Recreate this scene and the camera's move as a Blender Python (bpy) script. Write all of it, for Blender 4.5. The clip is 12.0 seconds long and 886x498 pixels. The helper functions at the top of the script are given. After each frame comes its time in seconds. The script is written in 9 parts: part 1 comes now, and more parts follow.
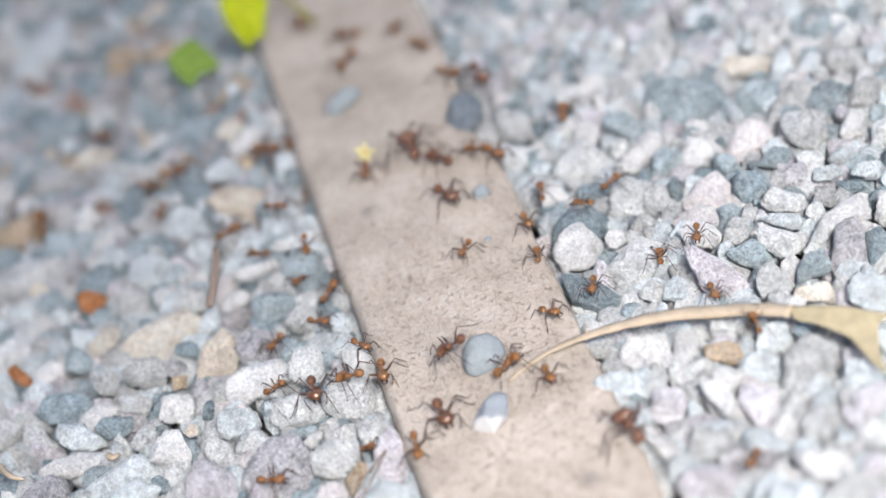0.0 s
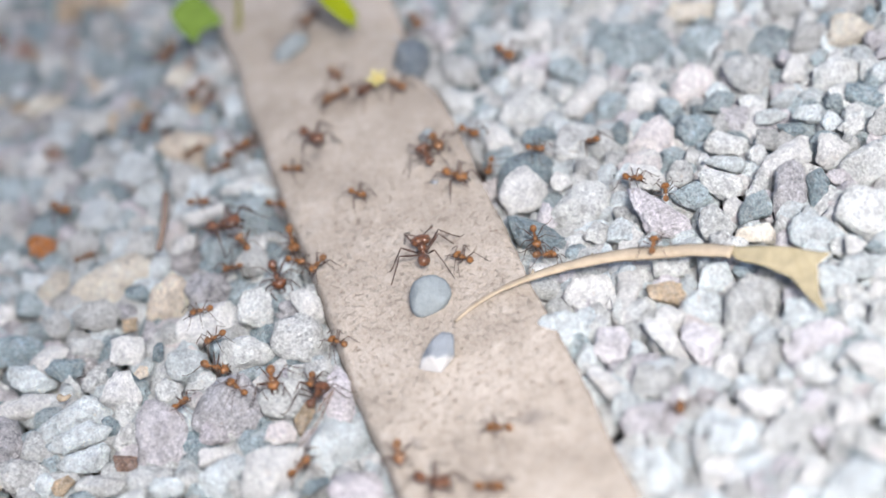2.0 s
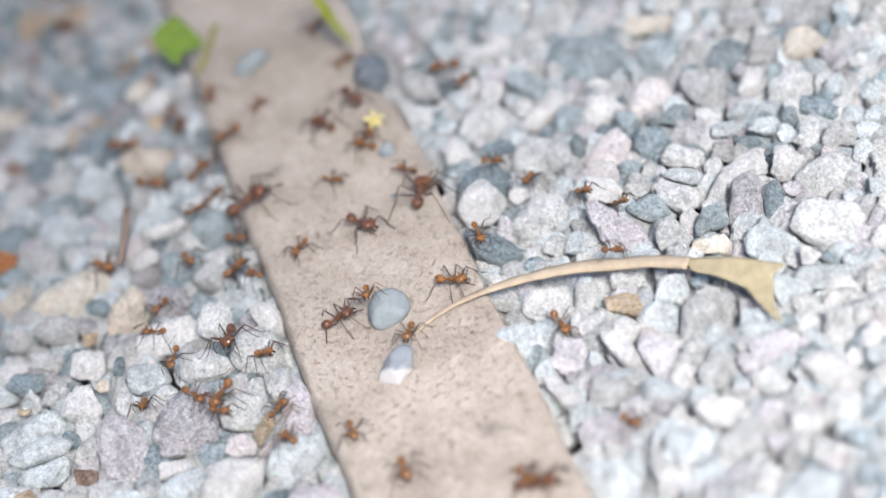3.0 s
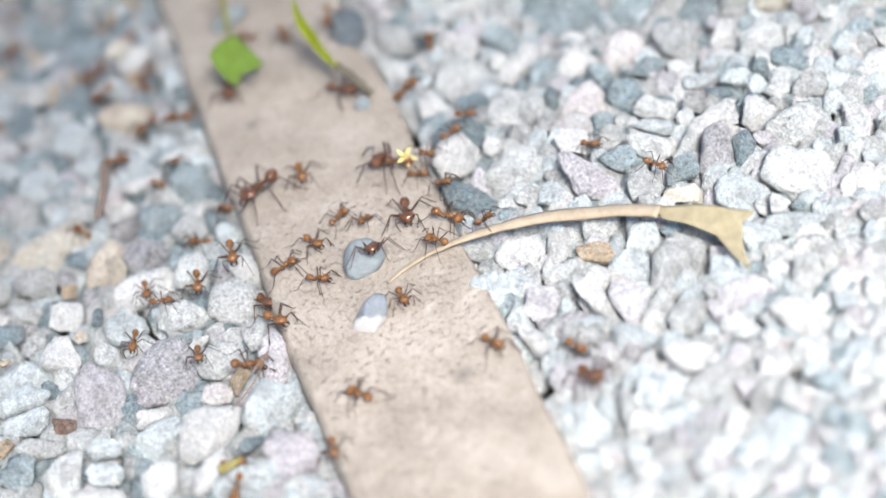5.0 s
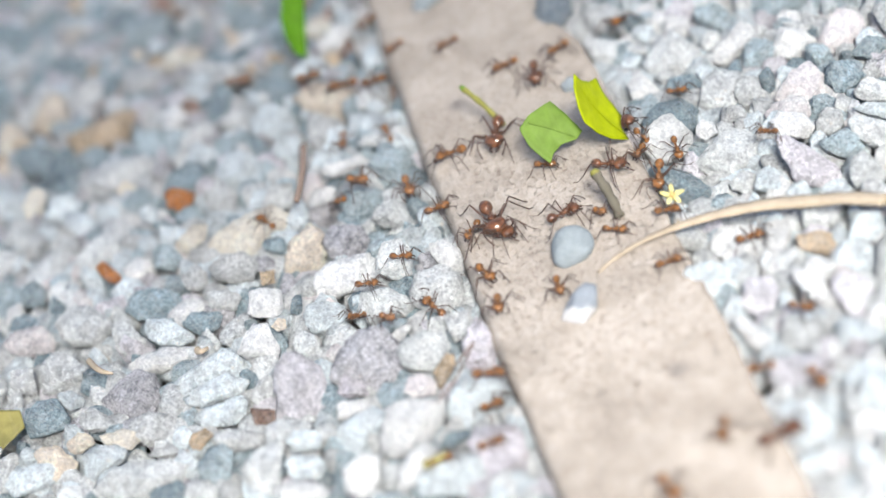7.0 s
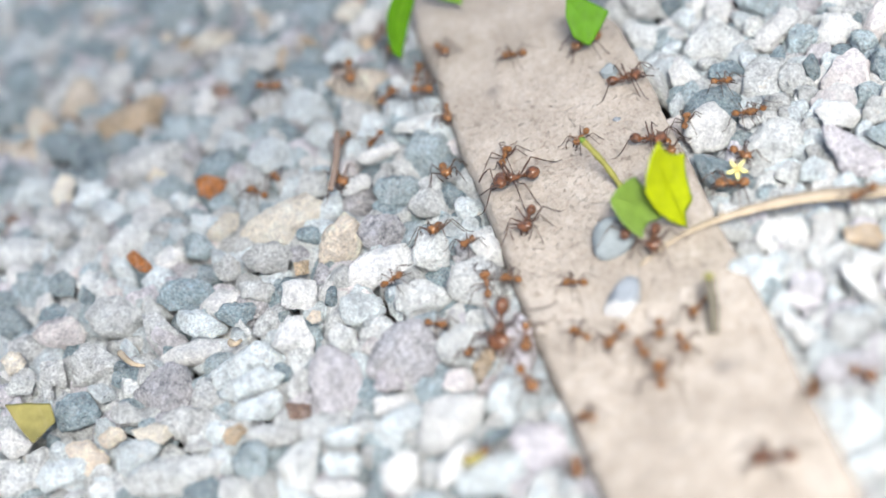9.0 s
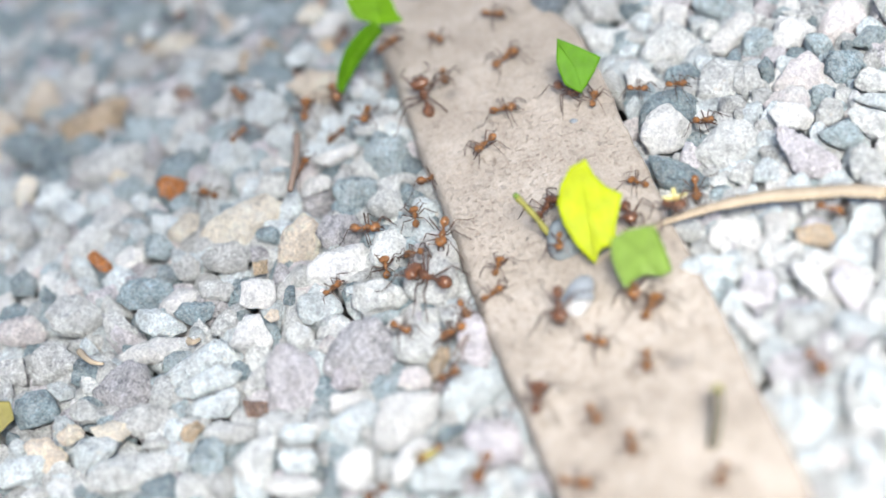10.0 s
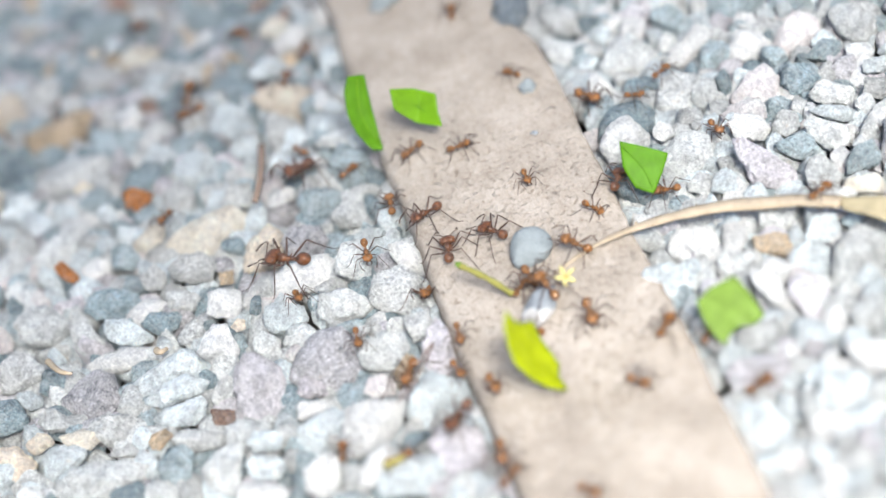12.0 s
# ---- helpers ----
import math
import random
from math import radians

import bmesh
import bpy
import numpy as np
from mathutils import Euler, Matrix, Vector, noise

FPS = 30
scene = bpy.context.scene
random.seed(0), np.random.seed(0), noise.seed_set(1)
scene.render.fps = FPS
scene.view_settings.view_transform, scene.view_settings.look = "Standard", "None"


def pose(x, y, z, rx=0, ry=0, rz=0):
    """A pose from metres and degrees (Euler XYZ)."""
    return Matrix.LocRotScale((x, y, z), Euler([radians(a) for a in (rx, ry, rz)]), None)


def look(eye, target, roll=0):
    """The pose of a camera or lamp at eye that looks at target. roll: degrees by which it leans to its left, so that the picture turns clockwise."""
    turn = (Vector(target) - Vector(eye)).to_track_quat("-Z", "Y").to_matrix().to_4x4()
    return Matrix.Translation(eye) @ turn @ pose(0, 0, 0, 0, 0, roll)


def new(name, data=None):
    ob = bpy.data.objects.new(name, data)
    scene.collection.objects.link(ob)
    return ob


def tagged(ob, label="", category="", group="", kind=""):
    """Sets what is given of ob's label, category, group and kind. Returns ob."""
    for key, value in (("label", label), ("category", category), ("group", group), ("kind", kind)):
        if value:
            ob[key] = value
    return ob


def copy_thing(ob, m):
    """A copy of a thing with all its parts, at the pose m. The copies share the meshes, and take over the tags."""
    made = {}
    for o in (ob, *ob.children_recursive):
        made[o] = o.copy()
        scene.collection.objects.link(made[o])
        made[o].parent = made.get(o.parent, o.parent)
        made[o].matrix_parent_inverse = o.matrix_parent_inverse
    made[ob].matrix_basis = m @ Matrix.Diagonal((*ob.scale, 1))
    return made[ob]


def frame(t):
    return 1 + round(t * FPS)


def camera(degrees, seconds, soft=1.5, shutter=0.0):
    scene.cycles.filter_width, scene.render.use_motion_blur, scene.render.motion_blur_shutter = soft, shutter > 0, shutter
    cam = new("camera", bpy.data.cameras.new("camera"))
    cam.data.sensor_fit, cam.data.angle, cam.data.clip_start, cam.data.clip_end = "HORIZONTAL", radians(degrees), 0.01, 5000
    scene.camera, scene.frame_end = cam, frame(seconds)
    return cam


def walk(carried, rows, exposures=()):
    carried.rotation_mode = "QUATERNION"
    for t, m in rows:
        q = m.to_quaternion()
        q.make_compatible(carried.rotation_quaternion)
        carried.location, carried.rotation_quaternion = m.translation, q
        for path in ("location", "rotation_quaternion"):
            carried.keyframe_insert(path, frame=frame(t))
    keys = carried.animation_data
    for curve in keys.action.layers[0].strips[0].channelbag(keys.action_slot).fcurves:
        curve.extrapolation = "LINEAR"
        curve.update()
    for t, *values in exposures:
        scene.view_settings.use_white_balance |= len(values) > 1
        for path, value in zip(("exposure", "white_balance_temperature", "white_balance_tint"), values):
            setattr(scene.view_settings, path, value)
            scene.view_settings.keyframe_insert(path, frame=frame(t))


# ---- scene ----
MM = 0.001


# -- camera and its way --
def view(x, y, z, yaw, pitch, roll):
    """A pose from place and degrees: yaw to the left from +y, pitch up, roll as in look()."""
    a, p = radians(yaw), radians(pitch)
    ahead = Vector((-math.sin(a) * math.cos(p), math.cos(a) * math.cos(p), math.sin(p)))
    return look((x, y, z), Vector((x, y, z)) + ahead, roll)


cam = camera(21.49, 12.0, soft=1.6)
cam.data.dof.use_dof = True
cam.data.dof.focus_distance = 0.541
cam.data.dof.aperture_fstop = 5.4
walk(cam, [
    (0, view(-0.01803, -0.38759, 0.33680, -2.439, -36.514, -19.676)),
    (0.5, view(-0.02324, -0.39037, 0.33832, -3.132, -36.944, -19.181)),
    (1, view(-0.01891, -0.39050, 0.33851, -3.089, -37.167, -19.275)),
    (1.5, view(-0.01631, -0.39457, 0.33654, -2.648, -37.502, -19.636)),
    (2, view(-0.01810, -0.39519, 0.33737, -3.352, -37.846, -19.237)),
    (2.5, view(-0.01735, -0.39546, 0.33866, -3.774, -37.908, -19.093)),
    (3, view(-0.01622, -0.39899, 0.33780, -4.412, -37.673, -18.876)),
    (5, view(-0.01432, -0.40785, 0.33527, -4.327, -38.265, -19.173)),
    (5.5, view(-0.02072, -0.40229, 0.33237, -2.507, -38.168, -20.506)),
    (6, view(-0.01865, -0.39123, 0.33077, -0.524, -37.693, -21.265)),
    (6.5, view(-0.02207, -0.38822, 0.33096, 0.105, -37.512, -21.521)),
    (7, view(-0.01986, -0.38889, 0.32741, 1.020, -37.332, -22.011)),
    (9, view(-0.02273, -0.37622, 0.32689, 1.860, -37.977, -22.445)),
    (9.5, view(-0.02124, -0.38031, 0.32582, 1.690, -37.640, -22.067)),
    (10, view(-0.01919, -0.38268, 0.32548, 1.086, -37.827, -21.828)),
    (10.5, view(-0.01860, -0.38495, 0.32501, 0.814, -37.967, -21.883)),
    (11, view(-0.02139, -0.38154, 0.32818, 0.653, -38.204, -21.690)),
    (11.5, view(-0.02087, -0.38567, 0.33022, 0.329, -38.395, -21.574)),
    (12, view(-0.02243, -0.38919, 0.33142, -0.521, -38.001, -21.026)),
], exposures=[(0, 1.39, 6700, 12), (3.0, 1.32, 6700, 12), (5.5, 1.51, 6700, 9), (12, 1.61, 6720, 8)])

# -- light: bright open shade under a pale sky --
world = bpy.data.worlds.new("sky")
scene.world = world
world.use_nodes = True
wn, wl = world.node_tree.nodes, world.node_tree.links
sky = wn.new("ShaderNodeTexSky")
sky.sky_type = "NISHITA"
sky.sun_disc = False
SUN_UP, SUN_ROUND = radians(48), radians(172)
sky.sun_elevation, sky.sun_rotation = SUN_UP, SUN_ROUND
sky.air_density, sky.dust_density = 1.0, 3.0
wl.new(sky.outputs[0], wn["Background"].inputs[0])
wn["Background"].inputs[1].default_value = 0.095
sun_data = bpy.data.lights.new("sun", "SUN")
sun_data.energy, sun_data.angle, sun_data.color = 5.0, radians(17), (1.0, 0.988, 0.972)
sun = new("sun", sun_data)
sun_from = Vector((math.sin(SUN_ROUND) * math.cos(SUN_UP), math.cos(SUN_ROUND) * math.cos(SUN_UP), math.sin(SUN_UP)))
sun.matrix_world = look(sun_from, (0, 0, 0))


# -- materials --
class Mat:
    """A node material in the making."""

    def __init__(self, name, rough=0.8):
        self.m = bpy.data.materials.new(name)
        self.m.use_nodes = True
        self.n, self.l = self.m.node_tree.nodes, self.m.node_tree.links
        self.b = self.n["Principled BSDF"]
        self.b.inputs["Roughness"].default_value = rough
        self.coord = self.n.new("ShaderNodeTexCoord").outputs["Object"]

    def put(self, src, dst):
        self.l.new(src, dst)

    def noise(self, scale, detail=4, rough=0.6, w=None, stretch=None):
        t = self.n.new("ShaderNodeTexNoise")
        t.inputs["Scale"].default_value, t.inputs["Detail"].default_value, t.inputs["Roughness"].default_value = scale, detail, rough
        if w is not None:
            t.noise_dimensions = "4D"
            self.put(w, t.inputs["W"])
        src = self.coord
        if stretch:
            mp = self.n.new("ShaderNodeMapping")
            mp.inputs["Scale"].default_value = stretch
            self.put(src, mp.inputs[0])
            src = mp.outputs[0]
        self.put(src, t.inputs["Vector"])
        return t.outputs["Fac"]

    def rand(self, times=20.0):
        o = self.math("ADD", self.n.new("ShaderNodeObjectInfo").outputs["Random"], self.n.new("ShaderNodeNewGeometry").outputs["Random Per Island"])
        o = self.math("FRACT", o, 0.0)
        return self.math("MULTIPLY", o, times)

    def math(self, op, a, b):
        t = self.n.new("ShaderNodeMath")
        t.operation = op
        for i, v in enumerate((a, b)):
            if isinstance(v, (int, float)):
                t.inputs[i].default_value = v
            else:
                self.put(v, t.inputs[i])
        return t.outputs[0]

    def ramp(self, fac, stops):
        t = self.n.new("ShaderNodeValToRGB")
        e = t.color_ramp.elements
        while len(e) < len(stops):
            e.new(0.5)
        for el, (p, c) in zip(e, stops):
            el.position, el.color = p, (*c, 1) if len(c) == 3 else c
        self.put(fac, t.inputs[0])
        return t.outputs[0]

    def mix(self, fac, a, b, mode="MIX"):
        t = self.n.new("ShaderNodeMix")
        t.data_type, t.blend_type = "RGBA", mode
        for sock, v in ((t.inputs[0], fac), (t.inputs[6], a), (t.inputs[7], b)):
            if isinstance(v, (int, float)):
                sock.default_value = v
            elif isinstance(v, tuple):
                sock.default_value = (*v, 1)
            else:
                self.put(v, sock)
        return t.outputs[2]

    def colour(self, c):
        if isinstance(c, tuple):
            self.b.inputs["Base Color"].default_value = (*c, 1)
        else:
            self.put(c, self.b.inputs["Base Color"])
        return self

    def bump(self, h, strength=0.4, dist=0.001):
        t = self.n.new("ShaderNodeBump")
        t.inputs["Strength"].default_value, t.inputs["Distance"].default_value = strength, dist
        self.put(h, t.inputs["Height"])
        self.put(t.outputs[0], self.b.inputs["Normal"])
        return self

    def done(self):
        return self.m


def shade(c, k):
    return tuple(min(0.95, v * k) for v in c)


def rock(name, c, paint, mottle=0.3):
    """Crushed stone: cloudy tone, bleached faces, crystal grain, dark flecks, thin veins and painted crack shade."""
    m = Mat(name, 0.75)
    m.coord = m.n.new("ShaderNodeNewGeometry").outputs["Position"]
    w = m.rand()
    lit = sum(c) / 3
    deep = max(0.12, 1.04 - lit)
    big = m.noise(210, 5, 0.6, w)
    base = m.ramp(big, [(0.36, shade(c, 1 - mottle * min(1, 0.2 + 3 * deep))), (0.5, c), (0.64, shade(c, 1 + mottle * 0.6))])
    low, high = 0.90 - 0.9 * deep, 1.05 + 0.8 * deep
    grain = m.ramp(m.noise(1150, 6, 0.72, w), [(0.40, (low, low, low * 1.04)), (0.46, (0.86, 0.87, 0.88)), (0.53, (1, 1, 1)), (0.60, (high, high, high))])
    col = m.mix(0.9, base, grain, "MULTIPLY")
    bleach = m.ramp(m.noise(480, 8, 0.74, w), [(0.50, (0, 0, 0)), (0.57, (1, 1, 1))])
    col = m.mix(m.math("MULTIPLY", bleach, 0.45), col, tuple(0.55 * v + 0.41 for v in c))
    spots = m.ramp(m.noise(2600, 4, 0.7, w), [(0.39, (1, 1, 1)), (0.44, (0, 0, 0))])
    col = m.mix(m.math("MULTIPLY", spots, 0.03 + 0.5 * deep), col, tuple(0.40 * v for v in c))
    glint = m.ramp(m.noise(3000, 3, 0.6, w), [(0.57, (0, 0, 0)), (0.62, (1, 1, 1))])
    col = m.mix(m.math("MULTIPLY", glint, 0.35), col, (0.92, 0.92, 0.92))
    # crack lines painted dark, standing in for the shade of fine relief
    crack_shade = m.ramp(m.noise(900, 6, 0.66, w), [(0.478, (0, 0, 0)), (0.496, (1, 1, 1)), (0.514, (0, 0, 0))])
    col = m.mix(m.math("MULTIPLY", crack_shade, 0.03 + 0.7 * deep), col, tuple(0.42 * v for v in c))
    vein = m.ramp(m.noise(330, 4, 0.55, w), [(0.488, (0, 0, 0)), (0.5, (1, 1, 1)), (0.512, (0, 0, 0))])
    col = m.mix(m.math("MULTIPLY", vein, 0.02 + 0.75 * deep), col, tuple(0.4 * v for v in c))
    rust = m.ramp(m.noise(260, 5, 0.7, w), [(0.63, (0, 0, 0)), (0.72, (1, 1, 1))])
    col = m.mix(m.math("MULTIPLY", rust, 0.35), col, (0.62, 0.50, 0.38))
    tone = m.n.new("ShaderNodeHueSaturation")
    m.put(col, tone.inputs["Color"])
    tone.inputs["Saturation"].default_value = 1.5
    m.put(m.math("ADD", m.math("MULTIPLY", m.rand(1.0), 0.40 * paint * min(1, deep * 3)), paint * (1 - 0.2 * min(1, deep * 3))), tone.inputs["Value"])
    m.colour(tone.outputs[0])
    h = m.math("ADD", m.math("ADD", m.noise(620, 9, 0.74, w), m.math("MULTIPLY", m.noise(2300, 6, 0.75, w), 0.6)), m.math("MULTIPLY", m.math("ABSOLUTE", m.math("SUBTRACT", m.noise(260, 5, 0.6, w), 0.5), 0.0), -1.4))
    m.b.inputs["Specular IOR Level"].default_value = 0.25
    return m.bump(h, 1.0, 0.0036 if lit < 0.84 else 0.0030).done()


ROCK = {}
PALENESS = {"white": 0.96, "cream": 0.98, "rose": 0.98, "peach": 0.96, "ice": 1.02, "pale": 1.01, "lilac": 1.0, "blue": 0.86, "tan": 0.85, "slate": 0.80, "flint": 0.62, "dark": 1.06, "mauve": 1.06, "grey": 1.0}
for tone_name, tone_colour in (
    ("white", (0.85, 0.86, 0.865)), ("ice", (0.73, 0.78, 0.805)), ("pale", (0.72, 0.74, 0.745)), ("blue", (0.53, 0.605, 0.64)),
    ("slate", (0.42, 0.495, 0.535)), ("dark", (0.50, 0.50, 0.525)), ("grey", (0.63, 0.645, 0.65)), ("cream", (0.87, 0.83, 0.76)),
    ("tan", (0.70, 0.60, 0.49)), ("peach", (0.87, 0.80, 0.72)), ("orange", (0.66, 0.38, 0.26)), ("lilac", (0.73, 0.72, 0.755)),
    ("mauve", (0.61, 0.595, 0.63)), ("flint", (0.33, 0.375, 0.42)), ("rose", (0.84, 0.81, 0.82)), ("brown", (0.44, 0.34, 0.30)),
):
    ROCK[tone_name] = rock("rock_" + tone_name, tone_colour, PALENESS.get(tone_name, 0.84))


def smooth_rock(name, c, end=None):
    """A water-worn pebble: even tone, faint clouds; with a paler end along its own length if given."""
    m = Mat(name, 0.75)
    col = m.ramp(m.noise(1.6, 5, 0.6), [(0.35, shade(c, 0.88)), (0.65, shade(c, 1.1))])
    if end:
        axis = m.n.new("ShaderNodeSeparateXYZ")
        m.put(m.coord, axis.inputs[0])
        edge = m.math("ADD", m.math("MULTIPLY", axis.outputs["Y"], -1.0), m.math("MULTIPLY", m.noise(2.2, 5, 0.6), 0.5))
        col = m.mix(m.ramp(edge, [(0.30, (0, 0, 0)), (0.46, (1, 1, 1))]), col, end)
    m.b.inputs["Specular IOR Level"].default_value = 0.2
    m.colour(m.mix(0.5, col, m.ramp(m.noise(14, 5, 0.7), [(0.4, (0.82, 0.83, 0.85)), (0.58, (1, 1, 1))]), "MULTIPLY"))
    return m.bump(m.noise(5, 6, 0.65), 0.5, 0.0007).done()


ROCK["worn"] = smooth_rock("rock_worn", (0.165, 0.19, 0.205))
ROCK["two_tone"] = smooth_rock("rock_two_tone", (0.17, 0.19, 0.215), (0.36, 0.36, 0.365))


def wood():
    """Weathered timber: grey-brown, worn smooth in places, with brown pits, fibres and ground-in dirt."""
    m = Mat("weathered_wood", 0.82)
    blotch = m.noise(38, 6, 0.65)
    fibre = m.noise(1500, 4, 0.65, stretch=(1.0, 0.4, 1.0))
    across = m.noise(900, 5, 0.7)
    col = m.ramp(blotch, [(0.38, (0.268, 0.235, 0.204)), (0.5, (0.322, 0.286, 0.250)), (0.62, (0.368, 0.331, 0.295))])
    col = m.mix(0.35, col, m.ramp(fibre, [(0.33, (0.55, 0.50, 0.46)), (0.55, (1, 1, 1))]), "MULTIPLY")
    col = m.mix(0.36, col, m.ramp(across, [(0.33, (0.55, 0.48, 0.42)), (0.52, (1, 1, 1))]), "MULTIPLY")
    worn = m.ramp(m.noise(30, 4), [(0.46, (0, 0, 0)), (0.60, (1, 1, 1))])
    pits = m.ramp(m.noise(620, 6, 0.75), [(0.385, (1, 1, 1)), (0.43, (0, 0, 0))])
    col = m.mix(m.math("MULTIPLY", m.math("MULTIPLY", pits, worn), 0.5), col, (0.16, 0.09, 0.05))
    dots = m.ramp(m.noise(420, 3, 0.6), [(0.27, (1, 1, 1)), (0.31, (0, 0, 0))])
    col = m.mix(m.math("MULTIPLY", dots, 0.4), col, (0.12, 0.06, 0.035))
    pale = m.ramp(m.noise(160, 5, 0.7), [(0.58, (0, 0, 0)), (0.70, (1, 1, 1))])
    col = m.mix(m.math("MULTIPLY", pale, 0.5), col, (0.42, 0.385, 0.35))
    for place, size in (((0.0097, -0.0273, 0.0), 0.0032), ((-0.0121, 0.0934, 0.0), 0.0030), ((0.0058, -0.0741, 0.0), 0.0024)):
        far = m.n.new("ShaderNodeVectorMath")
        far.operation = "DISTANCE"
        m.put(m.coord, far.inputs[0])
        far.inputs[1].default_value = place
        rag = m.math("ADD", far.outputs["Value"], m.math("MULTIPLY", m.noise(500, 4, 0.7), size))
        stain = m.ramp(m.math("DIVIDE", rag, size * 2), [(0.35, (1, 1, 1)), (0.85, (0, 0, 0))])
        col = m.mix(m.math("MULTIPLY", stain, 0.6), col, (0.13, 0.115, 0.11))
    m.colour(col)
    h = m.math("ADD", m.math("MULTIPLY", fibre, 0.4), m.math("ADD", m.math("MULTIPLY", across, 0.4), m.math("ADD", m.noise(180, 7, 0.72), m.math("MULTIPLY", pits, -0.4))))
    m.b.inputs["Specular IOR Level"].default_value = 0.15
    return m.bump(h, 0.75, 0.0009).done()


WOOD = wood()


def soil():
    m = Mat("dusty_soil", 0.95)
    m.colour(m.ramp(m.noise(120, 8, 0.7), [(0.3, (0.16, 0.15, 0.145)), (0.6, (0.30, 0.29, 0.28))]))
    return m.bump(m.noise(300, 6, 0.7), 0.8, 0.002).done()


SOIL = soil()


def leafy(name, c, vein, rough=0.55, sub=0.0):
    m = Mat(name, rough)
    col = m.ramp(m.noise(260, 4), [(0.3, shade(c, 0.8)), (0.7, shade(c, 1.15))])
    m.colour(m.mix(m.ramp(m.noise(700, 2, 0.5, stretch=(1, 0.12, 1)), [(0.55, (0, 0, 0)), (0.68, (0.35, 0.35, 0.35))]), col, vein))
    m.b.inputs["Transmission Weight"].default_value = 0.0
    m.b.inputs["Subsurface Weight"].default_value = sub
    m.b.inputs["Subsurface Radius"].default_value = (0.001, 0.002, 0.0005)
    m.b.inputs["Subsurface Scale"].default_value = 0.5
    m.b.inputs["Specular IOR Level"].default_value = 0.12
    return m.bump(m.noise(900, 4), 0.25, 0.0004).done()


LEAF_GREEN = leafy("leaf_green", (0.046, 0.128, 0.003), (0.052, 0.137, 0.004))
LEAF_PALE = leafy("leaf_underside", (0.075, 0.17, 0.005), (0.09, 0.19, 0.01))
LEAF_YELLOW = leafy("leaf_yellow", (0.205, 0.245, 0.003), (0.235, 0.27, 0.008))
LEAF_OLIVE = leafy("leaf_olive", (0.09, 0.148, 0.026), (0.105, 0.16, 0.04))
PETAL = leafy("petal", (0.39, 0.355, 0.15), (0.43, 0.39, 0.22), 0.6)
HEART = leafy("flower_heart", (0.36, 0.26, 0.10), (0.42, 0.32, 0.15), 0.7)
STEM = leafy("leaf_stalk", (0.15, 0.145, 0.04), (0.19, 0.18, 0.07), 0.6)
FADED = leafy("faded_leaf", (0.19, 0.17, 0.06), (0.23, 0.20, 0.09), 0.6, 0)
DRY = leafy("dry_leaf", (0.26, 0.226, 0.150), (0.225, 0.19, 0.115), 0.75, 0)
STRAW = leafy("dry_stalk", (0.285, 0.238, 0.182), (0.225, 0.175, 0.118), 0.75, 0)


# -- helpers for meshes --
def part(name, bm, material, parent=None, label="", smooth=True):
    me = bpy.data.meshes.new(name)
    bm.to_mesh(me)
    bm.free()
    me.materials.append(material)
    if smooth:
        me.polygons.foreach_set("use_smooth", [True] * len(me.polygons))
    ob = new(name, me)
    ob.parent = parent
    if label:
        ob["label"] = label
    return ob


def rough_stone(seed, facets=12, crisp=40, level=4):
    """A crushed stone of half size 1: a lump cut by planes that face all ways, its edges chipped."""
    rnd = random.Random(seed)
    bm = bmesh.new()
    bmesh.ops.create_icosphere(bm, subdivisions=level, radius=1)
    planes = []
    for i in range(facets):
        h = 1 - 2 * (i + 0.5) / facets
        a = i * 2.39996 + rnd.uniform(-0.6, 0.6)
        n = Vector((math.sqrt(1 - h * h) * math.cos(a), math.sqrt(1 - h * h) * math.sin(a), h))
        n = (n + 0.35 * Vector((rnd.gauss(0, 1), rnd.gauss(0, 1), rnd.gauss(0, 1)))).normalized()
        planes.append((n, rnd.uniform(0.50, 0.84)))
    off = Vector((rnd.uniform(-50, 50), rnd.uniform(-50, 50), rnd.uniform(-50, 50)))
    for v in bm.verts:
        d = v.co.normalized()
        d2 = d + 0.06 * Vector((noise.noise(d * 3 + off), noise.noise(d * 3 - off), noise.noise(d * 3 + 2 * off)))
        s = sum(max(0.0, n.dot(d2) / k) ** crisp for n, k in planes) + 0.95 ** crisp
        r = s ** (-1 / crisp)
        chip = noise.noise(d * 5 + off)
        ridge = 0.040 * (1 - 2 * abs(noise.noise(d * 3.6 + off))) + 0.042 * (1 - 2 * abs(noise.noise(d * 7.5 - off))) + 0.030 * (1 - 2 * abs(noise.noise(d * 14 + off)))
        r *= 1 + 0.05 * noise.noise(d * 2.2 + off) + 0.05 * chip * abs(chip) + ridge
        v.co = d * r
    lo = [min(v.co[i] for v in bm.verts) for i in range(3)]
    hi = [max(v.co[i] for v in bm.verts) for i in range(3)]
    for v in bm.verts:
        v.co = Vector([2 * (v.co[i] - lo[i]) / (hi[i] - lo[i]) - 1 for i in range(3)])
    return bm


# -- ground --
bm = bmesh.new()
bmesh.ops.create_grid(bm, x_segments=40, y_segments=40, size=400)
for v in bm.verts:
    v.co.z = -0.024
ground = part("ground", bm, SOIL)
tagged(ground, "dusty grey soil under the gravel", "ground", kind="structure")

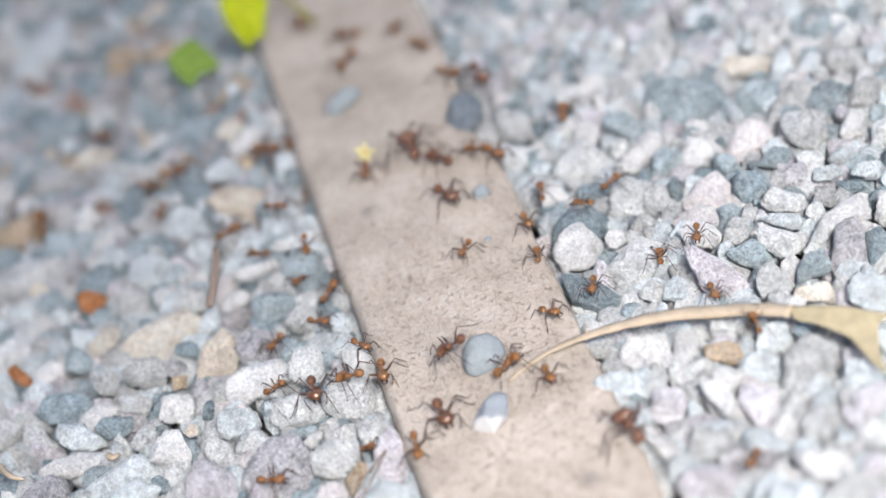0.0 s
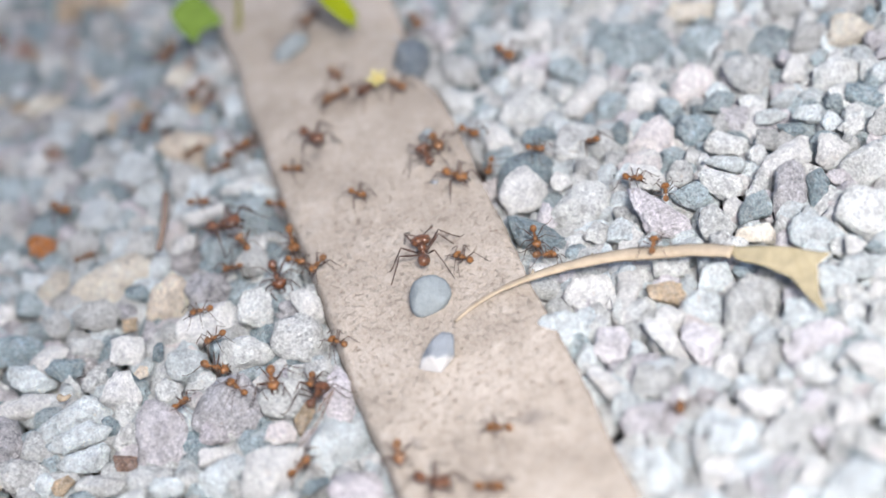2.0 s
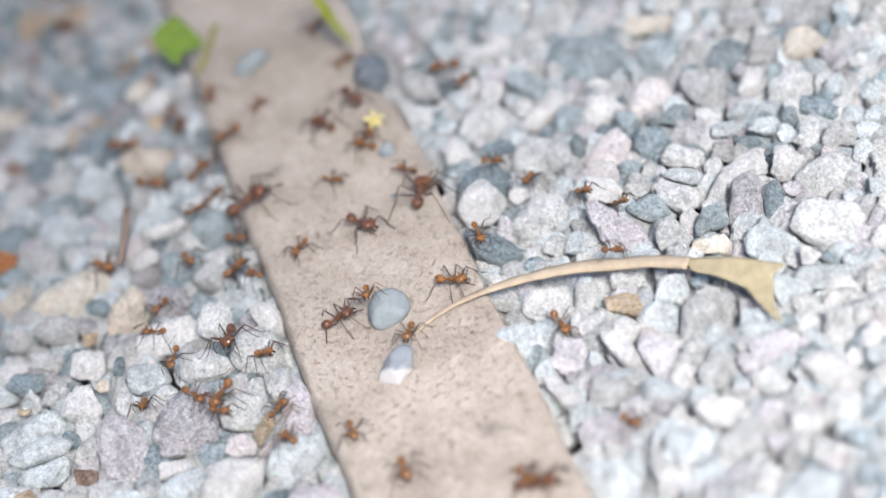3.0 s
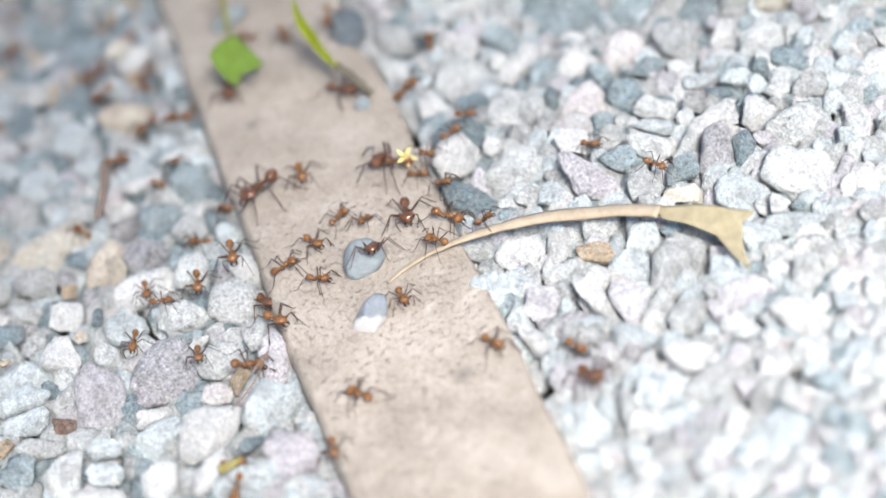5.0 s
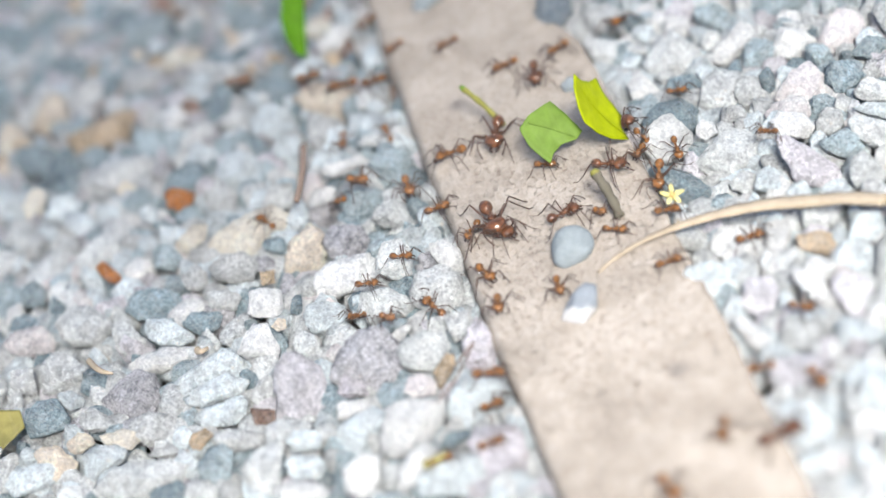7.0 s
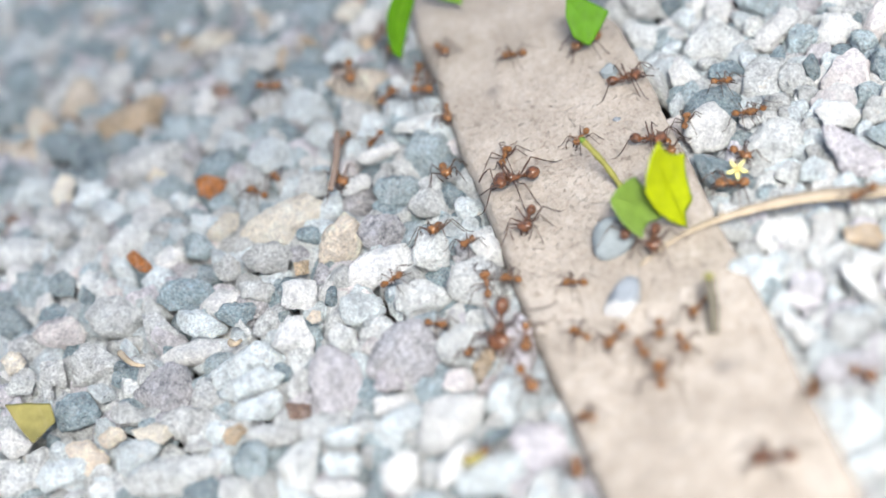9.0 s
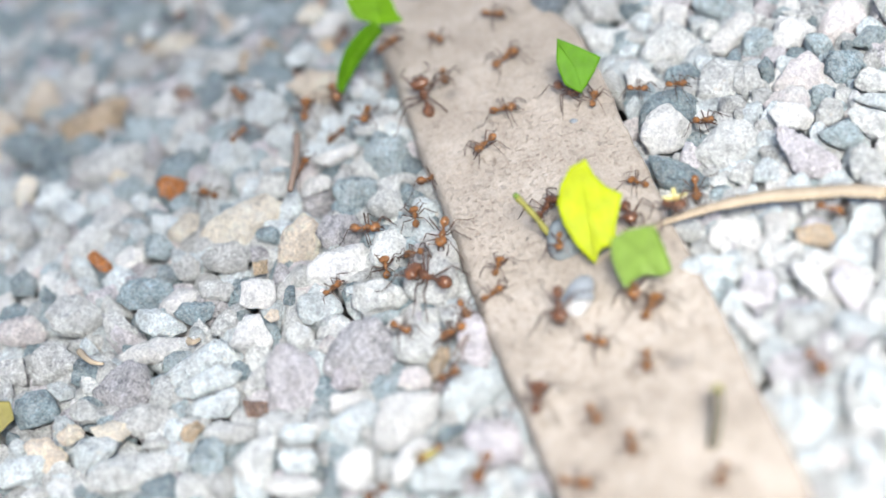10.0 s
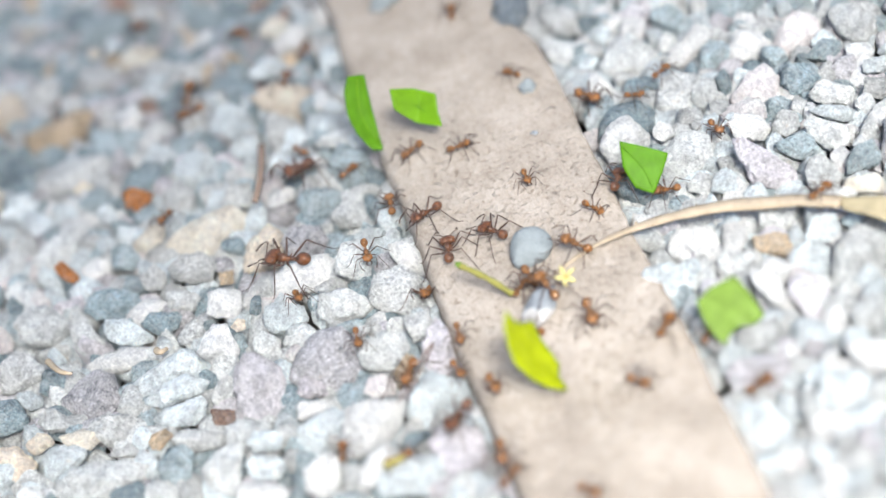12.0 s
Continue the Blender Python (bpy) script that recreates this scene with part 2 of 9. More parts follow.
# -- an unseen board added behind the camera only to shade the far gravel --
bm = bmesh.new()
bmesh.ops.create_cube(bm, size=1)
for v in bm.verts:
    v.co = Vector((v.co.x * 2.4, v.co.y * 0.05, v.co.z * 0.56))
bmesh.ops.bevel(bm, geom=bm.edges[:], offset=0.006, segments=2, affect="EDGES")
eave = part("eave", bm, WOOD, smooth=False)
eave.matrix_world = pose(0, -1.10, 1.54, 0, 0, 22)
tagged(eave, "unseen board added to shade the far gravel", "eave", kind="structure")

# -- the board --
bm = bmesh.new()
BOARD_HALF, BOARD_THICK = 23.0 * MM, 16 * MM
ring_count = 260
rows_of_verts = []
for i in range(ring_count):
    y = -0.20 + 0.75 * i / (ring_count - 1)
    jl = 1.2 * MM * min(1.0, max(0.0, (0.02 - y) / 0.06)) + 0.9 * MM * noise.noise((0.3, y * 45, 1)) + 0.35 * MM * noise.noise((0.3, y * 260, 4))
    jr = -5.5 * MM * math.exp(-((y - 0.120) / 0.010) ** 2) + 1.0 * MM * noise.noise((7.3, y * 40, 2)) + 0.4 * MM * noise.noise((7.3, y * 240, 9))
    prof = []
    e = 0.9 * MM
    cols = 27
    foot = 1.5 * MM + 0.6 * MM * noise.noise((2.2, y * 60, 6))
    prof.append((-BOARD_HALF + jl - foot, -BOARD_THICK))
    prof.append((-BOARD_HALF + jl - foot, -BOARD_THICK * 0.4))
    prof.append((-BOARD_HALF + jl - foot * 0.8, -3.4 * MM))
    prof.append((-BOARD_HALF + jl, -e * 1.0))
    for k in range(cols):
        u = k / (cols - 1)
        x = -BOARD_HALF + jl + e * 0.6 + (2 * BOARD_HALF - 1.2 * e + jr - jl) * u
        edge = min(u, 1 - u)
        drop = -0.5 * MM * max(0, 1 - edge / 0.05) ** 2
        z = drop + 0.35 * MM * noise.noise((x * 60, y * 25, 3)) + 0.12 * MM * noise.noise((x * 300, y * 110, 5))
        prof.append((x, z - 0.2 * MM))
    prof.append((BOARD_HALF + jr, -e * 1.3))
    prof.append((BOARD_HALF + jr, -BOARD_THICK * 0.5))
    prof.append((BOARD_HALF + jr, -BOARD_THICK))
    rows_of_verts.append([bm.verts.new((x, y, z)) for x, z in prof])
for a, b in zip(rows_of_verts, rows_of_verts[1:]):
    for k in range(len(a)):
        k2 = (k + 1) % len(a)
        bm.faces.new((a[k], a[k2], b[k2], b[k]))
bm.faces.new(rows_of_verts[0][::-1])
bm.faces.new(rows_of_verts[-1])
bmesh.ops.recalc_face_normals(bm, faces=bm.faces)
board = part("wooden_board", bm, WOOD)
tagged(board, "weathered grey-brown timber board lying in the gravel", "board")

# -- gravel --
gravel = tagged(new("gravel_bed"), "bed of crushed pale blue-grey stones", "gravel", kind="structure")
STONE_SHAPES = {}
stone_count = 0
PLACED = []


LUMPS = {}


def stone_data(tone, shape, level=4):
    if (tone, shape, level) not in STONE_SHAPES:
        if (shape, level) not in LUMPS:
            bm = rough_stone(100 + shape, facets=9 + shape % 6, crisp=50 + 16 * (shape % 4), level=level)
            LUMPS[shape, level] = bpy.data.meshes.new("stone")
            bm.to_mesh(LUMPS[shape, level])
            bm.free()
        me = LUMPS[shape, level].copy()
        me.polygons.foreach_set("use_smooth", [True] * len(me.polygons))
        me.materials.append(ROCK[tone])
        STONE_SHAPES[tone, shape, level] = me
    return STONE_SHAPES[tone, shape, level]


def stone(tone, x, y, z, rx, ry, rz, a, b, c):
    """One stone of the bed: place in mm, turn in degrees, half sizes in mm."""
    global stone_count
    ob = new("stone", stone_data(tone, stone_count * 7 % 16))
    stone_count += 1
    ob.parent = gravel
    ob.matrix_basis = pose(x * MM, y * MM, z * MM, rx, ry, rz) @ Matrix.Diagonal((a * MM, b * MM, c * MM, 1))
    PLACED.append((x * MM, y * MM, (a + b) * 0.5 * MM))
    return ob


FACE = view(0, 0, 0, 0, -37.5, -21)


def broken_lump(seed, outline, crisp, level, wear=1.0, unit=MM):
    """A lump cut by planes: its broadest cut has the given corners in mm, and its faces slope back from there."""
    rnd = random.Random(seed)
    n = len(outline)
    wide = math.sqrt(abs(sum(outline[i - 1][0] * outline[i][1] - outline[i][0] * outline[i - 1][1] for i in range(n))) / 2 / math.pi)
    planes = []
    for i in range(n):
        (ax, ay), (bx, by) = outline[i - 1], outline[i]
        run = math.hypot(bx - ax, by - ay)
        side = Vector(((ay - by) / run, (bx - ax) / run, 0))
        gap = side.x * ax + side.y * ay
        for lean in (rnd.uniform(0.05, 0.55), -0.4):
            planes.append(((side + Vector((0, 0, lean))).normalized(), max(0.25 * wide, gap) / math.hypot(1, lean)))
    turn = rnd.uniform(0, 6.28)
    for i in range(5):
        steep = rnd.uniform(0.5, 0.95) if i > 1 else rnd.uniform(0.1, 0.4)
        a = turn + i * 2.2 + rnd.uniform(-0.4, 0.4)
        planes.append((Vector((math.cos(a) * math.sin(steep), math.sin(a) * math.sin(steep), math.cos(steep))), wide * rnd.uniform(0.5, 0.88)))
    planes.append((Vector((0, 0, -1)), wide * 0.8))
    bm = bmesh.new()
    bmesh.ops.create_icosphere(bm, subdivisions=level, radius=1)
    off = Vector((rnd.uniform(-50, 50), rnd.uniform(-50, 50), rnd.uniform(-50, 50)))
    rays = np.array([v.co[:] for v in bm.verts])
    facing = np.maximum(0.0, rays @ np.array([p[0][:] for p in planes]).T / np.array([p[1] for p in planes])) * wide
    reach = (facing ** crisp).sum(axis=1) ** (-1 / crisp) * wide
    for v, r in zip(bm.verts, reach):
        p = v.co * (r / wide)
        step = noise.noise(p * 2.3 + 3 * off)
        rough = 0.035 * noise.noise(p * 1.5 + off) + 0.03 * (1 - 2 * abs(noise.noise(p * 2.6 - off))) + 0.026 * (1 - 2 * abs(noise.noise(p * 6.0 + off))) + 0.018 * noise.noise(p * 14 + off) - 0.07 * min(1.0, max(0.0, step) / 0.04)
        v.co *= r * (1 + wear * rough) * unit
    return bm, wide


def cut_stone(tone, x, y, z, outline):
    """One broken stone of the bed: place in mm, and the corners of its broadest cut in mm."""
    seed = int(x * 37 + y * 91)
    bm, wide = broken_lump(seed, outline, (60, 110, 160)[seed % 3], 4 if y < 150 else 3)
    ob = part("stone", bm, ROCK[tone], gravel)
    ob.matrix_basis = Matrix.Translation((x * MM, y * MM, z * MM)) @ FACE
    PLACED.append((x * MM, y * MM, wide * MM))
    return ob


cut_stone("dark", -106.9, 37.5, -5.3, [(-8.5, -1.8), (-5.6, 2.8), (0.6, 7), (5.1, 5.7), (7.4, 0.5), (8.1, -2.8), (-2.7, -6.2), (-5.3, -5.7)])
cut_stone("ice", -87.7, 35.2, -6.7, [(-10.6, -4), (-8.8, -0.4), (2.6, 7.4), (6.4, 5.1), (9, -0.1), (6.4, -4), (-9.1, -5.3)])
cut_stone("ice", -88.2, 25.5, -3.0, [(-8.4, -3.4), (-7.1, -0.5), (3, 4.8), (9.1, 2.5), (6.8, -0.3), (-2.1, -3.4), (-7.1, -5.1)])
cut_stone("ice", -87.3, 18.4, -4.1, [(-9.3, -2.3), (-9, -0.6), (4.6, 4.6), (6.1, 2.7), (6.4, -2.3), (0.8, -2.9)])
cut_stone("slate", -127.7, 38.9, -2.9, [(-4.9, -1.7), (-4.7, 2.2), (-1.7, 4.4), (2.2, 4.8), (5.4, 1.5), (5.8, -1.1), (2.8, -3.4), (-4.3, -4.9)])
cut_stone("ice", -121.1, 41.9, -2.8, [(-3.1, 1.8), (0.2, 2.4), (3.2, 0.5), (2.8, -1.8), (-0.5, -2.5), (-3.1, -0.2)])
cut_stone("pale", -116.3, 31.9, -3.3, [(-4.6, -0.4), (-3.3, 2.4), (-0.1, 3.2), (5, -0.4), (3.7, -2.3), (-0.8, -2.7)])
cut_stone("grey", -103.2, 22.6, -4.3, [(-7.2, 0.2), (-6.4, 2.5), (-1.5, 4), (5, 3.4), (5.8, 0.2), (5.8, -3.6), (-1.6, -4.2)])
cut_stone("cream", -110.7, 22.0, -3.2, [(-5.6, 0.7), (0.1, 2.5), (3.9, 1.7), (4.8, -0.6), (2, -2.5), (-3.1, -1.9)])
cut_stone("peach", -120.4, 25.9, -2.9, [(-3.7, -0.6), (-0.6, 2.6), (2, 2.2), (3.9, 0.1), (0.1, -2.5), (-1.8, -2.5)])
cut_stone("peach", -127.4, 24.7, -5.3, [(-5.3, 2.5), (-4.6, 4), (0.4, 4.4), (5.3, 0.6), (4.3, -3.2), (1.7, -5.2), (-3.4, -2.6)])
cut_stone("tan", -93.5, 13.0, -4.0, [(-3.5, -1.8), (-1.6, 1.3), (1.5, 2.6), (3.4, 1.1), (0.3, -2.4)])
cut_stone("grey", -84.6, 7.2, -3.7, [(-6.2, -0.1), (-5.6, 1.8), (-3.1, 2.7), (4.3, 2), (6.8, 1.1), (6.2, -1.3), (-3.1, -3.2)])
cut_stone("white", -99.3, 45.8, -4.4, [(-11.8, -2.6), (-9.9, -0.9), (-4, 1.4), (2.6, 3.7), (8.4, 3.4), (9.1, 1.7), (5.8, -1.5), (1.2, -3.1)])
cut_stone("white", -75.1, 35.0, -3.0, [(-5.3, -1.3), (-3, 3.9), (-1.5, 5.8), (1.8, 5.5), (3.7, 2.6), (5, -0.9), (3, -4.5), (-0.8, -5.8)])
cut_stone("grey", -76.7, 20.9, -4.5, [(-4, -1.8), (-1.2, 2.6), (1.9, 4.5), (2.8, -0.5), (2.5, -3), (-2.5, -2.8)])
cut_stone("brown", -78.4, 13.8, -5.3, [(-2.9, 2), (2.7, 1.6), (2.7, -1.7), (-2.2, -2.1)])
cut_stone("lilac", -68.8, 15.2, -4.7, [(-6.1, 5.4), (-4.6, 9.4), (-2.1, 9.8), (4.2, 6.7), (7.9, -3.3), (7.9, -6.1), (-4.6, -8.9), (-5.8, -5.8)])
cut_stone("white", -143.6, 37.1, -3.4, [(-3.5, 2.9), (-0.9, 4.1), (4.3, 0.3), (4, -2.3), (-0.9, -3.6), (-3.5, -1.7)])
cut_stone("grey", -138.6, 30.0, -4.2, [(-3.6, 0.4), (1.5, 2.9), (3.4, 1.7), (1.5, -2.2), (-1.7, -2.8)])
cut_stone("ice", -133.1, 21.7, -4.2, [(-6.9, -1.9), (-4.2, 2.5), (4.7, 4), (7, 1.9), (5.7, -1.3), (-4.2, -4.5)])
cut_stone("ice", -116.4, 18.4, -4.0, [(-4.9, 0.5), (-2.1, 3.6), (4.1, 3.9), (6, 2.4), (5.4, -0.1), (-2.2, -5.2), (-4.7, -3.9)])
cut_stone("pale", -108.8, 7.5, -4.4, [(-12.8, -0.5), (-1.7, 4.4), (11.3, 5.1), (11.9, 3.2), (5.7, -4.5), (-10.4, -4.4)])
cut_stone("grey", -102.2, 13.1, -3.9, [(-5.3, -0.6), (-0.9, 1.3), (3.4, 1.3), (4.7, -0.6), (-3.4, -1.3)])
cut_stone("blue", -90.7, 1.7, -3.8, [(-4.9, 0.2), (-3, 2.6), (0.7, 5.1), (3.7, 3.8), (3.1, -2.3), (1.9, -5.7), (-3, -2.9)])
cut_stone("pale", -80.5, -7.4, -2.0, [(-5.8, -2.4), (-5.2, 0.6), (-1, 5.4), (2.6, 7.2), (4.4, 6), (4, -1.2), (3.8, -5.4), (-2.2, -6)])
cut_stone("ice", -70.4, -3.0, -2.0, [(-4.3, 0.1), (-2.5, 2.5), (2.3, 2.5), (4.1, 0.7), (4.1, -1.7), (-2.5, -2.9)])
cut_stone("ice", -71.6, -9.7, -3.5, [(-4.8, 0.5), (-3, 2.9), (1.8, 2.9), (4.8, 1.1), (3.6, -2.5), (-2.4, -3.1)])
cut_stone("white", -74.0, -17.8, -2.3, [(-6.4, -1.3), (-5.8, 1.7), (-0.5, 2.5), (5.4, 1.7), (6.6, -1.5), (-0.5, -2.5)])
cut_stone("grey", -122.9, 54.9, -4.6, [(-5.7, 1.5), (-2.4, 5.5), (2.3, 4.8), (6.9, 0.9), (5.6, -2.5), (2.3, -4.4), (-5, -5.1)])
cut_stone("rose", -129.1, 69.4, -3.0, [(-7, -0.3), (-4.3, 3.1), (2.5, 4.2), (6.5, 0.4), (6.3, -2.3), (1.1, -3.9), (-5.6, -2.6)])
cut_stone("cream", -141.5, 65.1, -2.9, [(-3.2, 0.7), (-1.2, 2.7), (1.5, 2.7), (3.1, 0), (1.5, -2.7), (-1.2, -3.1)])
cut_stone("pale", -140.6, 55.9, -3.0, [(-3.8, -0.5), (0.2, 3.4), (3.5, 0.8), (2.8, -1.9), (-2.5, -2.5)])
cut_stone("grey", -132.6, 56.0, -3.4, [(-3.5, -3.1), (-2.8, 3.5), (2.5, 3.5), (3.8, -3.1)])
cut_stone("dark", -51.9, 17.2, -5.0, [(-10.1, -3.6), (-7.6, 3.3), (-2.5, 7.7), (3.1, 8.5), (6.8, 5.2), (8.5, -0.5), (7.5, -5.5), (3.7, -7.7), (-1.3, -7.3)])
cut_stone("mauve", -57.4, 11.0, -4.4, [(-3.3, -1.3), (-2.1, 3.6), (2.9, 1.2), (4.1, -1.9), (-2.1, -2.6)])
cut_stone("white", -58.1, 3.9, -4.5, [(-3.9, 1.7), (3.5, 2.3), (5.9, 0.4), (-1.5, -2.6), (-3.9, -2.9)])
cut_stone("white", -47.1, -10.4, -2.8, [(-6.6, 0.1), (-4.2, 4.9), (-0, 6.3), (7.5, 5.5), (7.7, 1.3), (5.3, -2.3), (1.8, -5.3), (-4.2, -7.7), (-6.6, -5.9)])
cut_stone("ice", -58.5, -4.6, -4.7, [(-7.5, -1.8), (-3.9, 2.5), (2.1, 6.5), (5.8, 5.5), (5.2, -1.8), (2.1, -5.4), (-5.1, -4.8)])
cut_stone("white", -60.2, -19.5, -2.6, [(-4.2, 1), (-0.7, 4.5), (3.4, 4.5), (4, -1.4), (0.5, -4.9), (-3.6, -3.7)])
cut_stone("rose", -42.4, 1.2, -3.2, [(-4, -1.4), (-2.8, 2.3), (0.9, 2.9), (3.9, 0.8), (3.5, -2), (-1.6, -2.6)])
cut_stone("tan", -36.2, 3.6, -3.0, [(-2.8, -1), (-0, 3.3), (2.8, 4.3), (2.4, 0.9), (-1.2, -5.2)])
cut_stone("pale", -39.3, 12.1, -3.2, [(-6.6, -0.6), (-4.2, 3.1), (0.2, 5), (5.1, 4.4), (6.4, 0.6), (2, -4.9), (-3.5, -4.9)])
cut_stone("ice", -32.8, -8.0, -5.1, [(-6.3, -1.3), (-4.5, 3.5), (-0.9, 7.1), (6.3, 4.7), (7.5, 2.3), (3.9, -3.7), (0.3, -6.1), (-4.5, -7.9)])
cut_stone("mauve", -27.6, 6.9, -4.5, [(-4.1, 1), (-1.7, 8.4), (1.4, 7.2), (3.8, -1.5), (4.2, -7), (-0.5, -6.4), (-3.5, -3.9)])
cut_stone("slate", -39.2, -18.0, -4.0, [(-3.9, -1.8), (-1.6, 1.2), (3.2, 2.3), (3.7, 0.6), (-1.6, -2.4)])
cut_stone("mauve", -31.2, -26.1, -5.3, [(-7.6, 2.6), (-5.3, 5.6), (2.9, 6.7), (5.8, 3.8), (5.8, -5.5), (-0.6, -7.9), (-4.7, -3.2)])
cut_stone("ice", -41.9, -27.8, -5.1, [(-8.5, 0.4), (-1.5, 5.1), (6.7, 5.1), (7.3, -0.8), (5.5, -4.5), (-7.3, -4.5)])
cut_stone("white", -49.1, -23.8, -2.5, [(-4.2, -6), (-3.6, -0.2), (-1.3, 3.3), (2.2, 5.7), (5.7, 3.3), (-2.5, -6.6)])
cut_stone("pale", -54.1, -21.5, -4.3, [(-2.6, 2.5), (2.7, 3), (1.5, -3.4), (-2, -2.8)])
cut_stone("white", -51.2, 50.7, -5.1, [(-8.1, -4.7), (-7.7, 0.5), (-5.1, 3.2), (5.5, 5.8), (7.4, 4.5), (8.1, -1.5), (-2.4, -5.4)])
cut_stone("pale", -39.1, 44.8, -1.6, [(-4.7, 1), (-3.2, 4.5), (1.4, 5.3), (4, 2.9), (4.4, -2.9), (3.3, -4.8), (-1.9, -4.8), (-4.2, -2.2)])
cut_stone("white", -26.7, 39.3, -2.5, [(-5.8, 2.9), (-1.9, 4.8), (2, 2.3), (5.2, -2.9), (4.5, -5.5), (0.7, -3.5), (-3.8, -0.3)])
cut_stone("grey", -31.7, 31.0, -3.8, [(-7, 0.2), (-5, 4.7), (0.7, 6.6), (5.2, 3.4), (7.3, -3), (4.5, -5.5), (-4.4, -4.9), (-6.3, -3)])
cut_stone("pale", -45.6, 32.8, -3.2, [(-6.9, -1.3), (-5, 3.1), (1.4, 4.7), (5.9, 2.5), (8.4, -0.7), (5.2, -2.6), (-6.3, -4.5)])
cut_stone("blue", -44.8, 26.0, -4.0, [(-4.7, -0.2), (1, 1.7), (4.8, 1.7), (1.7, -1.4), (-3.4, -1.7)])
cut_stone("white", -43.2, 20.1, -2.5, [(-2.5, -0.2), (0.1, 1.9), (3.2, 2.3), (0.7, -1.5), (-1.8, -2.7)])
cut_stone("ice", -58.6, 37.8, -4.1, [(-5.1, -1.1), (-4.9, 2.8), (0, 4.1), (4.5, 2.8), (5.8, -0.4), (2.6, -3.6), (-2.6, -4.3)])
cut_stone("pale", -64.4, 28.9, -3.3, [(-3.5, 2), (-1, 3.9), (2.8, 2), (3.5, -1.8), (0.3, -4.4), (-3.3, -0.5)])
cut_stone("grey", -29.9, 16.2, -3.3, [(-4, 2.4), (2.2, 3.6), (3.5, -0.1), (2.2, -3.2), (-1.5, -3.9)])
cut_stone("white", -71.2, 49.2, -2.5, [(-4.4, -1.8), (-3.9, 2.7), (-0.9, 3.8), (3.7, 3.4), (4.4, -1.9), (2.4, -3.8), (-3.5, -3.2)])
cut_stone("peach", -69.1, 39.0, -2.2, [(-2.1, -0.4), (-0.4, 1.6), (1.5, 1.3), (1.5, -0.9), (-0.4, -1.7)])
cut_stone("slate", -64.3, 45.8, -3.8, [(-1.7, -2), (-1, 2.6), (1.3, 2.6), (1.3, -2.7)])
cut_stone("peach", -59.2, 64.1, -5.1, [(-5.3, -3.8), (-4.7, 2.9), (0.7, 8.3), (5.4, 5.6), (5.8, 0.2), (3.4, -3.8), (-0.6, -7.8), (-4.4, -7.8)])
cut_stone("cream", -71.2, 82.0, -5.9, [(-12.3, -5.8), (-10.2, -1), (-3.3, 4.5), (5, 7.3), (10.5, 5.9), (6.3, -5.1)])
cut_stone("dark", -48.9, 62.3, -4.4, [(-6, -0.2), (-3.6, 4.4), (3.1, 4.4), (5.7, 1.1), (5.5, -2.9), (-0.9, -4.9), (-4.3, -3.6)])
cut_stone("grey", -76.2, 67.1, -2.9, [(-6.4, 0.3), (-3.7, 3.3), (1.7, 4.1), (6, 1.7), (5, -3.1), (-1, -4), (-5.1, -2.4)])
cut_stone("tan", -69.3, 59.9, -3.7, [(-2.1, 1.3), (1.8, 2), (1.8, -1.4), (-1.5, -2)])
cut_stone("blue", -92.7, 82.9, -3.5, [(-4.4, 1.7), (-1.7, 3.8), (1.8, 3.1), (4.5, -0.4), (2.5, -3.6), (-2.3, -3.1)])
cut_stone("grey", -86.2, 69.4, -3.2, [(-3.7, 0.1), (-0.3, 4.1), (3, 1.4), (3, -2.6), (-1.7, -3.3)])
cut_stone("pale", -80.8, 57.3, -3.3, [(-4.2, 2), (0.4, 2.6), (4.4, 1.3), (3.1, -2.7), (-3.6, -2)])
cut_stone("slate", -97.8, 67.6, -4.6, [(-8.6, -1.7), (-4.5, 3.7), (2.2, 4.3), (7, 2.3), (7.6, -1.7), (3.6, -3.8), (-4.5, -3.8)])
cut_stone("slate", -87.0, 54.0, -4.8, [(-5.4, -0), (-2.7, 2.6), (4.5, 2.6), (4.5, -0.7), (1.2, -3.3), (-2.8, -2.7)])
cut_stone("ice", -95.8, 52.6, -2.8, [(-7.2, 0.5), (-4.6, 3.6), (0.7, 3.5), (7.3, -0.8), (7, -2.8), (-0.6, -3.4), (-4.6, -1.5)])
cut_stone("grey", -80.4, 43.8, -3.3, [(-4.5, -1.3), (-0.6, 3.2), (2.7, 3.9), (3.3, -1.3), (0.7, -3.3), (-3.2, -2.6)])
cut_stone("pale", -115.4, 67.7, -3.8, [(-8, 1.2), (-5.3, 5.3), (0.1, 6), (6.2, 1.9), (8.2, -3.5), (4.1, -5.5), (-2.6, -4.8), (-6, -2.1)])
cut_stone("grey", -106.0, 59.3, -5.1, [(-4.6, 3.8), (-1.3, 5.1), (4.7, -0.2), (4.1, -4.2), (-0.6, -4.5), (-3.9, -0.2)])
cut_stone("cream", -85.2, 86.2, -3.5, [(-4.8, -1.6), (0, 3.3), (4.9, 4.7), (3.5, -0.2), (-0.6, -3.6), (-4.1, -4.3)])
cut_stone("orange", -107.2, 84.5, -2.8, [(-3.7, 1.3), (-1.6, 3.3), (2.5, -0.1), (3.9, -2.9), (-0.2, -2.2)])
cut_stone("orange", -86.0, 104.6, -3.3, [(-4.2, 1.6), (-1.1, 3), (4.5, 1.6), (3.8, -1.3), (-0.4, -3.4), (-3.3, -2)])
cut_stone("pale", -109.7, 96.2, -4.4, [(-7.2, -2), (-0.2, 5), (5.2, 5), (6.2, -0.6), (-0.2, -4.8), (-6.5, -4.1)])
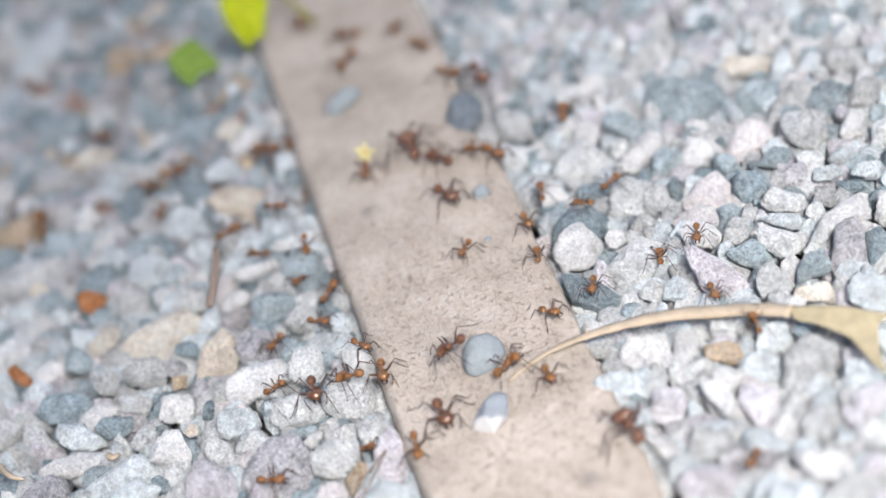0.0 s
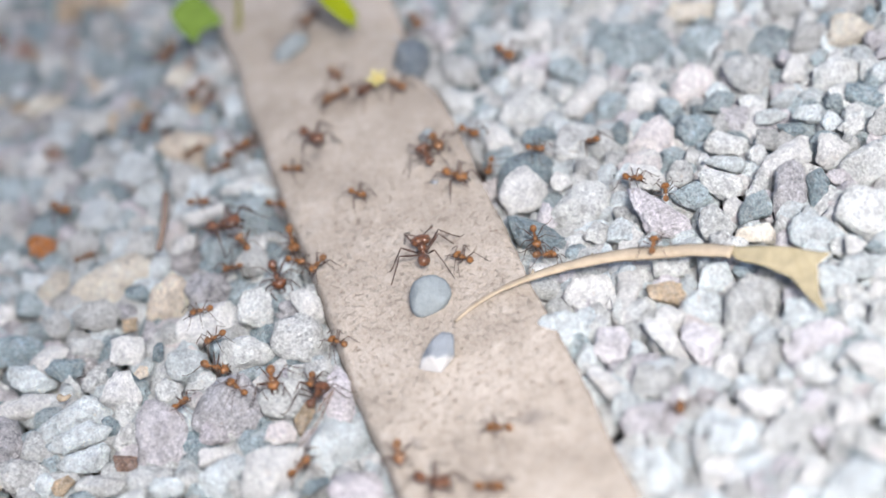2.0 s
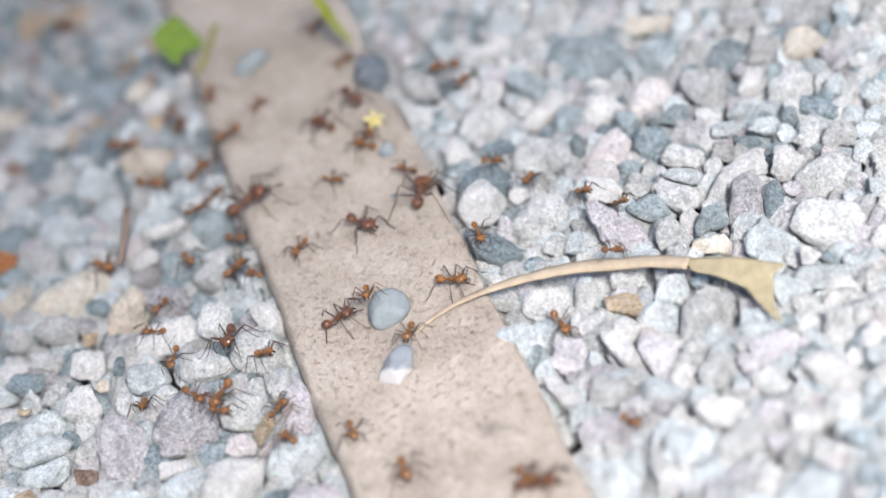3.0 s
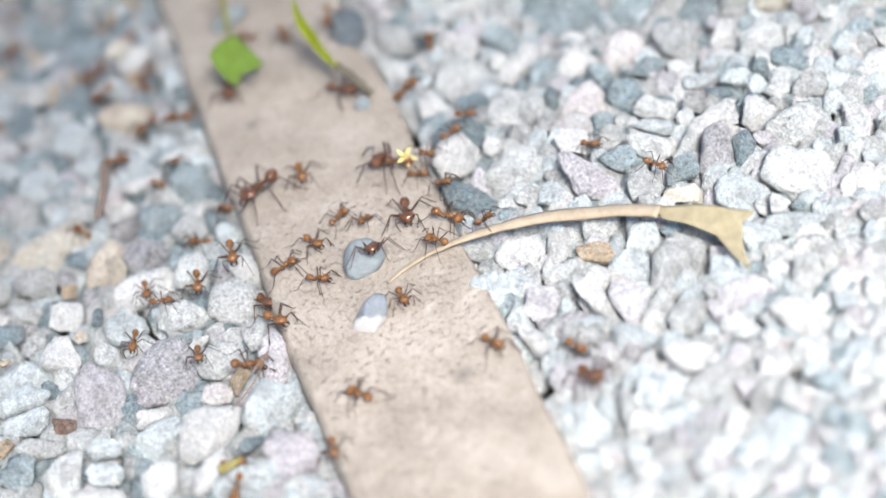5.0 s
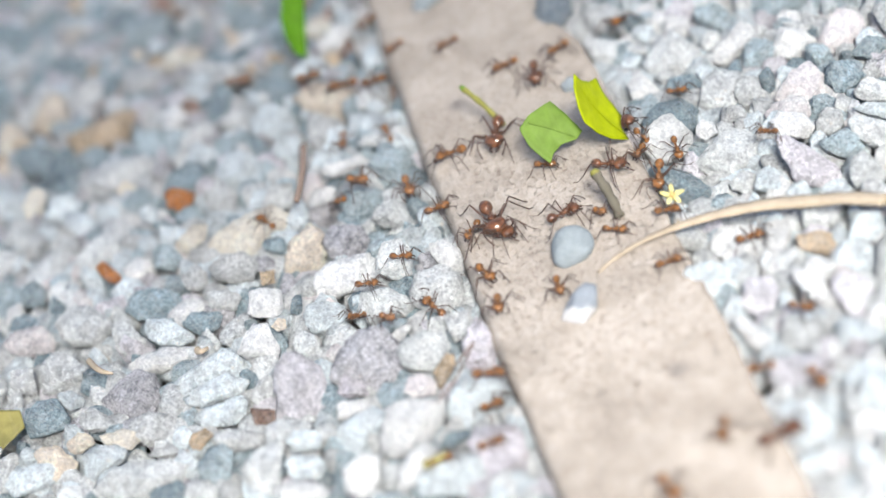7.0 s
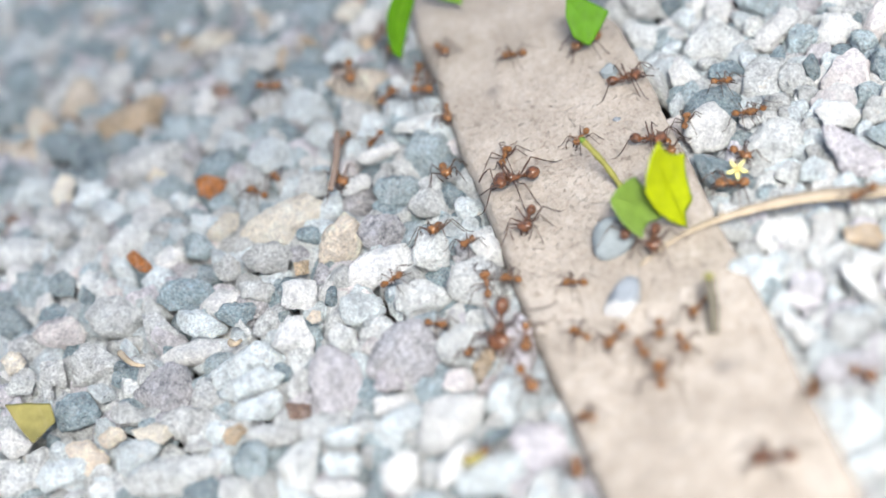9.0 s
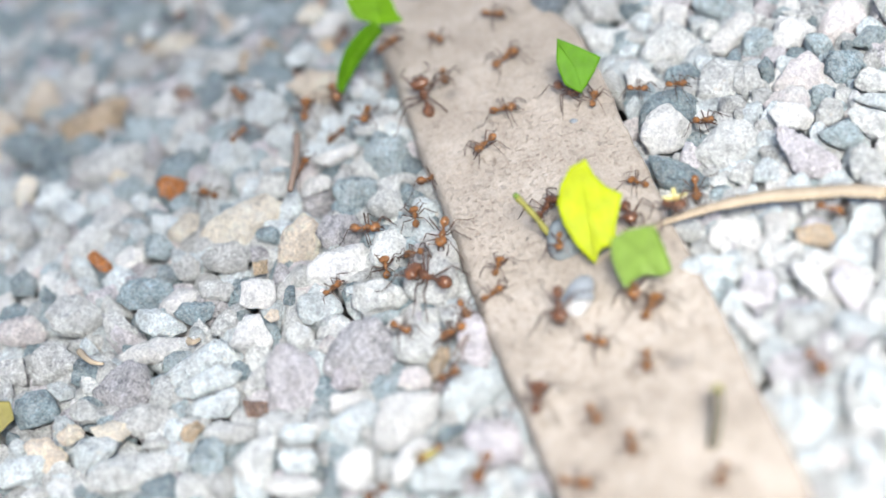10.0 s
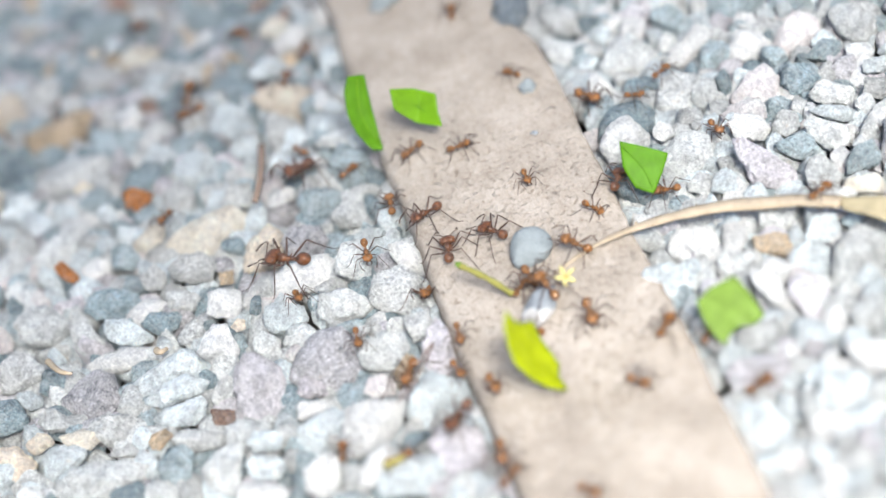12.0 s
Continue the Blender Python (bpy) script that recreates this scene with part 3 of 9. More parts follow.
cut_stone("blue", -127.2, 88.1, -3.2, [(-3.6, 1.2), (-0.1, 3.9), (3.4, 1.1), (2.7, -3), (-2.2, -3)])
cut_stone("grey", -125.4, 107.9, -3.1, [(-2.5, -4.1), (-1.8, 3), (1.8, 4.5), (2.5, -2.7)])
cut_stone("peach", -116.5, 167.5, -4.7, [(-5.9, -2.8), (-1.3, 7.3), (3.3, 6.5), (5.6, -2), (1.8, -5.9), (-4.4, -5.9)])
cut_stone("tan", -103.7, 149.9, -5.7, [(-10.3, -7.1), (-8.8, 0.4), (4.8, 7.2), (10.8, 6.4), (7.8, -1.1), (-2.8, -6.4)])
cut_stone("white", -83.2, 140.3, -3.7, [(-3.3, 2.6), (0.4, 5.6), (4.1, 1.9), (0.4, -6.3), (-2.6, -4.1)])
cut_stone("pale", -65.7, 152.0, -4.2, [(-6.4, -3.4), (-2.7, 4.1), (5.6, 4.1), (4.9, -1.9), (-1.2, -4.6)])
cut_stone("grey", -99.6, 128.5, -6.1, [(-13.1, -1.1), (-5.7, 4.1), (10.5, 6.3), (11.9, -1.1), (0.2, -5.5), (-10.1, -5.5)])
cut_stone("slate", -122.1, 147.8, -4.5, [(-6.5, -0.3), (-4.2, 4.3), (4.8, 4.3), (6.3, -3.3), (-3.5, -4.8)])
cut_stone("cream", -123.9, 127.1, -3.6, [(-3.5, -0.7), (-0.6, 5.1), (3.1, 4.4), (2.3, -3.7), (-2.1, -5.1)])
cut_stone("ice", -116.6, 120.8, -3.9, [(-5.8, -2.6), (-2.9, 3.2), (2.2, 4), (5.9, 1), (1.5, -4)])
cut_stone("ice", -57.8, 123.9, -4.6, [(-6.6, 1.3), (-2.3, 5.7), (5, 2.8), (7.2, -2.3), (0.6, -5.2), (-5.2, -3)])
cut_stone("ice", -55.8, 108.6, -3.5, [(-4.5, -0.7), (-1.7, 3.6), (3.3, 2.8), (4, -2.2), (-1.7, -3.6)])
cut_stone("peach", -42.5, 125.6, -4.8, [(-9.7, -0.5), (-3.2, 4.6), (5.6, 3.2), (10, 0.2), (4.1, -4.1), (-6.1, -3.4)])
cut_stone("white", -44.1, 91.5, -3.4, [(-6.9, -0.6), (5.6, 3.6), (6.3, 0.8), (-1.3, -2.7), (-5.5, -2.7)])
cut_stone("blue", -32.6, 84.9, -4.9, [(-6.8, -0.7), (-2.6, 6.9), (4.3, 4.1), (7, 0.7), (4.3, -4.9), (-2.6, -6.2)])
cut_stone("white", -50.7, 82.0, -3.2, [(-5.7, -2.1), (0.5, 2.7), (5.3, 3.4), (3.2, -0.8), (-4.3, -3.5)])
cut_stone("pale", -61.3, 89.1, -3.6, [(-4.6, -1.9), (-2.5, 3.6), (3.1, 3.6), (4.4, -1.9), (-1.1, -4)])
cut_stone("ice", -69.1, 108.1, -5.1, [(-7.1, -0.2), (-4.2, 7), (1.5, 5.5), (7.2, 1.3), (4.3, -5.9), (0.1, -7.3)])
cut_stone("pale", -32.8, 97.8, -3.9, [(-10.2, -1.5), (-2.5, 1.3), (7.3, 4.1), (5.9, -1.5), (-6.7, -2.9)])
cut_stone("white", -35.6, 149.6, -3.7, [(-5.3, -1.4), (0.7, 4.6), (5.3, 3.1), (2.2, -2.9), (-3.8, -4.4)])
cut_stone("cream", -38.9, 157.8, -3.5, [(-5.3, -1.5), (-0.8, 3.8), (5.3, 1.5), (0.8, -3.8)])
cut_stone("ice", -44.8, 140.5, -3.4, [(-4.8, -1.2), (0.4, 4), (4.8, 1.8), (1.9, -2.7), (-3.3, -3.4)])
cut_stone("grey", -75.6, 98.5, -3.7, [(-4.6, 0.8), (-0.4, 5), (4.5, 0.8), (3.8, -3.4), (-3.2, -3.4)])
cut_stone("pale", -36.2, 65.5, -3.9, [(-5.3, -0.3), (-1.3, 4.4), (4.1, 3.1), (4.8, -2.3), (-2.6, -4.3)])
cut_stone("white", 31.0, 50.4, -2.3, [(-6.4, -1), (-4.1, 5.1), (0.7, 6.7), (7.7, -0.4), (4.7, -3.8), (-0.1, -5.8), (-4.1, -5.4)])
cut_stone("slate", 33.5, 60.3, -5.4, [(-7.2, -0.8), (-4.4, 5.4), (2.5, 6.8), (7.4, 3.3), (8, -2.3), (-5.9, -7.7)])
cut_stone("slate", 29.5, 34.0, -4.8, [(-8.5, 5.7), (-3.8, 5.7), (0.2, 4.3), (7.5, -0.4), (8.1, -5.1), (0.1, -5), (-5.2, -1.7)])
cut_stone("white", 40.0, 49.5, -2.7, [(-2.5, 0.5), (-1.1, 2.6), (1.6, 1.9), (2.9, -0.9), (0.2, -2.5), (-2.1, -1.5)])
cut_stone("pale", 42.2, 38.7, -4.1, [(-8.8, -2.1), (-2, 5.9), (2, 7.2), (7.3, 3.8), (8, -0.2), (-0.8, -7.5), (-6.1, -4.8)])
cut_stone("pale", 47.4, 63.1, -4.8, [(-5.3, -3.6), (-4.6, 4.1), (-0.4, 6.8), (5.2, 5.4), (4.4, -3.7), (0.2, -7.8)])
cut_stone("pale", 53.5, 58.7, -3.6, [(-3.6, 3.9), (2.6, 3.8), (3.7, -3.1), (0.5, -4.4), (-2.9, -3)])
cut_stone("rose", 65.2, 53.8, -4.7, [(-7.9, -3.8), (-2.4, 4.4), (1.8, 7.1), (5.2, 3.7), (5.8, -2.5), (1.7, -5.3), (-5.2, -4.5)])
cut_stone("rose", 59.2, 45.0, -2.6, [(-6.7, -0.7), (-4, 2), (3.5, 4), (5.5, -0.1), (4.8, -2.8), (-4.7, -2.7)])
cut_stone("white", 58.0, 38.8, -2.5, [(-5.6, 0.9), (-2.9, 3.6), (2.5, 2.9), (5.8, -0.5), (3.8, -3.2), (-2.9, -3.1)])
cut_stone("mauve", 56.2, 23.6, -2.2, [(-7.9, 6.2), (-4.6, 6.9), (7.8, -1.1), (8.4, -3.7), (1.8, -5.7), (-2.7, -4.3)])
cut_stone("ice", 47.6, 23.7, -3.6, [(-4.3, -2.2), (-3.6, 2.4), (-1, 4.4), (4.3, 0.4), (4.9, -2.2), (1.6, -3.3)])
cut_stone("pale", 41.7, 26.5, -3.0, [(-3.7, -0.7), (-0.4, 3.2), (2.9, 1.9), (2.2, -2.8), (-2.4, -2.1)])
cut_stone("slate", 75.4, 51.5, -4.0, [(-5, -1.4), (-4, 3.4), (3.3, 4.1), (6, 1.3), (2.6, -2.8), (-1.6, -5.5)])
cut_stone("pale", 66.2, 36.2, -3.3, [(-3.4, -0.1), (-1.3, 3.3), (2.7, 3.2), (3.3, -1.5), (-0, -3.4), (-3.1, -2.7)])
cut_stone("blue", 65.9, 27.1, -3.6, [(-6.9, -0.1), (0.4, 3.8), (3.7, 1.8), (5.7, -1.5), (0.4, -3.5)])
cut_stone("white", 31.6, 76.0, -3.6, [(-4.2, 1.4), (-1.3, 4.9), (5, -0.4), (2.2, -3.6), (-2.1, -3.6)])
cut_stone("white", 89.7, 25.9, -2.1, [(-9.3, -4.6), (-4.5, 0.7), (1.5, 4.6), (7.4, 7.9), (6.7, 3.2), (5.4, -1.4), (-3.2, -5.3), (-7.2, -5.9)])
cut_stone("white", 99.3, 22.7, -2.5, [(-3.8, -2.8), (-3, 3.8), (-0.1, 4.7), (5.2, 1.1), (1.8, -3.5), (-1.5, -4.8)])
cut_stone("dark", 85.7, 15.5, -3.3, [(-4.2, -3.8), (-2.9, 5.3), (1.1, 8.5), (3.6, 5.3), (4.2, -2.6), (-1.7, -9)])
cut_stone("slate", 91.8, 12.8, -3.6, [(-3, 3.4), (0.9, 5.6), (2.8, 2.1), (2.1, -5.1), (-1.8, -5)])
cut_stone("pale", 105.4, 14.6, -3.6, [(-7.8, -2.5), (-6.4, 1.4), (1.4, 5.5), (5.3, 5.2), (7.7, 1.9), (5.9, -1.3), (-0.6, -5.8), (-5.2, -4.5)])
cut_stone("pale", 99.7, -1.4, -4.7, [(-10.2, 0.1), (-7.6, 5.9), (-3.8, 6.7), (6.2, 5.1), (10.2, -1.3), (6.1, -6.4), (-1.3, -6.9), (-6.4, -3.7)])
cut_stone("pale", 73.2, 26.4, -2.7, [(-6.4, 2.9), (-2.4, 4.1), (6.8, 0.1), (4.8, -3.2), (0.2, -4.1), (-5.1, -0.5)])
cut_stone("pale", 79.7, 40.7, -3.8, [(-6.4, 0.5), (-2.3, 3.5), (4.4, 1.8), (7.1, -0.9), (3, -2.9), (-5.1, -2.2)])
cut_stone("ice", 77.4, 33.2, -3.4, [(-8.1, 0.9), (-2.7, 2.2), (4.6, 1.5), (5.3, -3.2), (-2.7, -1.1)])
cut_stone("blue", 77.0, 14.8, -3.6, [(-4.3, -1.4), (-2.3, 2.5), (2.2, 4.4), (4.2, 1.1), (3.5, -2.1), (-3.7, -4)])
cut_stone("pale", 66.9, 14.8, -3.8, [(-4.1, -0.1), (-3.5, 3.8), (-0.2, 5), (5, -0.2), (3, -4.1), (-2.2, -4.1)])
cut_stone("cream", 73.8, 5.4, -3.4, [(-5.9, -1.6), (-4.6, 1.6), (2.5, 2.8), (5, 0.2), (5, -2.3)])
cut_stone("ice", 85.4, -0.8, -4.6, [(-7, 1.1), (-5, 4.9), (2, 4.2), (7.1, 0.3), (7, -2.8), (-0.6, -5.3), (-5.7, -1.5)])
cut_stone("grey", 88.7, 36.0, -3.1, [(-3.5, -1.6), (-2.8, 2.5), (1.9, 2.4), (3.9, -0.3), (1.2, -2.9)])
cut_stone("slate", 95.1, 37.4, -4.0, [(-4.2, 1.5), (2.5, 1.5), (3.9, -0.6), (-0.9, -2.3)])
cut_stone("ice", 92.3, 43.9, -3.0, [(-3.9, -2.3), (-3.4, 1.1), (1.6, 2.4), (5, 0.4), (0.9, -1.9)])
cut_stone("ice", 101.5, 38.9, -3.3, [(-5.5, -0.7), (-4.1, 2), (1.3, 2.6), (5.3, -0.1), (4, -2.4), (-1.4, -2.1)])
cut_stone("dark", 85.4, 49.1, -4.7, [(-4.9, -1.2), (-1.4, 2.9), (2.7, 4.3), (3.4, -1.9), (0.6, -4)])
cut_stone("pale", 107.7, 29.7, -3.0, [(-3.9, -1.2), (-1.2, 2.1), (2.8, 3.4), (2.7, -1.2), (-0.6, -3.2)])
cut_stone("grey", 114.3, 26.1, -3.7, [(-4.8, -1.1), (-2.1, 3.5), (3.2, 4.2), (4.2, -3.2), (-3.5, -3.5)])
cut_stone("blue", 72.7, 93.2, -4.2, [(-11.7, -0.1), (-10.2, 5), (-3.7, 7.1), (9.4, 5.5), (12.2, -0.3), (7.8, -6.1), (-2.3, -7.4), (-9.6, -4.5)])
cut_stone("cream", 92.3, 98.0, -4.4, [(-10.1, -1.3), (-5.7, 3), (4.5, 3), (11.1, -1.5), (3, -2.9), (-8.7, -2.1)])
cut_stone("pale", 98.4, 79.3, -3.2, [(-4.6, -2), (-1.7, 3), (4, 2.2), (3.2, -2), (-1.8, -2.7)])
cut_stone("white", 69.1, 71.0, -4.2, [(-6, -2.1), (-3.1, 4.2), (2.5, 4.2), (6, 0.6), (3.8, -3.6), (-1.8, -4.2)])
cut_stone("rose", 80.7, 68.6, -4.8, [(-6.4, -5.3), (-4.9, 1.1), (-0.7, 6.7), (5.6, 4.5), (6.3, 0.3), (0.6, -6)])
cut_stone("white", 56.3, 78.3, -2.9, [(-5.8, -4.4), (-5.1, -0.8), (2.1, 6.2), (5.6, 4.1), (4.9, 0.5), (-1.5, -5.8)])
cut_stone("pale", 42.3, 84.5, -5.3, [(-8, -2), (-5.8, 4.4), (-0.8, 7.2), (5.6, 2.9), (9.2, -2.1), (2.7, -5.7), (-3, -5.6)])
cut_stone("blue", 84.0, 56.8, -3.3, [(-5.5, -1.6), (-0.6, 3.2), (3.6, 2.5), (4.2, -1), (0.1, -3)])
cut_stone("pale", 95.0, 62.4, -5.2, [(-8.4, 5), (-4.2, 7), (3.4, 3.5), (9, -2.9), (6.2, -6.3), (-0.8, -5.6), (-6.4, -0.6)])
cut_stone("pale", 111.9, 51.3, -4.7, [(-5.8, -3), (-5.1, 2.5), (0.5, 5.9), (6, 3.8), (5.9, -0.3), (1.8, -5.1), (-3.7, -5.7)])
cut_stone("white", 104.4, 58.4, -3.3, [(-3.6, -2.2), (-0.8, 4), (2.7, 4), (2.6, -2.2), (-0.9, -4.3)])
cut_stone("cream", 121.9, 66.3, -4.4, [(-5.8, -3.1), (-4.3, 3.9), (-0.1, 5.3), (6.9, 1), (4, -3.9), (-3, -4.5)])
cut_stone("lilac", 31.2, 130.8, -3.6, [(-5.6, 1.8), (-0.3, 3.3), (5, 1.7), (3.5, -2.8), (-1.9, -3.5)])
cut_stone("flint", 20.4, 117.5, 0.6, [(-5.3, -1.6), (-3.7, 4.3), (-0, 6), (4.4, 4.2), (5.1, -1.7), (1.4, -5.8), (-3.1, -5.4)])
cut_stone("pale", 28.8, 96.7, -4.3, [(-7, 3.8), (4.6, 3), (7.5, -0.7), (1.7, -4.3), (-4.1, -3.5)])
cut_stone("white", 54.9, 114.7, -3.6, [(-4.2, -2.6), (-3.4, 2.6), (3.3, 4), (4, -1.2), (0.3, -4.1)])
cut_stone("lilac", 49.4, 100.8, -3.3, [(-4.4, -0.7), (-1.5, 3), (4.4, 2.2), (2.9, -2.2), (-3, -2.9)])
cut_stone("pale", 47.3, 114.1, -3.7, [(-4.7, -1), (-1.7, 4.1), (4.2, 2.6), (3.4, -3.3), (-3.3, -3.3)])
cut_stone("grey", 31.7, 110.3, -4.0, [(-6.2, 1.6), (-0.2, 4.5), (5.7, 1.5), (4.2, -3.7), (-3.2, -3.6)])
cut_stone("white", 33.9, 8.8, -4.5, [(-6.7, -1), (-4.1, 4.1), (4.2, 4.7), (6.1, 0.2), (4.2, -4.3), (-2.3, -4.9)])
cut_stone("white", 41.9, 4.4, -3.6, [(-3.1, -4.7), (-2.4, 3.6), (2.7, 4.9), (3.3, 0.4), (0.7, -4.7)])
cut_stone("ice", 23.8, -1.6, -3.6, [(-7.2, -0.8), (-5.2, 4.2), (1.7, 5.4), (7.4, 2.2), (6.1, -2.2), (2.3, -5.3), (-3.4, -5.3)])
cut_stone("lilac", 32.9, -10.9, -4.0, [(-4.7, -2.1), (-3.4, 4.1), (2.2, 4.7), (4.7, 0.3), (2.8, -4.7), (-2.2, -4)])
cut_stone("white", 43.7, -16.7, -2.6, [(-6.2, 3.8), (-4.3, 6.2), (-0, 3.7), (6.1, -3.8), (4.9, -6.2), (-0.1, -3.7)])
cut_stone("lilac", 50.2, -21.2, -4.2, [(-5.4, 4), (-1.7, 5.8), (3.8, 2.7), (5, -2.3), (0.6, -7.2), (-4.2, 0.2)])
cut_stone("white", 27.7, -22.8, -3.6, [(-5.8, 4.1), (-3.4, 5.3), (1.5, 1.6), (5.1, -2.1), (3.3, -5.8), (-1, -2.1)])
cut_stone("pale", 37.1, -26.5, -4.1, [(-5.4, -0.5), (-3.6, 3.8), (3.7, 3.7), (6.1, -0.6), (1.2, -4.2), (-4.2, -3.5)])
cut_stone("pale", 64.1, -15.3, -4.1, [(-6.4, -4.7), (-5.7, 2.8), (-0.1, 8.4), (6.1, 5.2), (6.7, -2.3), (-0.2, -7.2), (-4.5, -7.8)])
cut_stone("ice", 72.2, -24.4, -3.7, [(-4, -2.6), (-3.4, 3.6), (1.6, 4.1), (5.2, -0.2), (1.5, -3.8), (-2.8, -3.8)])
cut_stone("white", 55.9, -46.6, -2.9, [(-8.3, 1.6), (-3.6, 3.7), (3.5, 2.7), (7.6, -0.3), (4.6, -3.8), (-2.5, -3.2)])
cut_stone("pale", 59.8, -33.2, -4.0, [(-5, 0), (-2.5, 4.3), (3.5, 3.6), (5.3, -0), (2.2, -4.2), (-3.8, -3.6)])
cut_stone("white", 80.8, -46.2, -4.3, [(-7.1, 1.5), (-5.3, 4.5), (-0.6, 4.4), (5.1, 1.4), (6.5, -2.2), (5.1, -4.5), (-0.6, -4.5)])
cut_stone("ice", 46.8, -51.2, -4.6, [(-7.1, -1.6), (-5.3, 3.1), (2.9, 4.8), (7.5, 1.8), (5.2, -2.8), (-3.1, -5.1)])
cut_stone("white", 56.0, -70.0, -2.7, [(-3, -1.4), (-0.7, 2), (2.7, 3.1), (2.1, -0.3), (-0.8, -3.1)])
cut_stone("white", 69.7, -58.4, -3.9, [(-3.9, -3.7), (-3.3, 3.2), (2.5, 5.5), (3.7, 0.9), (2.5, -5)])
cut_stone("lilac", 73.3, -32.9, -4.4, [(-7.1, 1.2), (2, 4.8), (8, 1.1), (1.9, -3.7), (-4.1, -4.9)])
cut_stone("pale", 87.4, -34.8, -3.9, [(-3.8, -1.9), (-3.1, 4.1), (2.9, 5.3), (3.8, -3.2), (-2, -5.6)])
cut_stone("lilac", 32.9, -38.3, -5.1, [(-8.5, -0.6), (-6, 4.2), (2.3, 5.3), (8.3, 1.7), (5.9, -4.3), (-2.5, -5.5)])
cut_stone("pale", 53.1, 7.6, -4.0, [(-4.8, 2.6), (-0.9, 4.5), (5.5, 2.5), (4.2, -2.6), (-3.5, -5.1)])
cut_stone("ice", 60.3, -2.9, -3.6, [(-4.1, -2.1), (-2.8, 3), (2.9, 4.2), (4.1, -0.9), (-0.9, -4.7)])

# smaller stones between them
stone("pale", -74.2, 3.9, -5.6, -133, 21, -10, 5.1, 4.5, 3.9)
stone("grey", -45.1, 112, -5.9, -126, 19, -10, 5.3, 5, 3.9)
stone("blue", -51.2, 166.3, -8, -123, 20, -9, 7.4, 7, 6)
stone("cream", -77.3, 172.1, -5.8, -124, 20, -7, 6.4, 3.9, 4)
stone("tan", -61, 218.1, -6.9, -122, 19, -7, 7.1, 5.3, 5.4)
stone("ice", -27.5, 133.3, -8.2, -169, 56, -75, 7.8, 4.7, 5.3)
stone("blue", -89.8, 134.8, -8.6, -126, 21, -7, 8.7, 7.1, 6.2)
stone("blue", -83.6, 194.5, -9.3, -123, 21, -7, 9.4, 7.6, 7)
stone("blue", -42, 76.3, -6.2, -128, 19, -11, 6.6, 4.7, 4.6)
stone("grey", -76.6, 132, -7, -133, 36, -22, 6.4, 5, 5)
stone("pale", -66.6, 132.7, -6.3, -126, 20, -8, 5.7, 5, 4.7)
stone("slate", 20, 130, -7.5, 166, 56, -110, 7.1, 5.4, 5.8)
stone("blue", 56.6, 94.8, -5.7, -126, 14, -18, 5.8, 4.5, 4.8)
stone("pale", 25.5, 77.5, -6.8, -164, 53, -76, 6.7, 2.5, 3.8)
stone("slate", 41.7, 71.1, -4.4, -127, 14, -17, 5.1, 3.2, 3.2)
stone("blue", 89, 85.4, -6.3, -126, 12, -21, 6.1, 5.8, 5)
stone("slate", 115.9, 39.1, -5.2, -130, 21, -34, 6.4, 3.4, 4.1)
stone("white", 90.7, -12.2, -1.7, -131, 9, -23, 2.5, 2.5, 2)
stone("blue", 103.8, 75.1, -5.7, -126, 11, -22, 6.1, 5.1, 4.4)
stone("grey", 112.6, 70.2, -5.3, -125, 10, -23, 5.4, 4.7, 3.9)
stone("blue", 61.8, 72.9, -5, -127, 13, -19, 5, 4, 3.9)
stone("grey", 114.3, 86.1, -6.4, -126, 18, -28, 8.1, 4.8, 5.2)
stone("grey", 127, 78.9, -6, -125, 10, -24, 8, 4.8, 5.1)
stone("tan", 49.1, -1.2, -4.2, -132, 12, -20, 4.6, 2.9, 3.3)
stone("ice", 91.6, -17.2, -4.6, -131, 8, -23, 7, 3, 3.5)
stone("ice", 83.1, -17.3, -5.9, 178, 48, -109, 5.6, 4.9, 4.5)
stone("ice", 29.2, -51.4, -6.9, 173, 45, -107, 6.6, 5.9, 5.5)
stone("ice", 63.8, -74.3, -6.7, -137, 8, -22, 7.8, 5.7, 5.8)
stone("pale", 68.7, -42.6, -5.1, -134, 9, -22, 5.1, 4.2, 3.9)
stone("ice", 46.9, -32, -5.3, -134, 11, -20, 5.4, 4.3, 4.2)
stone("pale", 23, -44.8, -5.4, -135, 12, -18, 5.1, 4.5, 4.1)
stone("ice", -131.6, 133.8, -7.9, -125, 23, -4, 7.6, 6.3, 5.6)
stone("pale", -137.4, 110.7, -7, -127, 23, -4, 6.5, 5.4, 5.1)
stone("blue", -133.8, 93.5, -6.7, -128, 23, -4, 6.3, 5.1, 4.8)
stone("ice", -132.2, 207.8, -8.7, -123, 23, -3, 8, 7.2, 6.4)
stone("blue", -133.7, 177.5, -8.2, -124, 23, -3, 7.7, 6.3, 6.4)
stone("grey", -88.8, 168.7, -7.1, -124, 21, -7, 7.6, 5.2, 5)
stone("blue", -142.4, 84, -6.1, -128, 24, -4, 5.6, 4.7, 4.1)
stone("pale", -143.3, 26.7, -5.6, -132, 24, -5, 5.1, 4, 3.6)
stone("ice", -90.6, 240.8, -10, -123, -29, 24, 19.9, 4.9, 8.5)

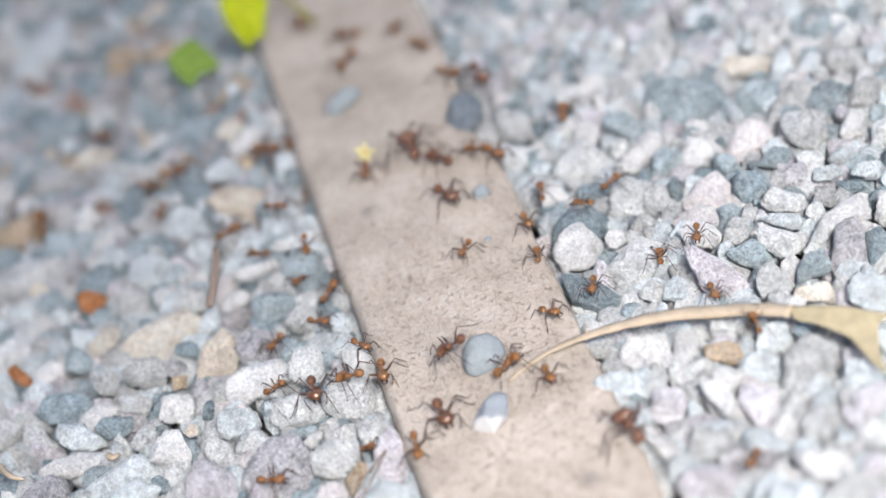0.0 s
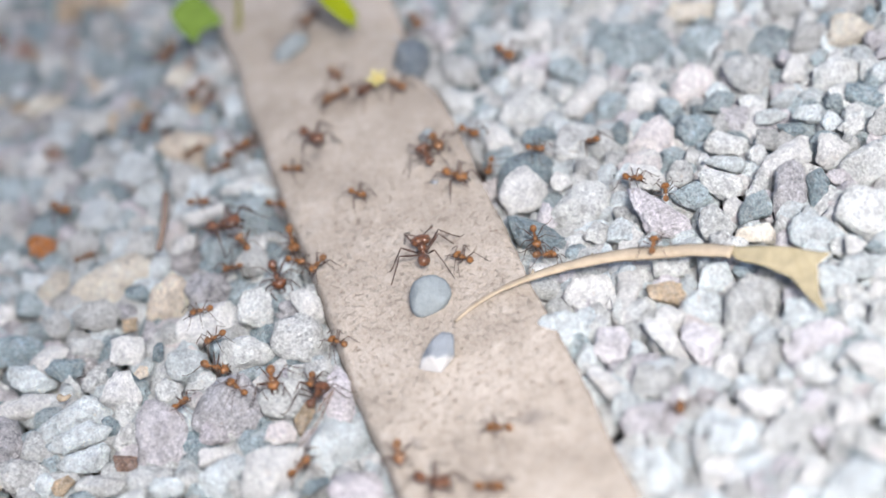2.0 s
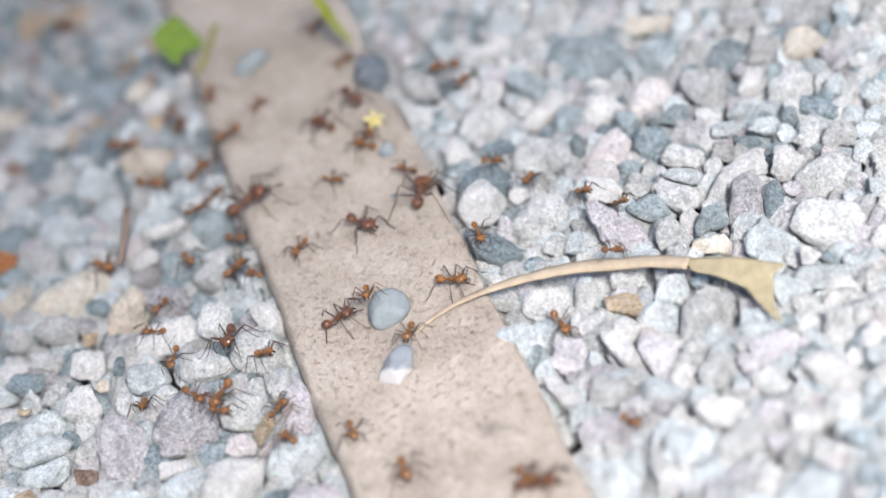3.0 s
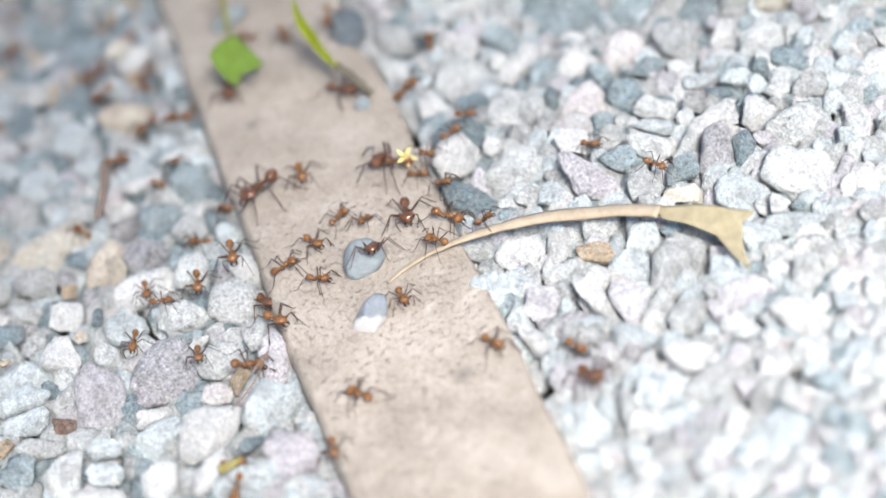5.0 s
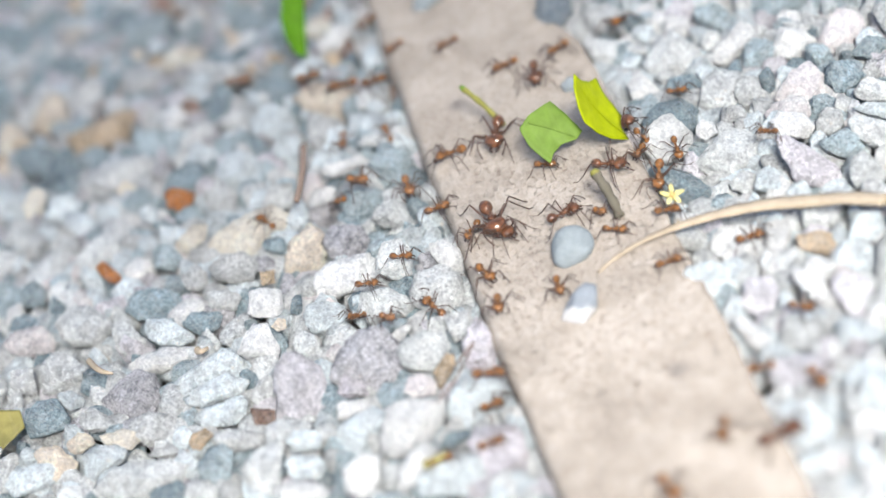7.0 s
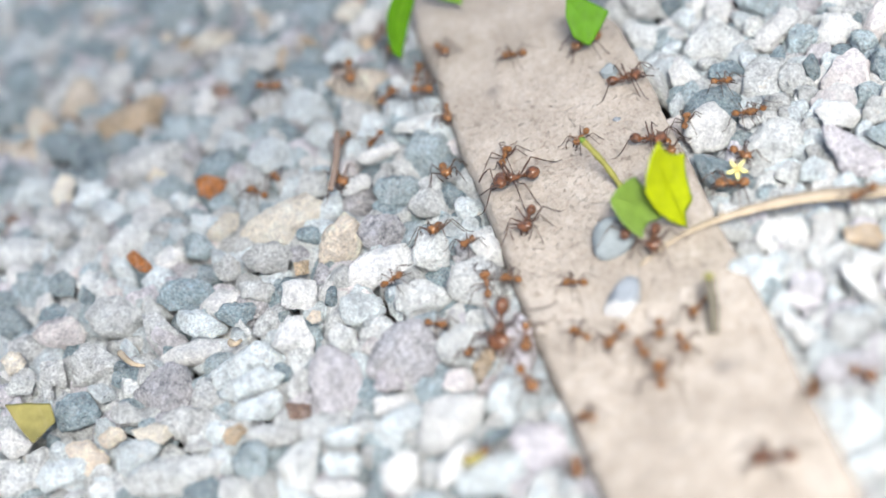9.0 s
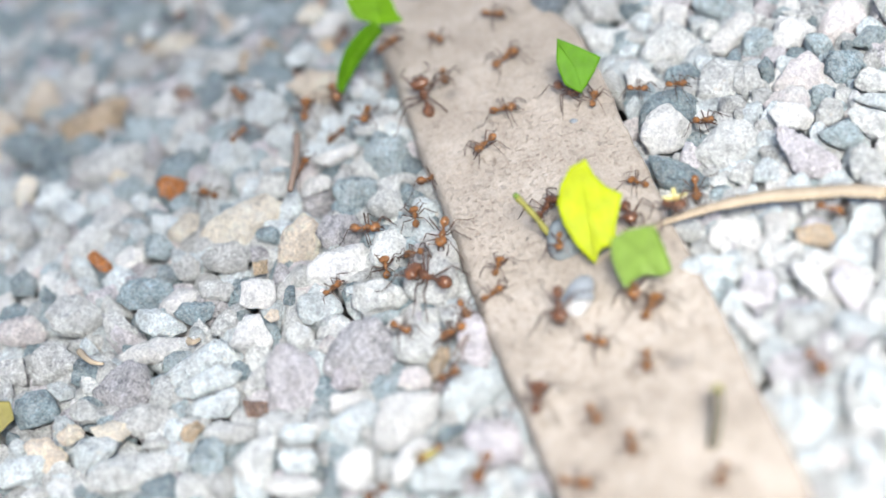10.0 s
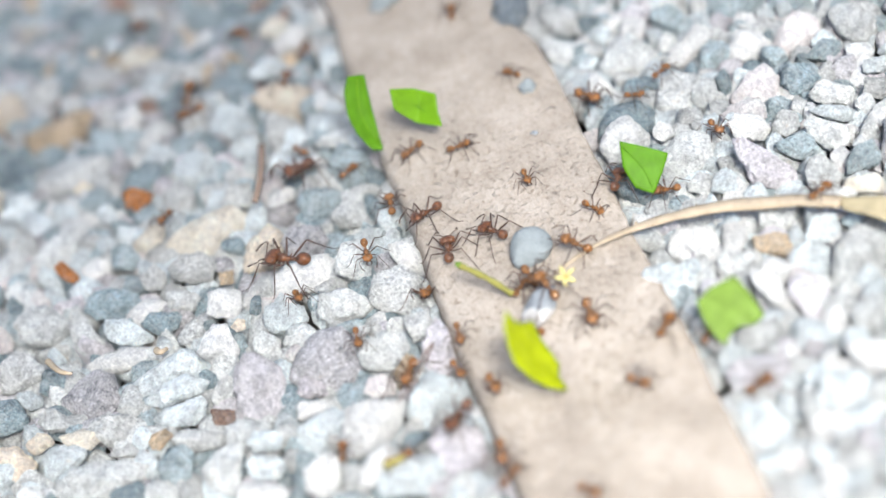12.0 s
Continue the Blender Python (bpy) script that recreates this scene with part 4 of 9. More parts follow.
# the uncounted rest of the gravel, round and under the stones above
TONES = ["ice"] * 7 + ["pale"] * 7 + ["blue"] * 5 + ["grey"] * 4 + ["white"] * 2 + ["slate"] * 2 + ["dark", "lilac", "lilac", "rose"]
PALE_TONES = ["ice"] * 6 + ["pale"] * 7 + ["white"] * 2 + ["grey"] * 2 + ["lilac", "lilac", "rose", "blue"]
# far filler mix: darker stones, partly standing in for the shade there
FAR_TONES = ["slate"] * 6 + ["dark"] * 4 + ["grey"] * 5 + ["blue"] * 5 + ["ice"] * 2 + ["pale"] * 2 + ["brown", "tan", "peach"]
rnd = random.Random(11)
FILL = {}


def fill_stone(tone, m, shape):
    src = stone_data(tone, shape, 3)
    co = np.empty(len(src.vertices) * 3)
    src.vertices.foreach_get("co", co)
    co = np.hstack([co.reshape(-1, 3), np.ones((len(src.vertices), 1))]) @ np.array(m).T[:, :3]
    tri = np.empty(len(src.polygons) * 3, dtype=np.int32)
    src.polygons.foreach_get("vertices", tri)
    FILL.setdefault(tone, []).append((co, tri.reshape(-1, 3)))


def scatter(x0, x1, y0, y1, gap, size, level, clear):
    cells = {}
    tries = int((x1 - x0) * (y1 - y0) / gap ** 2 * 12)
    for _ in range(tries):
        x, y = rnd.uniform(x0, x1), rnd.uniform(y0, y1)
        r = rnd.uniform(*size) * MM
        if abs(x) < BOARD_HALF + r * (0.75 if clear else 0.2) or (clear and x < 0 and y > 0.05 and x > -BOARD_HALF - 2.5 * MM - r * 0.9):
            continue
        cx, cy = int(x // gap), int(y // gap)
        if any(math.hypot(x - px, y - py) < gap for i in (-1, 0, 1) for j in (-1, 0, 1) for px, py in cells.get((cx + i, cy + j), ())):
            continue
        if clear and any(math.hypot(x - px, y - py) < pr * 0.95 + r * 0.8 for px, py, pr in PLACED):
            continue
        if not clear and x < -0.03 and y > 0.12 and rnd.random() < 0.5:
            continue
        cells.setdefault((cx, cy), []).append((x, y))
        m = pose(x, y, level - r * 0.75 + rnd.uniform(-1, 1) * MM, rnd.uniform(0, 360), rnd.uniform(0, 360), rnd.uniform(0, 360))
        m = m @ Matrix.Diagonal((r * rnd.uniform(1.0, 1.5), r, r * rnd.uniform(0.65, 1.0), 1))
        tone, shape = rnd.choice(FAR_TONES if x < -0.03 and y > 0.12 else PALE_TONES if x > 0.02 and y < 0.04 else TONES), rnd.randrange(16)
        if clear and len(gravel.children) < 300 and -0.13 < x < 0.13 and -0.10 < y < 0.20:
            one = new("stone", stone_data(tone, shape))
            one.parent = gravel
            one.matrix_basis = m
        else:
            fill_stone(tone, m, shape)


scatter(-0.24, 0.22, -0.17, 0.46, 9.0 * MM, (4.4, 7.0), -4.6 * MM, True)
scatter(0.02, 0.18, -0.13, 0.33, 4.6 * MM, (2.4, 3.8), -3.4 * MM, True)
scatter(-0.18, -0.02, -0.13, 0.33, 5.4 * MM, (2.4, 3.6), -5.0 * MM, True)
scatter(0.0, 0.20, -0.15, 0.38, 5.4 * MM, (3.8, 5.4), -5.4 * MM, False)
scatter(-0.20, 0.0, -0.15, 0.38, 5.6 * MM, (3.8, 5.4), -6.4 * MM, False)

for tone, lumps in FILL.items():
    base, cos, tris = 0, [], []
    for co, tri in lumps:
        cos.append(co)
        tris.append(tri + base)
        base += len(co)
    me = bpy.data.meshes.new("loose_gravel")
    me.from_pydata((np.vstack(cos) / (5 * MM)).tolist(), [], np.vstack(tris).tolist())
    me.polygons.foreach_set("use_smooth", [True] * len(me.polygons))
    me.materials.append(ROCK[tone])
    rest = new("loose_gravel", me)
    rest.parent = gravel
    rest.scale = (5 * MM,) * 3
    tagged(rest, kind="stuff")

# -- loose pebbles on the board --
def pebble(label, tone, x, y, z, outline, crisp=9, wear=0.35):
    bm, wide = broken_lump(int(x * 31 + y * 17), outline, crisp, 4, wear, 0.2)
    ob = part("pebble", bm, ROCK[tone])
    ob.matrix_basis = Matrix.Translation((x * MM, y * MM, z * MM)) @ FACE @ Matrix.Diagonal((5 * MM, 5 * MM, 5 * MM, 1))
    return tagged(ob, label, "pebble", "loose pebbles on the board")


pebble("smooth blue-grey pebble lying on the board", "worn", -0.1, 21.2, 2.0, [(-5.4, -1.2), (-4.3, 3.6), (0.2, 5.9), (4.1, 4.6), (5.9, 1.3), (4.0, -3.2), (-0.5, -6.0), (-4.0, -5.1)])
pebble("grey pebble with a white end lying on the board", "two_tone", -3.7, 1.7, 1.6, [(1.2, 5.8), (3.9, 4.9), (3.9, -1.2), (2.0, -4.3), (-2.3, -5.8), (-4.8, -3.9), (-3.0, 0.5), (-0.7, 4.1)], 18)
pebble("pale mottled pebble on the board", "worn", -7.5, 143.7, 0.8, [(-5.8, -4.2), (-4.2, 0.4), (0.4, 4.5), (5.0, 5.4), (5.3, 1.9), (1.9, -1.9), (-2.7, -6.2)], 14, 0.8)
pebble("small grey stone chip on the board", "worn", 15.6, 82.1, 0.6, [(-2.5, 0.4), (-0.2, 2.6), (2.2, 1.1), (1.7, -1.7), (-1.1, -2.4)], 20, 1.0)
pebble("tiny white stone chip on the board", "two_tone", 12.2, 64.2, 0.1, [(-1.2, -0.2), (-0.3, 0.6), (1.0, 0.5), (1.2, -0.3), (0.1, -0.7)], 20, 1.0)

# -- the dry stalk with its withered leaf end --
def tube(bm, pts, radii, sides=8, flat=1.0):
    rings = []
    for i, p in enumerate(pts):
        a, b = Vector(pts[max(0, i - 1)]), Vector(pts[min(len(pts) - 1, i + 1)])
        d = (b - a).normalized()
        u = d.cross(Vector((0.1, 0.2, 1))).normalized()
        w = d.cross(u)
        rings.append([bm.verts.new(Vector(p) + radii[i] * (math.cos(q) * u + flat * math.sin(q) * w)) for q in (2 * math.pi * k / sides for k in range(sides))])
    for r, s in zip(rings, rings[1:]):
        for k in range(sides):
            bm.faces.new((r[k], r[(k + 1) % sides], s[(k + 1) % sides], s[k]))
    bm.faces.new(rings[0][::-1])
    bm.faces.new(rings[-1])
    bmesh.ops.recalc_face_normals(bm, faces=bm.faces)


def smooth_line(pts, n):
    """n points on a soft curve through the given ones."""
    out = []
    pts = [Vector(p) for p in pts]
    for i in range(n):
        f = i / (n - 1) * (len(pts) - 1)
        k = min(int(f), len(pts) - 2)
        t = f - k
        p0, p1, p2, p3 = pts[max(0, k - 1)], pts[k], pts[k + 1], pts[min(len(pts) - 1, k + 2)]
        out.append(0.5 * (2 * p1 + (p2 - p0) * t + (2 * p0 - 5 * p1 + 4 * p2 - p3) * t * t + (3 * p1 - p0 - 3 * p2 + p3) * t ** 3))
    return out


def sheet(outline, thick=0.25, bend=0.0, fold=0.0, wave=0.0, rings=7, unit=MM):
    """A thin leaf blade from its outline (x, y in mm), curved, with two faces and an edge."""
    bm = bmesh.new()
    ring = [Vector((x, y, 0)) for x, y in outline] + [Vector((*outline[0], 0))]
    line = []
    for k, p in enumerate(smooth_line(ring, len(outline) * 5 + 1)[:-1]):
        straight = ring[k // 5].lerp(ring[k // 5 + 1], (k % 5) / 5)
        line.append(p * 0.2 + straight * 0.8)
    mid = sum(line, Vector()) / len(line)
    tall = max(abs(p.y - mid.y) for p in line)

    def lift(p):
        u, v = (p.x - mid.x) / tall, (p.y - mid.y) / tall
        return tall * (bend * v * v + fold * abs(u) + wave * math.sin(3 * u + 2 * v) * 0.3 + 0.03 * noise.noise((u * 3, v * 3, thick)))

    layers = []
    for side in (1, -1):
        grid = []
        for r in range(1, rings + 1):
            grid.append([])
            for p in line:
                q = mid + (p - mid) * (r / rings)
                q = Vector((q.x, q.y, lift(q) + side * thick / 2))
                grid[-1].append(bm.verts.new(q * unit))
        c = bm.verts.new(Vector((mid.x, mid.y, lift(mid) + side * thick / 2)) * unit)
        n = len(line)
        for k in range(n):
            bm.faces.new((c, grid[0][k], grid[0][(k + 1) % n]))
            for a, b in zip(grid, grid[1:]):
                bm.faces.new((a[k], b[k], b[(k + 1) % n], a[(k + 1) % n]))
        layers.append(grid[-1])
    n = len(line)
    for k in range(n):
        bm.faces.new((layers[0][k], layers[0][(k + 1) % n], layers[1][(k + 1) % n], layers[1][k]))
    bmesh.ops.recalc_face_normals(bm, faces=bm.faces)
    return bm


def dry_stalk():
    top = tagged(new("dry_stalk"), "dry straw-coloured leaf stalk lying across board and gravel", "stalk")
    pts = smooth_line([(2.9 * MM, 11.1 * MM, 0.6 * MM), (8.2 * MM, 13.6 * MM, 0.8 * MM), (15.7 * MM, 15.1 * MM, 1.1 * MM), (24.7 * MM, 14.3 * MM, 1.8 * MM), (34.5 * MM, 12.2 * MM, 2.2 * MM), (43.3 * MM, 9.2 * MM, 2.4 * MM), (51.5 * MM, 5.0 * MM, 2.4 * MM), (58.5 * MM, 1.4 * MM, 2.5 * MM), (65.3 * MM, -3.9 * MM, 2.6 * MM)], 46)
    bm = bmesh.new()
    tube(bm, pts, [(0.5 + 0.6 * min(1, i / 16) + 1.15 * max(0, min(1, (i - 12) / 16)) + 0.35 * noise.noise((i * 0.45, 3, 1))) * MM for i in range(46)], flat=0.5)
    part("stalk", bm, STRAW, top)
    for i, side in ((16, 1), (24, 1), (30, -1), (35, 1)):
        bm = bmesh.new()
        p = Vector(pts[i])
        tube(bm, [p, p + Vector((0.3, 0.9 * side, 0.3)) * MM, p + Vector((0.6, 1.7 * side, 0.6)) * MM], [0.7 * MM, 0.5 * MM, 0.15 * MM], 6)
        part("leaf_scar", bm, STRAW, top)
    blade_end = part("withered_blade", sheet([(-8.7, 12.9), (-3.0, 9.4), (3.1, 4.3), (9.8, -1.7), (6.0, -3.4), (3.1, -11.0), (1.9, -18.3), (0.5, -12.2), (-0.4, -3.6), (-3.8, 2.3), (-8.7, 8.7)], thick=0.3, wave=0.12), DRY, top)
    blade_end.location = (73.8 * MM, -15.0 * MM, 2.6 * MM)
    return top


dry_stalk()


def twig(label, material, pts, r0, r1):
    bm = bmesh.new()
    line = smooth_line([Vector(p) * MM for p in pts], 14)
    tube(bm, line, [(r0 + (r1 - r0) * i / 13) * MM * (1 + 0.2 * noise.noise((i, r0, 2))) for i in range(14)])
    for v in bm.verts:
        v.co += 0.12 * MM * noise.noise_vector(v.co * 900)
    return tagged(part("twig", bm, material), label, "twig")


BARK = leafy("bark", (0.16, 0.12, 0.10), (0.1, 0.08, 0.07), 0.85)
twig("short dark grey twig lying on the gravel", BARK, [(-51.4, 99.1, 1.5), (-53.8, 87.6, 1.5), (-57, 78.5, 1)], 1.0, 0.8)
twig("bent brown leaf scrap among the stones", STRAW, [(-114.7, 49.9, 0), (-112.2, 43.6, 1), (-109.5, 42.1, 0)], 0.9, 0.4)
twig("curled straw scrap among the stones", STRAW, [(-88.8, 38.5, 0), (-87.8, 36.9, 0.5), (-86.4, 38, 0)], 1.0, 0.4)
twig("dry leaf scrap lying on a white stone", FADED, [(-46.5, -27.7, 1), (-43.9, -28, 1.5), (-41.5, -26.6, 1)], 1.2, 0.5)
twig("thin red-brown root fibre on the gravel", BARK, [(-33.4, -2.4, 2), (-28.1, 2.7, 2), (-35.2, -6.2, 1), (-40.8, -10.8, 1)], 0.22, 0.15)
fallen = tagged(part("fallen_leaf", sheet([(-5.5, 9.1), (0, 7.2), (6.2, 3.8), (5.3, -3.1), (0.7, -6.2), (-2.7, -9.1), (-4.1, -1.7)], bend=0.2, unit=0.8 * MM), FADED), "yellow-green withered leaf lying on the gravel", "leaf")
fallen.matrix_basis = pose(-136.3 * MM, 35 * MM, 2.0 * MM, 8, 6, 12)


# -- what the ants carry --
def blade(name, label, outline, material, category="leaf piece", **shape):
    top = tagged(new(name), label, category, "cut pieces carried by the ants")
    part("blade", sheet(outline, **shape), material, top)
    return top


def vein(top, pts, material, r=0.22):
    bm = bmesh.new()
    line = smooth_line([Vector(p) * MM for p in pts], 10)
    tube(bm, line, [(r - 0.12 * i / 9) * MM for i in range(10)], 6)
    part("midrib", bm, material, top)


yellow_leaf = blade("leaf_fragment", "bright yellow-green cut leaf piece with a notched edge",
                    [(1.8, 11.4), (-1.8, 10.7), (-5, 7.5), (-6.8, 3.9), (-6.8, -0.7), (-5.5, -6.1), (-3, -10.9), (-0.9, -8.4), (2.7, -8.2), (3.6, -5.2), (5.5, -1.6), (7.3, 1.8), (4.5, 4.3), (2.7, 7.5)],
                    LEAF_YELLOW, bend=0.12, wave=0.06)
vein(yellow_leaf, [(-2.4, -9.0, 1.3), (-1.0, 0, 0.2), (0.4, 10, 1.4)], LEAF_YELLOW, 0.16)
green_leaf = blade("leaf_fragment", "green five-sided cut leaf piece held upright",
                   [(-6.1, 4.1), (-2.5, 5.5), (3.9, 5.5), (5.7, 0.9), (6.6, -4.5), (4, -5.4), (0.5, -4.5), (-2.5, -5.2), (-4.8, -6.6), (-6.4, -0.5)], LEAF_OLIVE, bend=0.15, wave=0.08)
vein(green_leaf, [(-3.6, 4.0, 0.9), (0, 0.5, 0.25), (4.0, -4.6, 0.9)], LEAF_OLIVE)
edge_leaf = blade("leaf_fragment", "fresh green quarter-round cut leaf piece",
                  [(-5.2, 6.2), (0.2, 4.6), (5.6, 2.6), (3.8, -2.2), (1.6, -6.2), (-2.4, -4.6), (-4.8, 0.2)], LEAF_GREEN, bend=0.10)
vein(edge_leaf, [(-4.4, 4.6, 0.5), (-0.5, 0, 0.1), (1.6, -5.4, 0.6)], LEAF_GREEN, 0.18)
wing_leaf = blade("leaf_fragment", "long curved green cut leaf piece",
                  [(-0.9, 10.0), (3.5, 9.4), (3.3, 3.0), (2.9, -3.6), (2.2, -9.6), (-0.5, -8.6), (-2.6, -4.4), (-3.5, 1.0), (-2.7, 6.6)], LEAF_GREEN, bend=0.10)
vein(wing_leaf, [(1.4, 9.0, 1.0), (-0.2, 0, 0.3), (2.6, -8.8, 1.0)], LEAF_PALE)
curl_leaf = blade("leaf_fragment", "light green folded cut leaf piece",
                  [(-6.6, 3.6), (-1.0, 4.4), (4.6, 3.6), (5.6, -0.8), (7.0, -4.2), (0.6, -3.8), (-5.0, -1.2)], LEAF_PALE, fold=0.45, bend=0.2)
vein(curl_leaf, [(-6.0, 2.6, 2.0), (0, 0.5, 0.4), (6.4, -3.6, 2.2)], LEAF_GREEN)


def stick(name, label, length, r, material, tip):
    top = tagged(new(name), label, "stem piece", "cut pieces carried by the ants")
    bm = bmesh.new()
    tube(bm, smooth_line([(0, length / 2 * MM, 0), (0.4 * MM, 0, 0.2 * MM), (0, -length / 2 * MM, 0)], 12), [r * MM * (1 + 0.15 * math.sin(i * 1.9)) for i in range(12)])
    part("stem", bm, material, top)
    bm = bmesh.new()
    tube(bm, [(0, (length / 2 - 0.2) * MM, 0), (0, (length / 2 + 0.9) * MM, 0.1 * MM)], [r * 1.15 * MM, r * 0.6 * MM])
    part("cut_end", bm, tip, top)
    return top


green_stem = stick("stem_fragment", "thin yellow-green leaf stalk piece", 13.5, 0.72, STEM, LEAF_OLIVE)
grey_stem = stick("stem_fragment", "dark grey withered stem piece with a yellow end", 11.5, 1.15, leafy("withered_stem", (0.085, 0.078, 0.062), (0.15, 0.12, 0.04), 0.75), STEM)


def small_flower():
    top = tagged(new("flower"), "tiny pale yellow five-petalled flower", "flower", "cut pieces carried by the ants")
    for k in range(5):
        bm = sheet([(0.0, 0.3), (0.55, 1.0), (0.42, 2.0 + 0.3 * math.sin(k * 2)), (0.1, 2.7 + 0.4 * math.sin(k * 2)), (-0.35, 2.2), (-0.6, 1.1)], thick=0.12, bend=0.35, rings=3)
        bmesh.ops.rotate(bm, verts=bm.verts, cent=(0, 0, 0), matrix=Matrix.Rotation(radians(72 * k + 8 * math.sin(k * 3)), 3, "Z"))
        part("petal", bm, PETAL, top)
    bm = bmesh.new()
    bmesh.ops.create_icosphere(bm, subdivisions=2, radius=0.75 * MM)
    part("flower_heart", bm, HEART, top)
    return top


flower = small_flower()


# -- the ants --
def shell(name, c, rough=0.42):
    m = Mat(name, rough)
    n = m.noise(11, 6, 0.7)
    m.colour(m.mix(m.ramp(n, [(0.40, (0, 0, 0)), (0.60, (1, 1, 1))]), shade(c, 0.35), shade(c, 1.35)))
    m.b.inputs["Coat Weight"].default_value = 0.7
    m.b.inputs["Coat Roughness"].default_value = 0.18
    m.b.inputs["Specular IOR Level"].default_value = 0.35
    return m.bump(m.noise(26, 6, 0.75), 1.0, 0.0006).done()


SHELL_DARK, SHELL_PALE = shell("ant_shell_dark", (0.108, 0.036, 0.010)), shell("ant_shell_pale", (0.195, 0.076, 0.014))
LIMB_DARK, LIMB_PALE = shell("ant_limb_dark", (0.058, 0.027, 0.017)), shell("ant_limb_pale", (0.06, 0.027, 0.015))
JAW = shell("ant_jaw", (0.05, 0.022, 0.015), 0.25)
ANT_HIGH = 0.25
HIPS = [(0.165, 0.045), (0.105, 0.05), (0.05, 0.045)]


def lump(cx, cy, cz, rx, ry, rz, tilt=0, mould=None, level=2):
    bm = bmesh.new()
    bmesh.ops.create_icosphere(bm, subdivisions=level, radius=1)
    turn = Matrix.Rotation(radians(tilt), 3, "Y")
    for v in bm.verts:
        p = v.co.copy()
        if mould:
            p = mould(p)
        p = Vector((p.x * rx, p.y * ry, p.z * rz))
        v.co = turn @ p + Vector((cx, cy, cz))
    return bm


def heart(p):
    """A head: two lobes behind with a dent between them, narrower at the jaws."""
    back = max(0.0, -p.x)
    q = Vector((p.x - 0.30 * back * abs(p.y) ** 0.7 + 0.25 * back * max(0, 0.5 - abs(p.y)), p.y * (1.0 + 0.12 * back - 0.22 * max(0, p.x)), p.z * (1 - 0.2 * max(0, p.x))))
    return q


def spine(bm, a, b, r):
    tube(bm, [a, Vector(a).lerp(Vector(b), 0.6), b], [r, r * 0.6, r * 0.1], 5)


def build_ant(label, body, limb, big):
    top = tagged(new("ant"), label, "ant", "leafcutter ants on the trail")
    z = ANT_HIGH
    hw = 0.175 if big else 0.150
    hx = 0.335
    bm = lump(hx, 0, z + 0.01, 0.125 if big else 0.115, hw, 0.105, 18, heart, 3)
    for s in (1, -1):
        spine(bm, (hx - 0.09, s * hw * 0.72, z + 0.07), (hx - 0.15, s * hw * 0.95, z + 0.12), 0.016)
    head = part("head", bm, body, top)
    for s in (1, -1):
        bm = bmesh.new()
        tube(bm, smooth_line([(hx + 0.085, s * 0.062, z - 0.045), (hx + 0.155, s * 0.068, z - 0.075), (hx + 0.195, s * 0.012, z - 0.085)], 6), [0.028, 0.028, 0.024, 0.019, 0.013, 0.006], 6)
        part("mandible", bm, JAW, head, "dark curved jaw")
        bm = lump(hx + 0.035, s * hw * 0.83, z + 0.045, 0.016, 0.012, 0.016)
        part("eye", bm, JAW, head, "small black eye")
        bm = bmesh.new()
        tube(bm, smooth_line([(hx + 0.10, s * 0.04, z + 0.02), (hx + 0.11, s * 0.16, z + 0.10), (hx + 0.13, s * 0.25, z + 0.12), (hx + 0.27, s * 0.24, z + 0.05), (hx + 0.37, s * 0.18, z - 0.04)], 12),
             [0.011 + 0.004 * (i > 7) for i in range(12)], 5)
        part("antenna", bm, limb, head, "elbowed dark antenna")
    bm = lump(0.135, 0, z + 0.015, 0.098, 0.074, 0.078, 6, None, 3)
    low = lump(0.045, 0, z - 0.005, 0.07, 0.05, 0.052, -8)
    tmp = bpy.data.meshes.new("low")
    low.to_mesh(tmp)
    low.free()
    bm.from_mesh(tmp)
    bpy.data.meshes.remove(tmp)
    for s in (1, -1):
        spine(bm, (0.17, s * 0.04, z + 0.06), (0.175, s * 0.075, z + 0.135), 0.013)
        spine(bm, (0.10, s * 0.03, z + 0.07), (0.085, s * 0.05, z + 0.125), 0.011)
        spine(bm, (0.005, s * 0.025, z + 0.03), (-0.05, s * 0.05, z + 0.085), 0.012)
    part("thorax", bm, body, top)
    bm = lump(-0.045, 0, z - 0.012, 0.034, 0.028, 0.036)
    part("petiole", bm, body, top)
    bm = lump(-0.10, 0, z - 0.008, 0.036, 0.042, 0.042)
    part("postpetiole", bm, body, top)

    def knobbed(p):
        return p * (1 + 0.05 * noise.noise(p * 4.0)) if p.x < 0.5 else p
    bm = lump(-0.235, 0, z, 0.128, 0.110, 0.108, 10, knobbed, 3)
    part("gaster", bm, body, top, "rounded shiny abdomen")
    for s in (1, -1):
        for k, (x, y) in enumerate(HIPS):
            ahead = (0.36, 0.05, -0.40)[k]
            out = (0.42, 0.50, 0.46)[k]
            bm = bmesh.new()
            line = [(0, 0, 0), (ahead * 0.10, s * 0.05, -0.035), (ahead * 0.62, s * out * 0.60, 0.16), (ahead * 1.02, s * out * 0.95, -0.11), (ahead * 1.28, s * out * 1.12, -z + 0.022), (ahead * 1.55, s * out * 1.25, -z + 0.010)]
            dense, rad = [], []
            for i, (a, b) in enumerate(zip(line, line[1:])):
                for q in range(4):
                    dense.append(Vector(a).lerp(Vector(b), q / 4))
                    rad.append((0.023, 0.014 + 0.006 * math.sin(q / 4 * 3.1), 0.012, 0.009, 0.007)[i])
            dense.append(Vector(line[-1]))
            rad.append(0.004)
            tube(bm, dense, rad, 6)
            leg = part("leg", bm, limb, top, "long thin dark jointed leg")
            leg.location = (x, s * y, z - 0.02)
            leg["side"], leg["pair"] = s, k
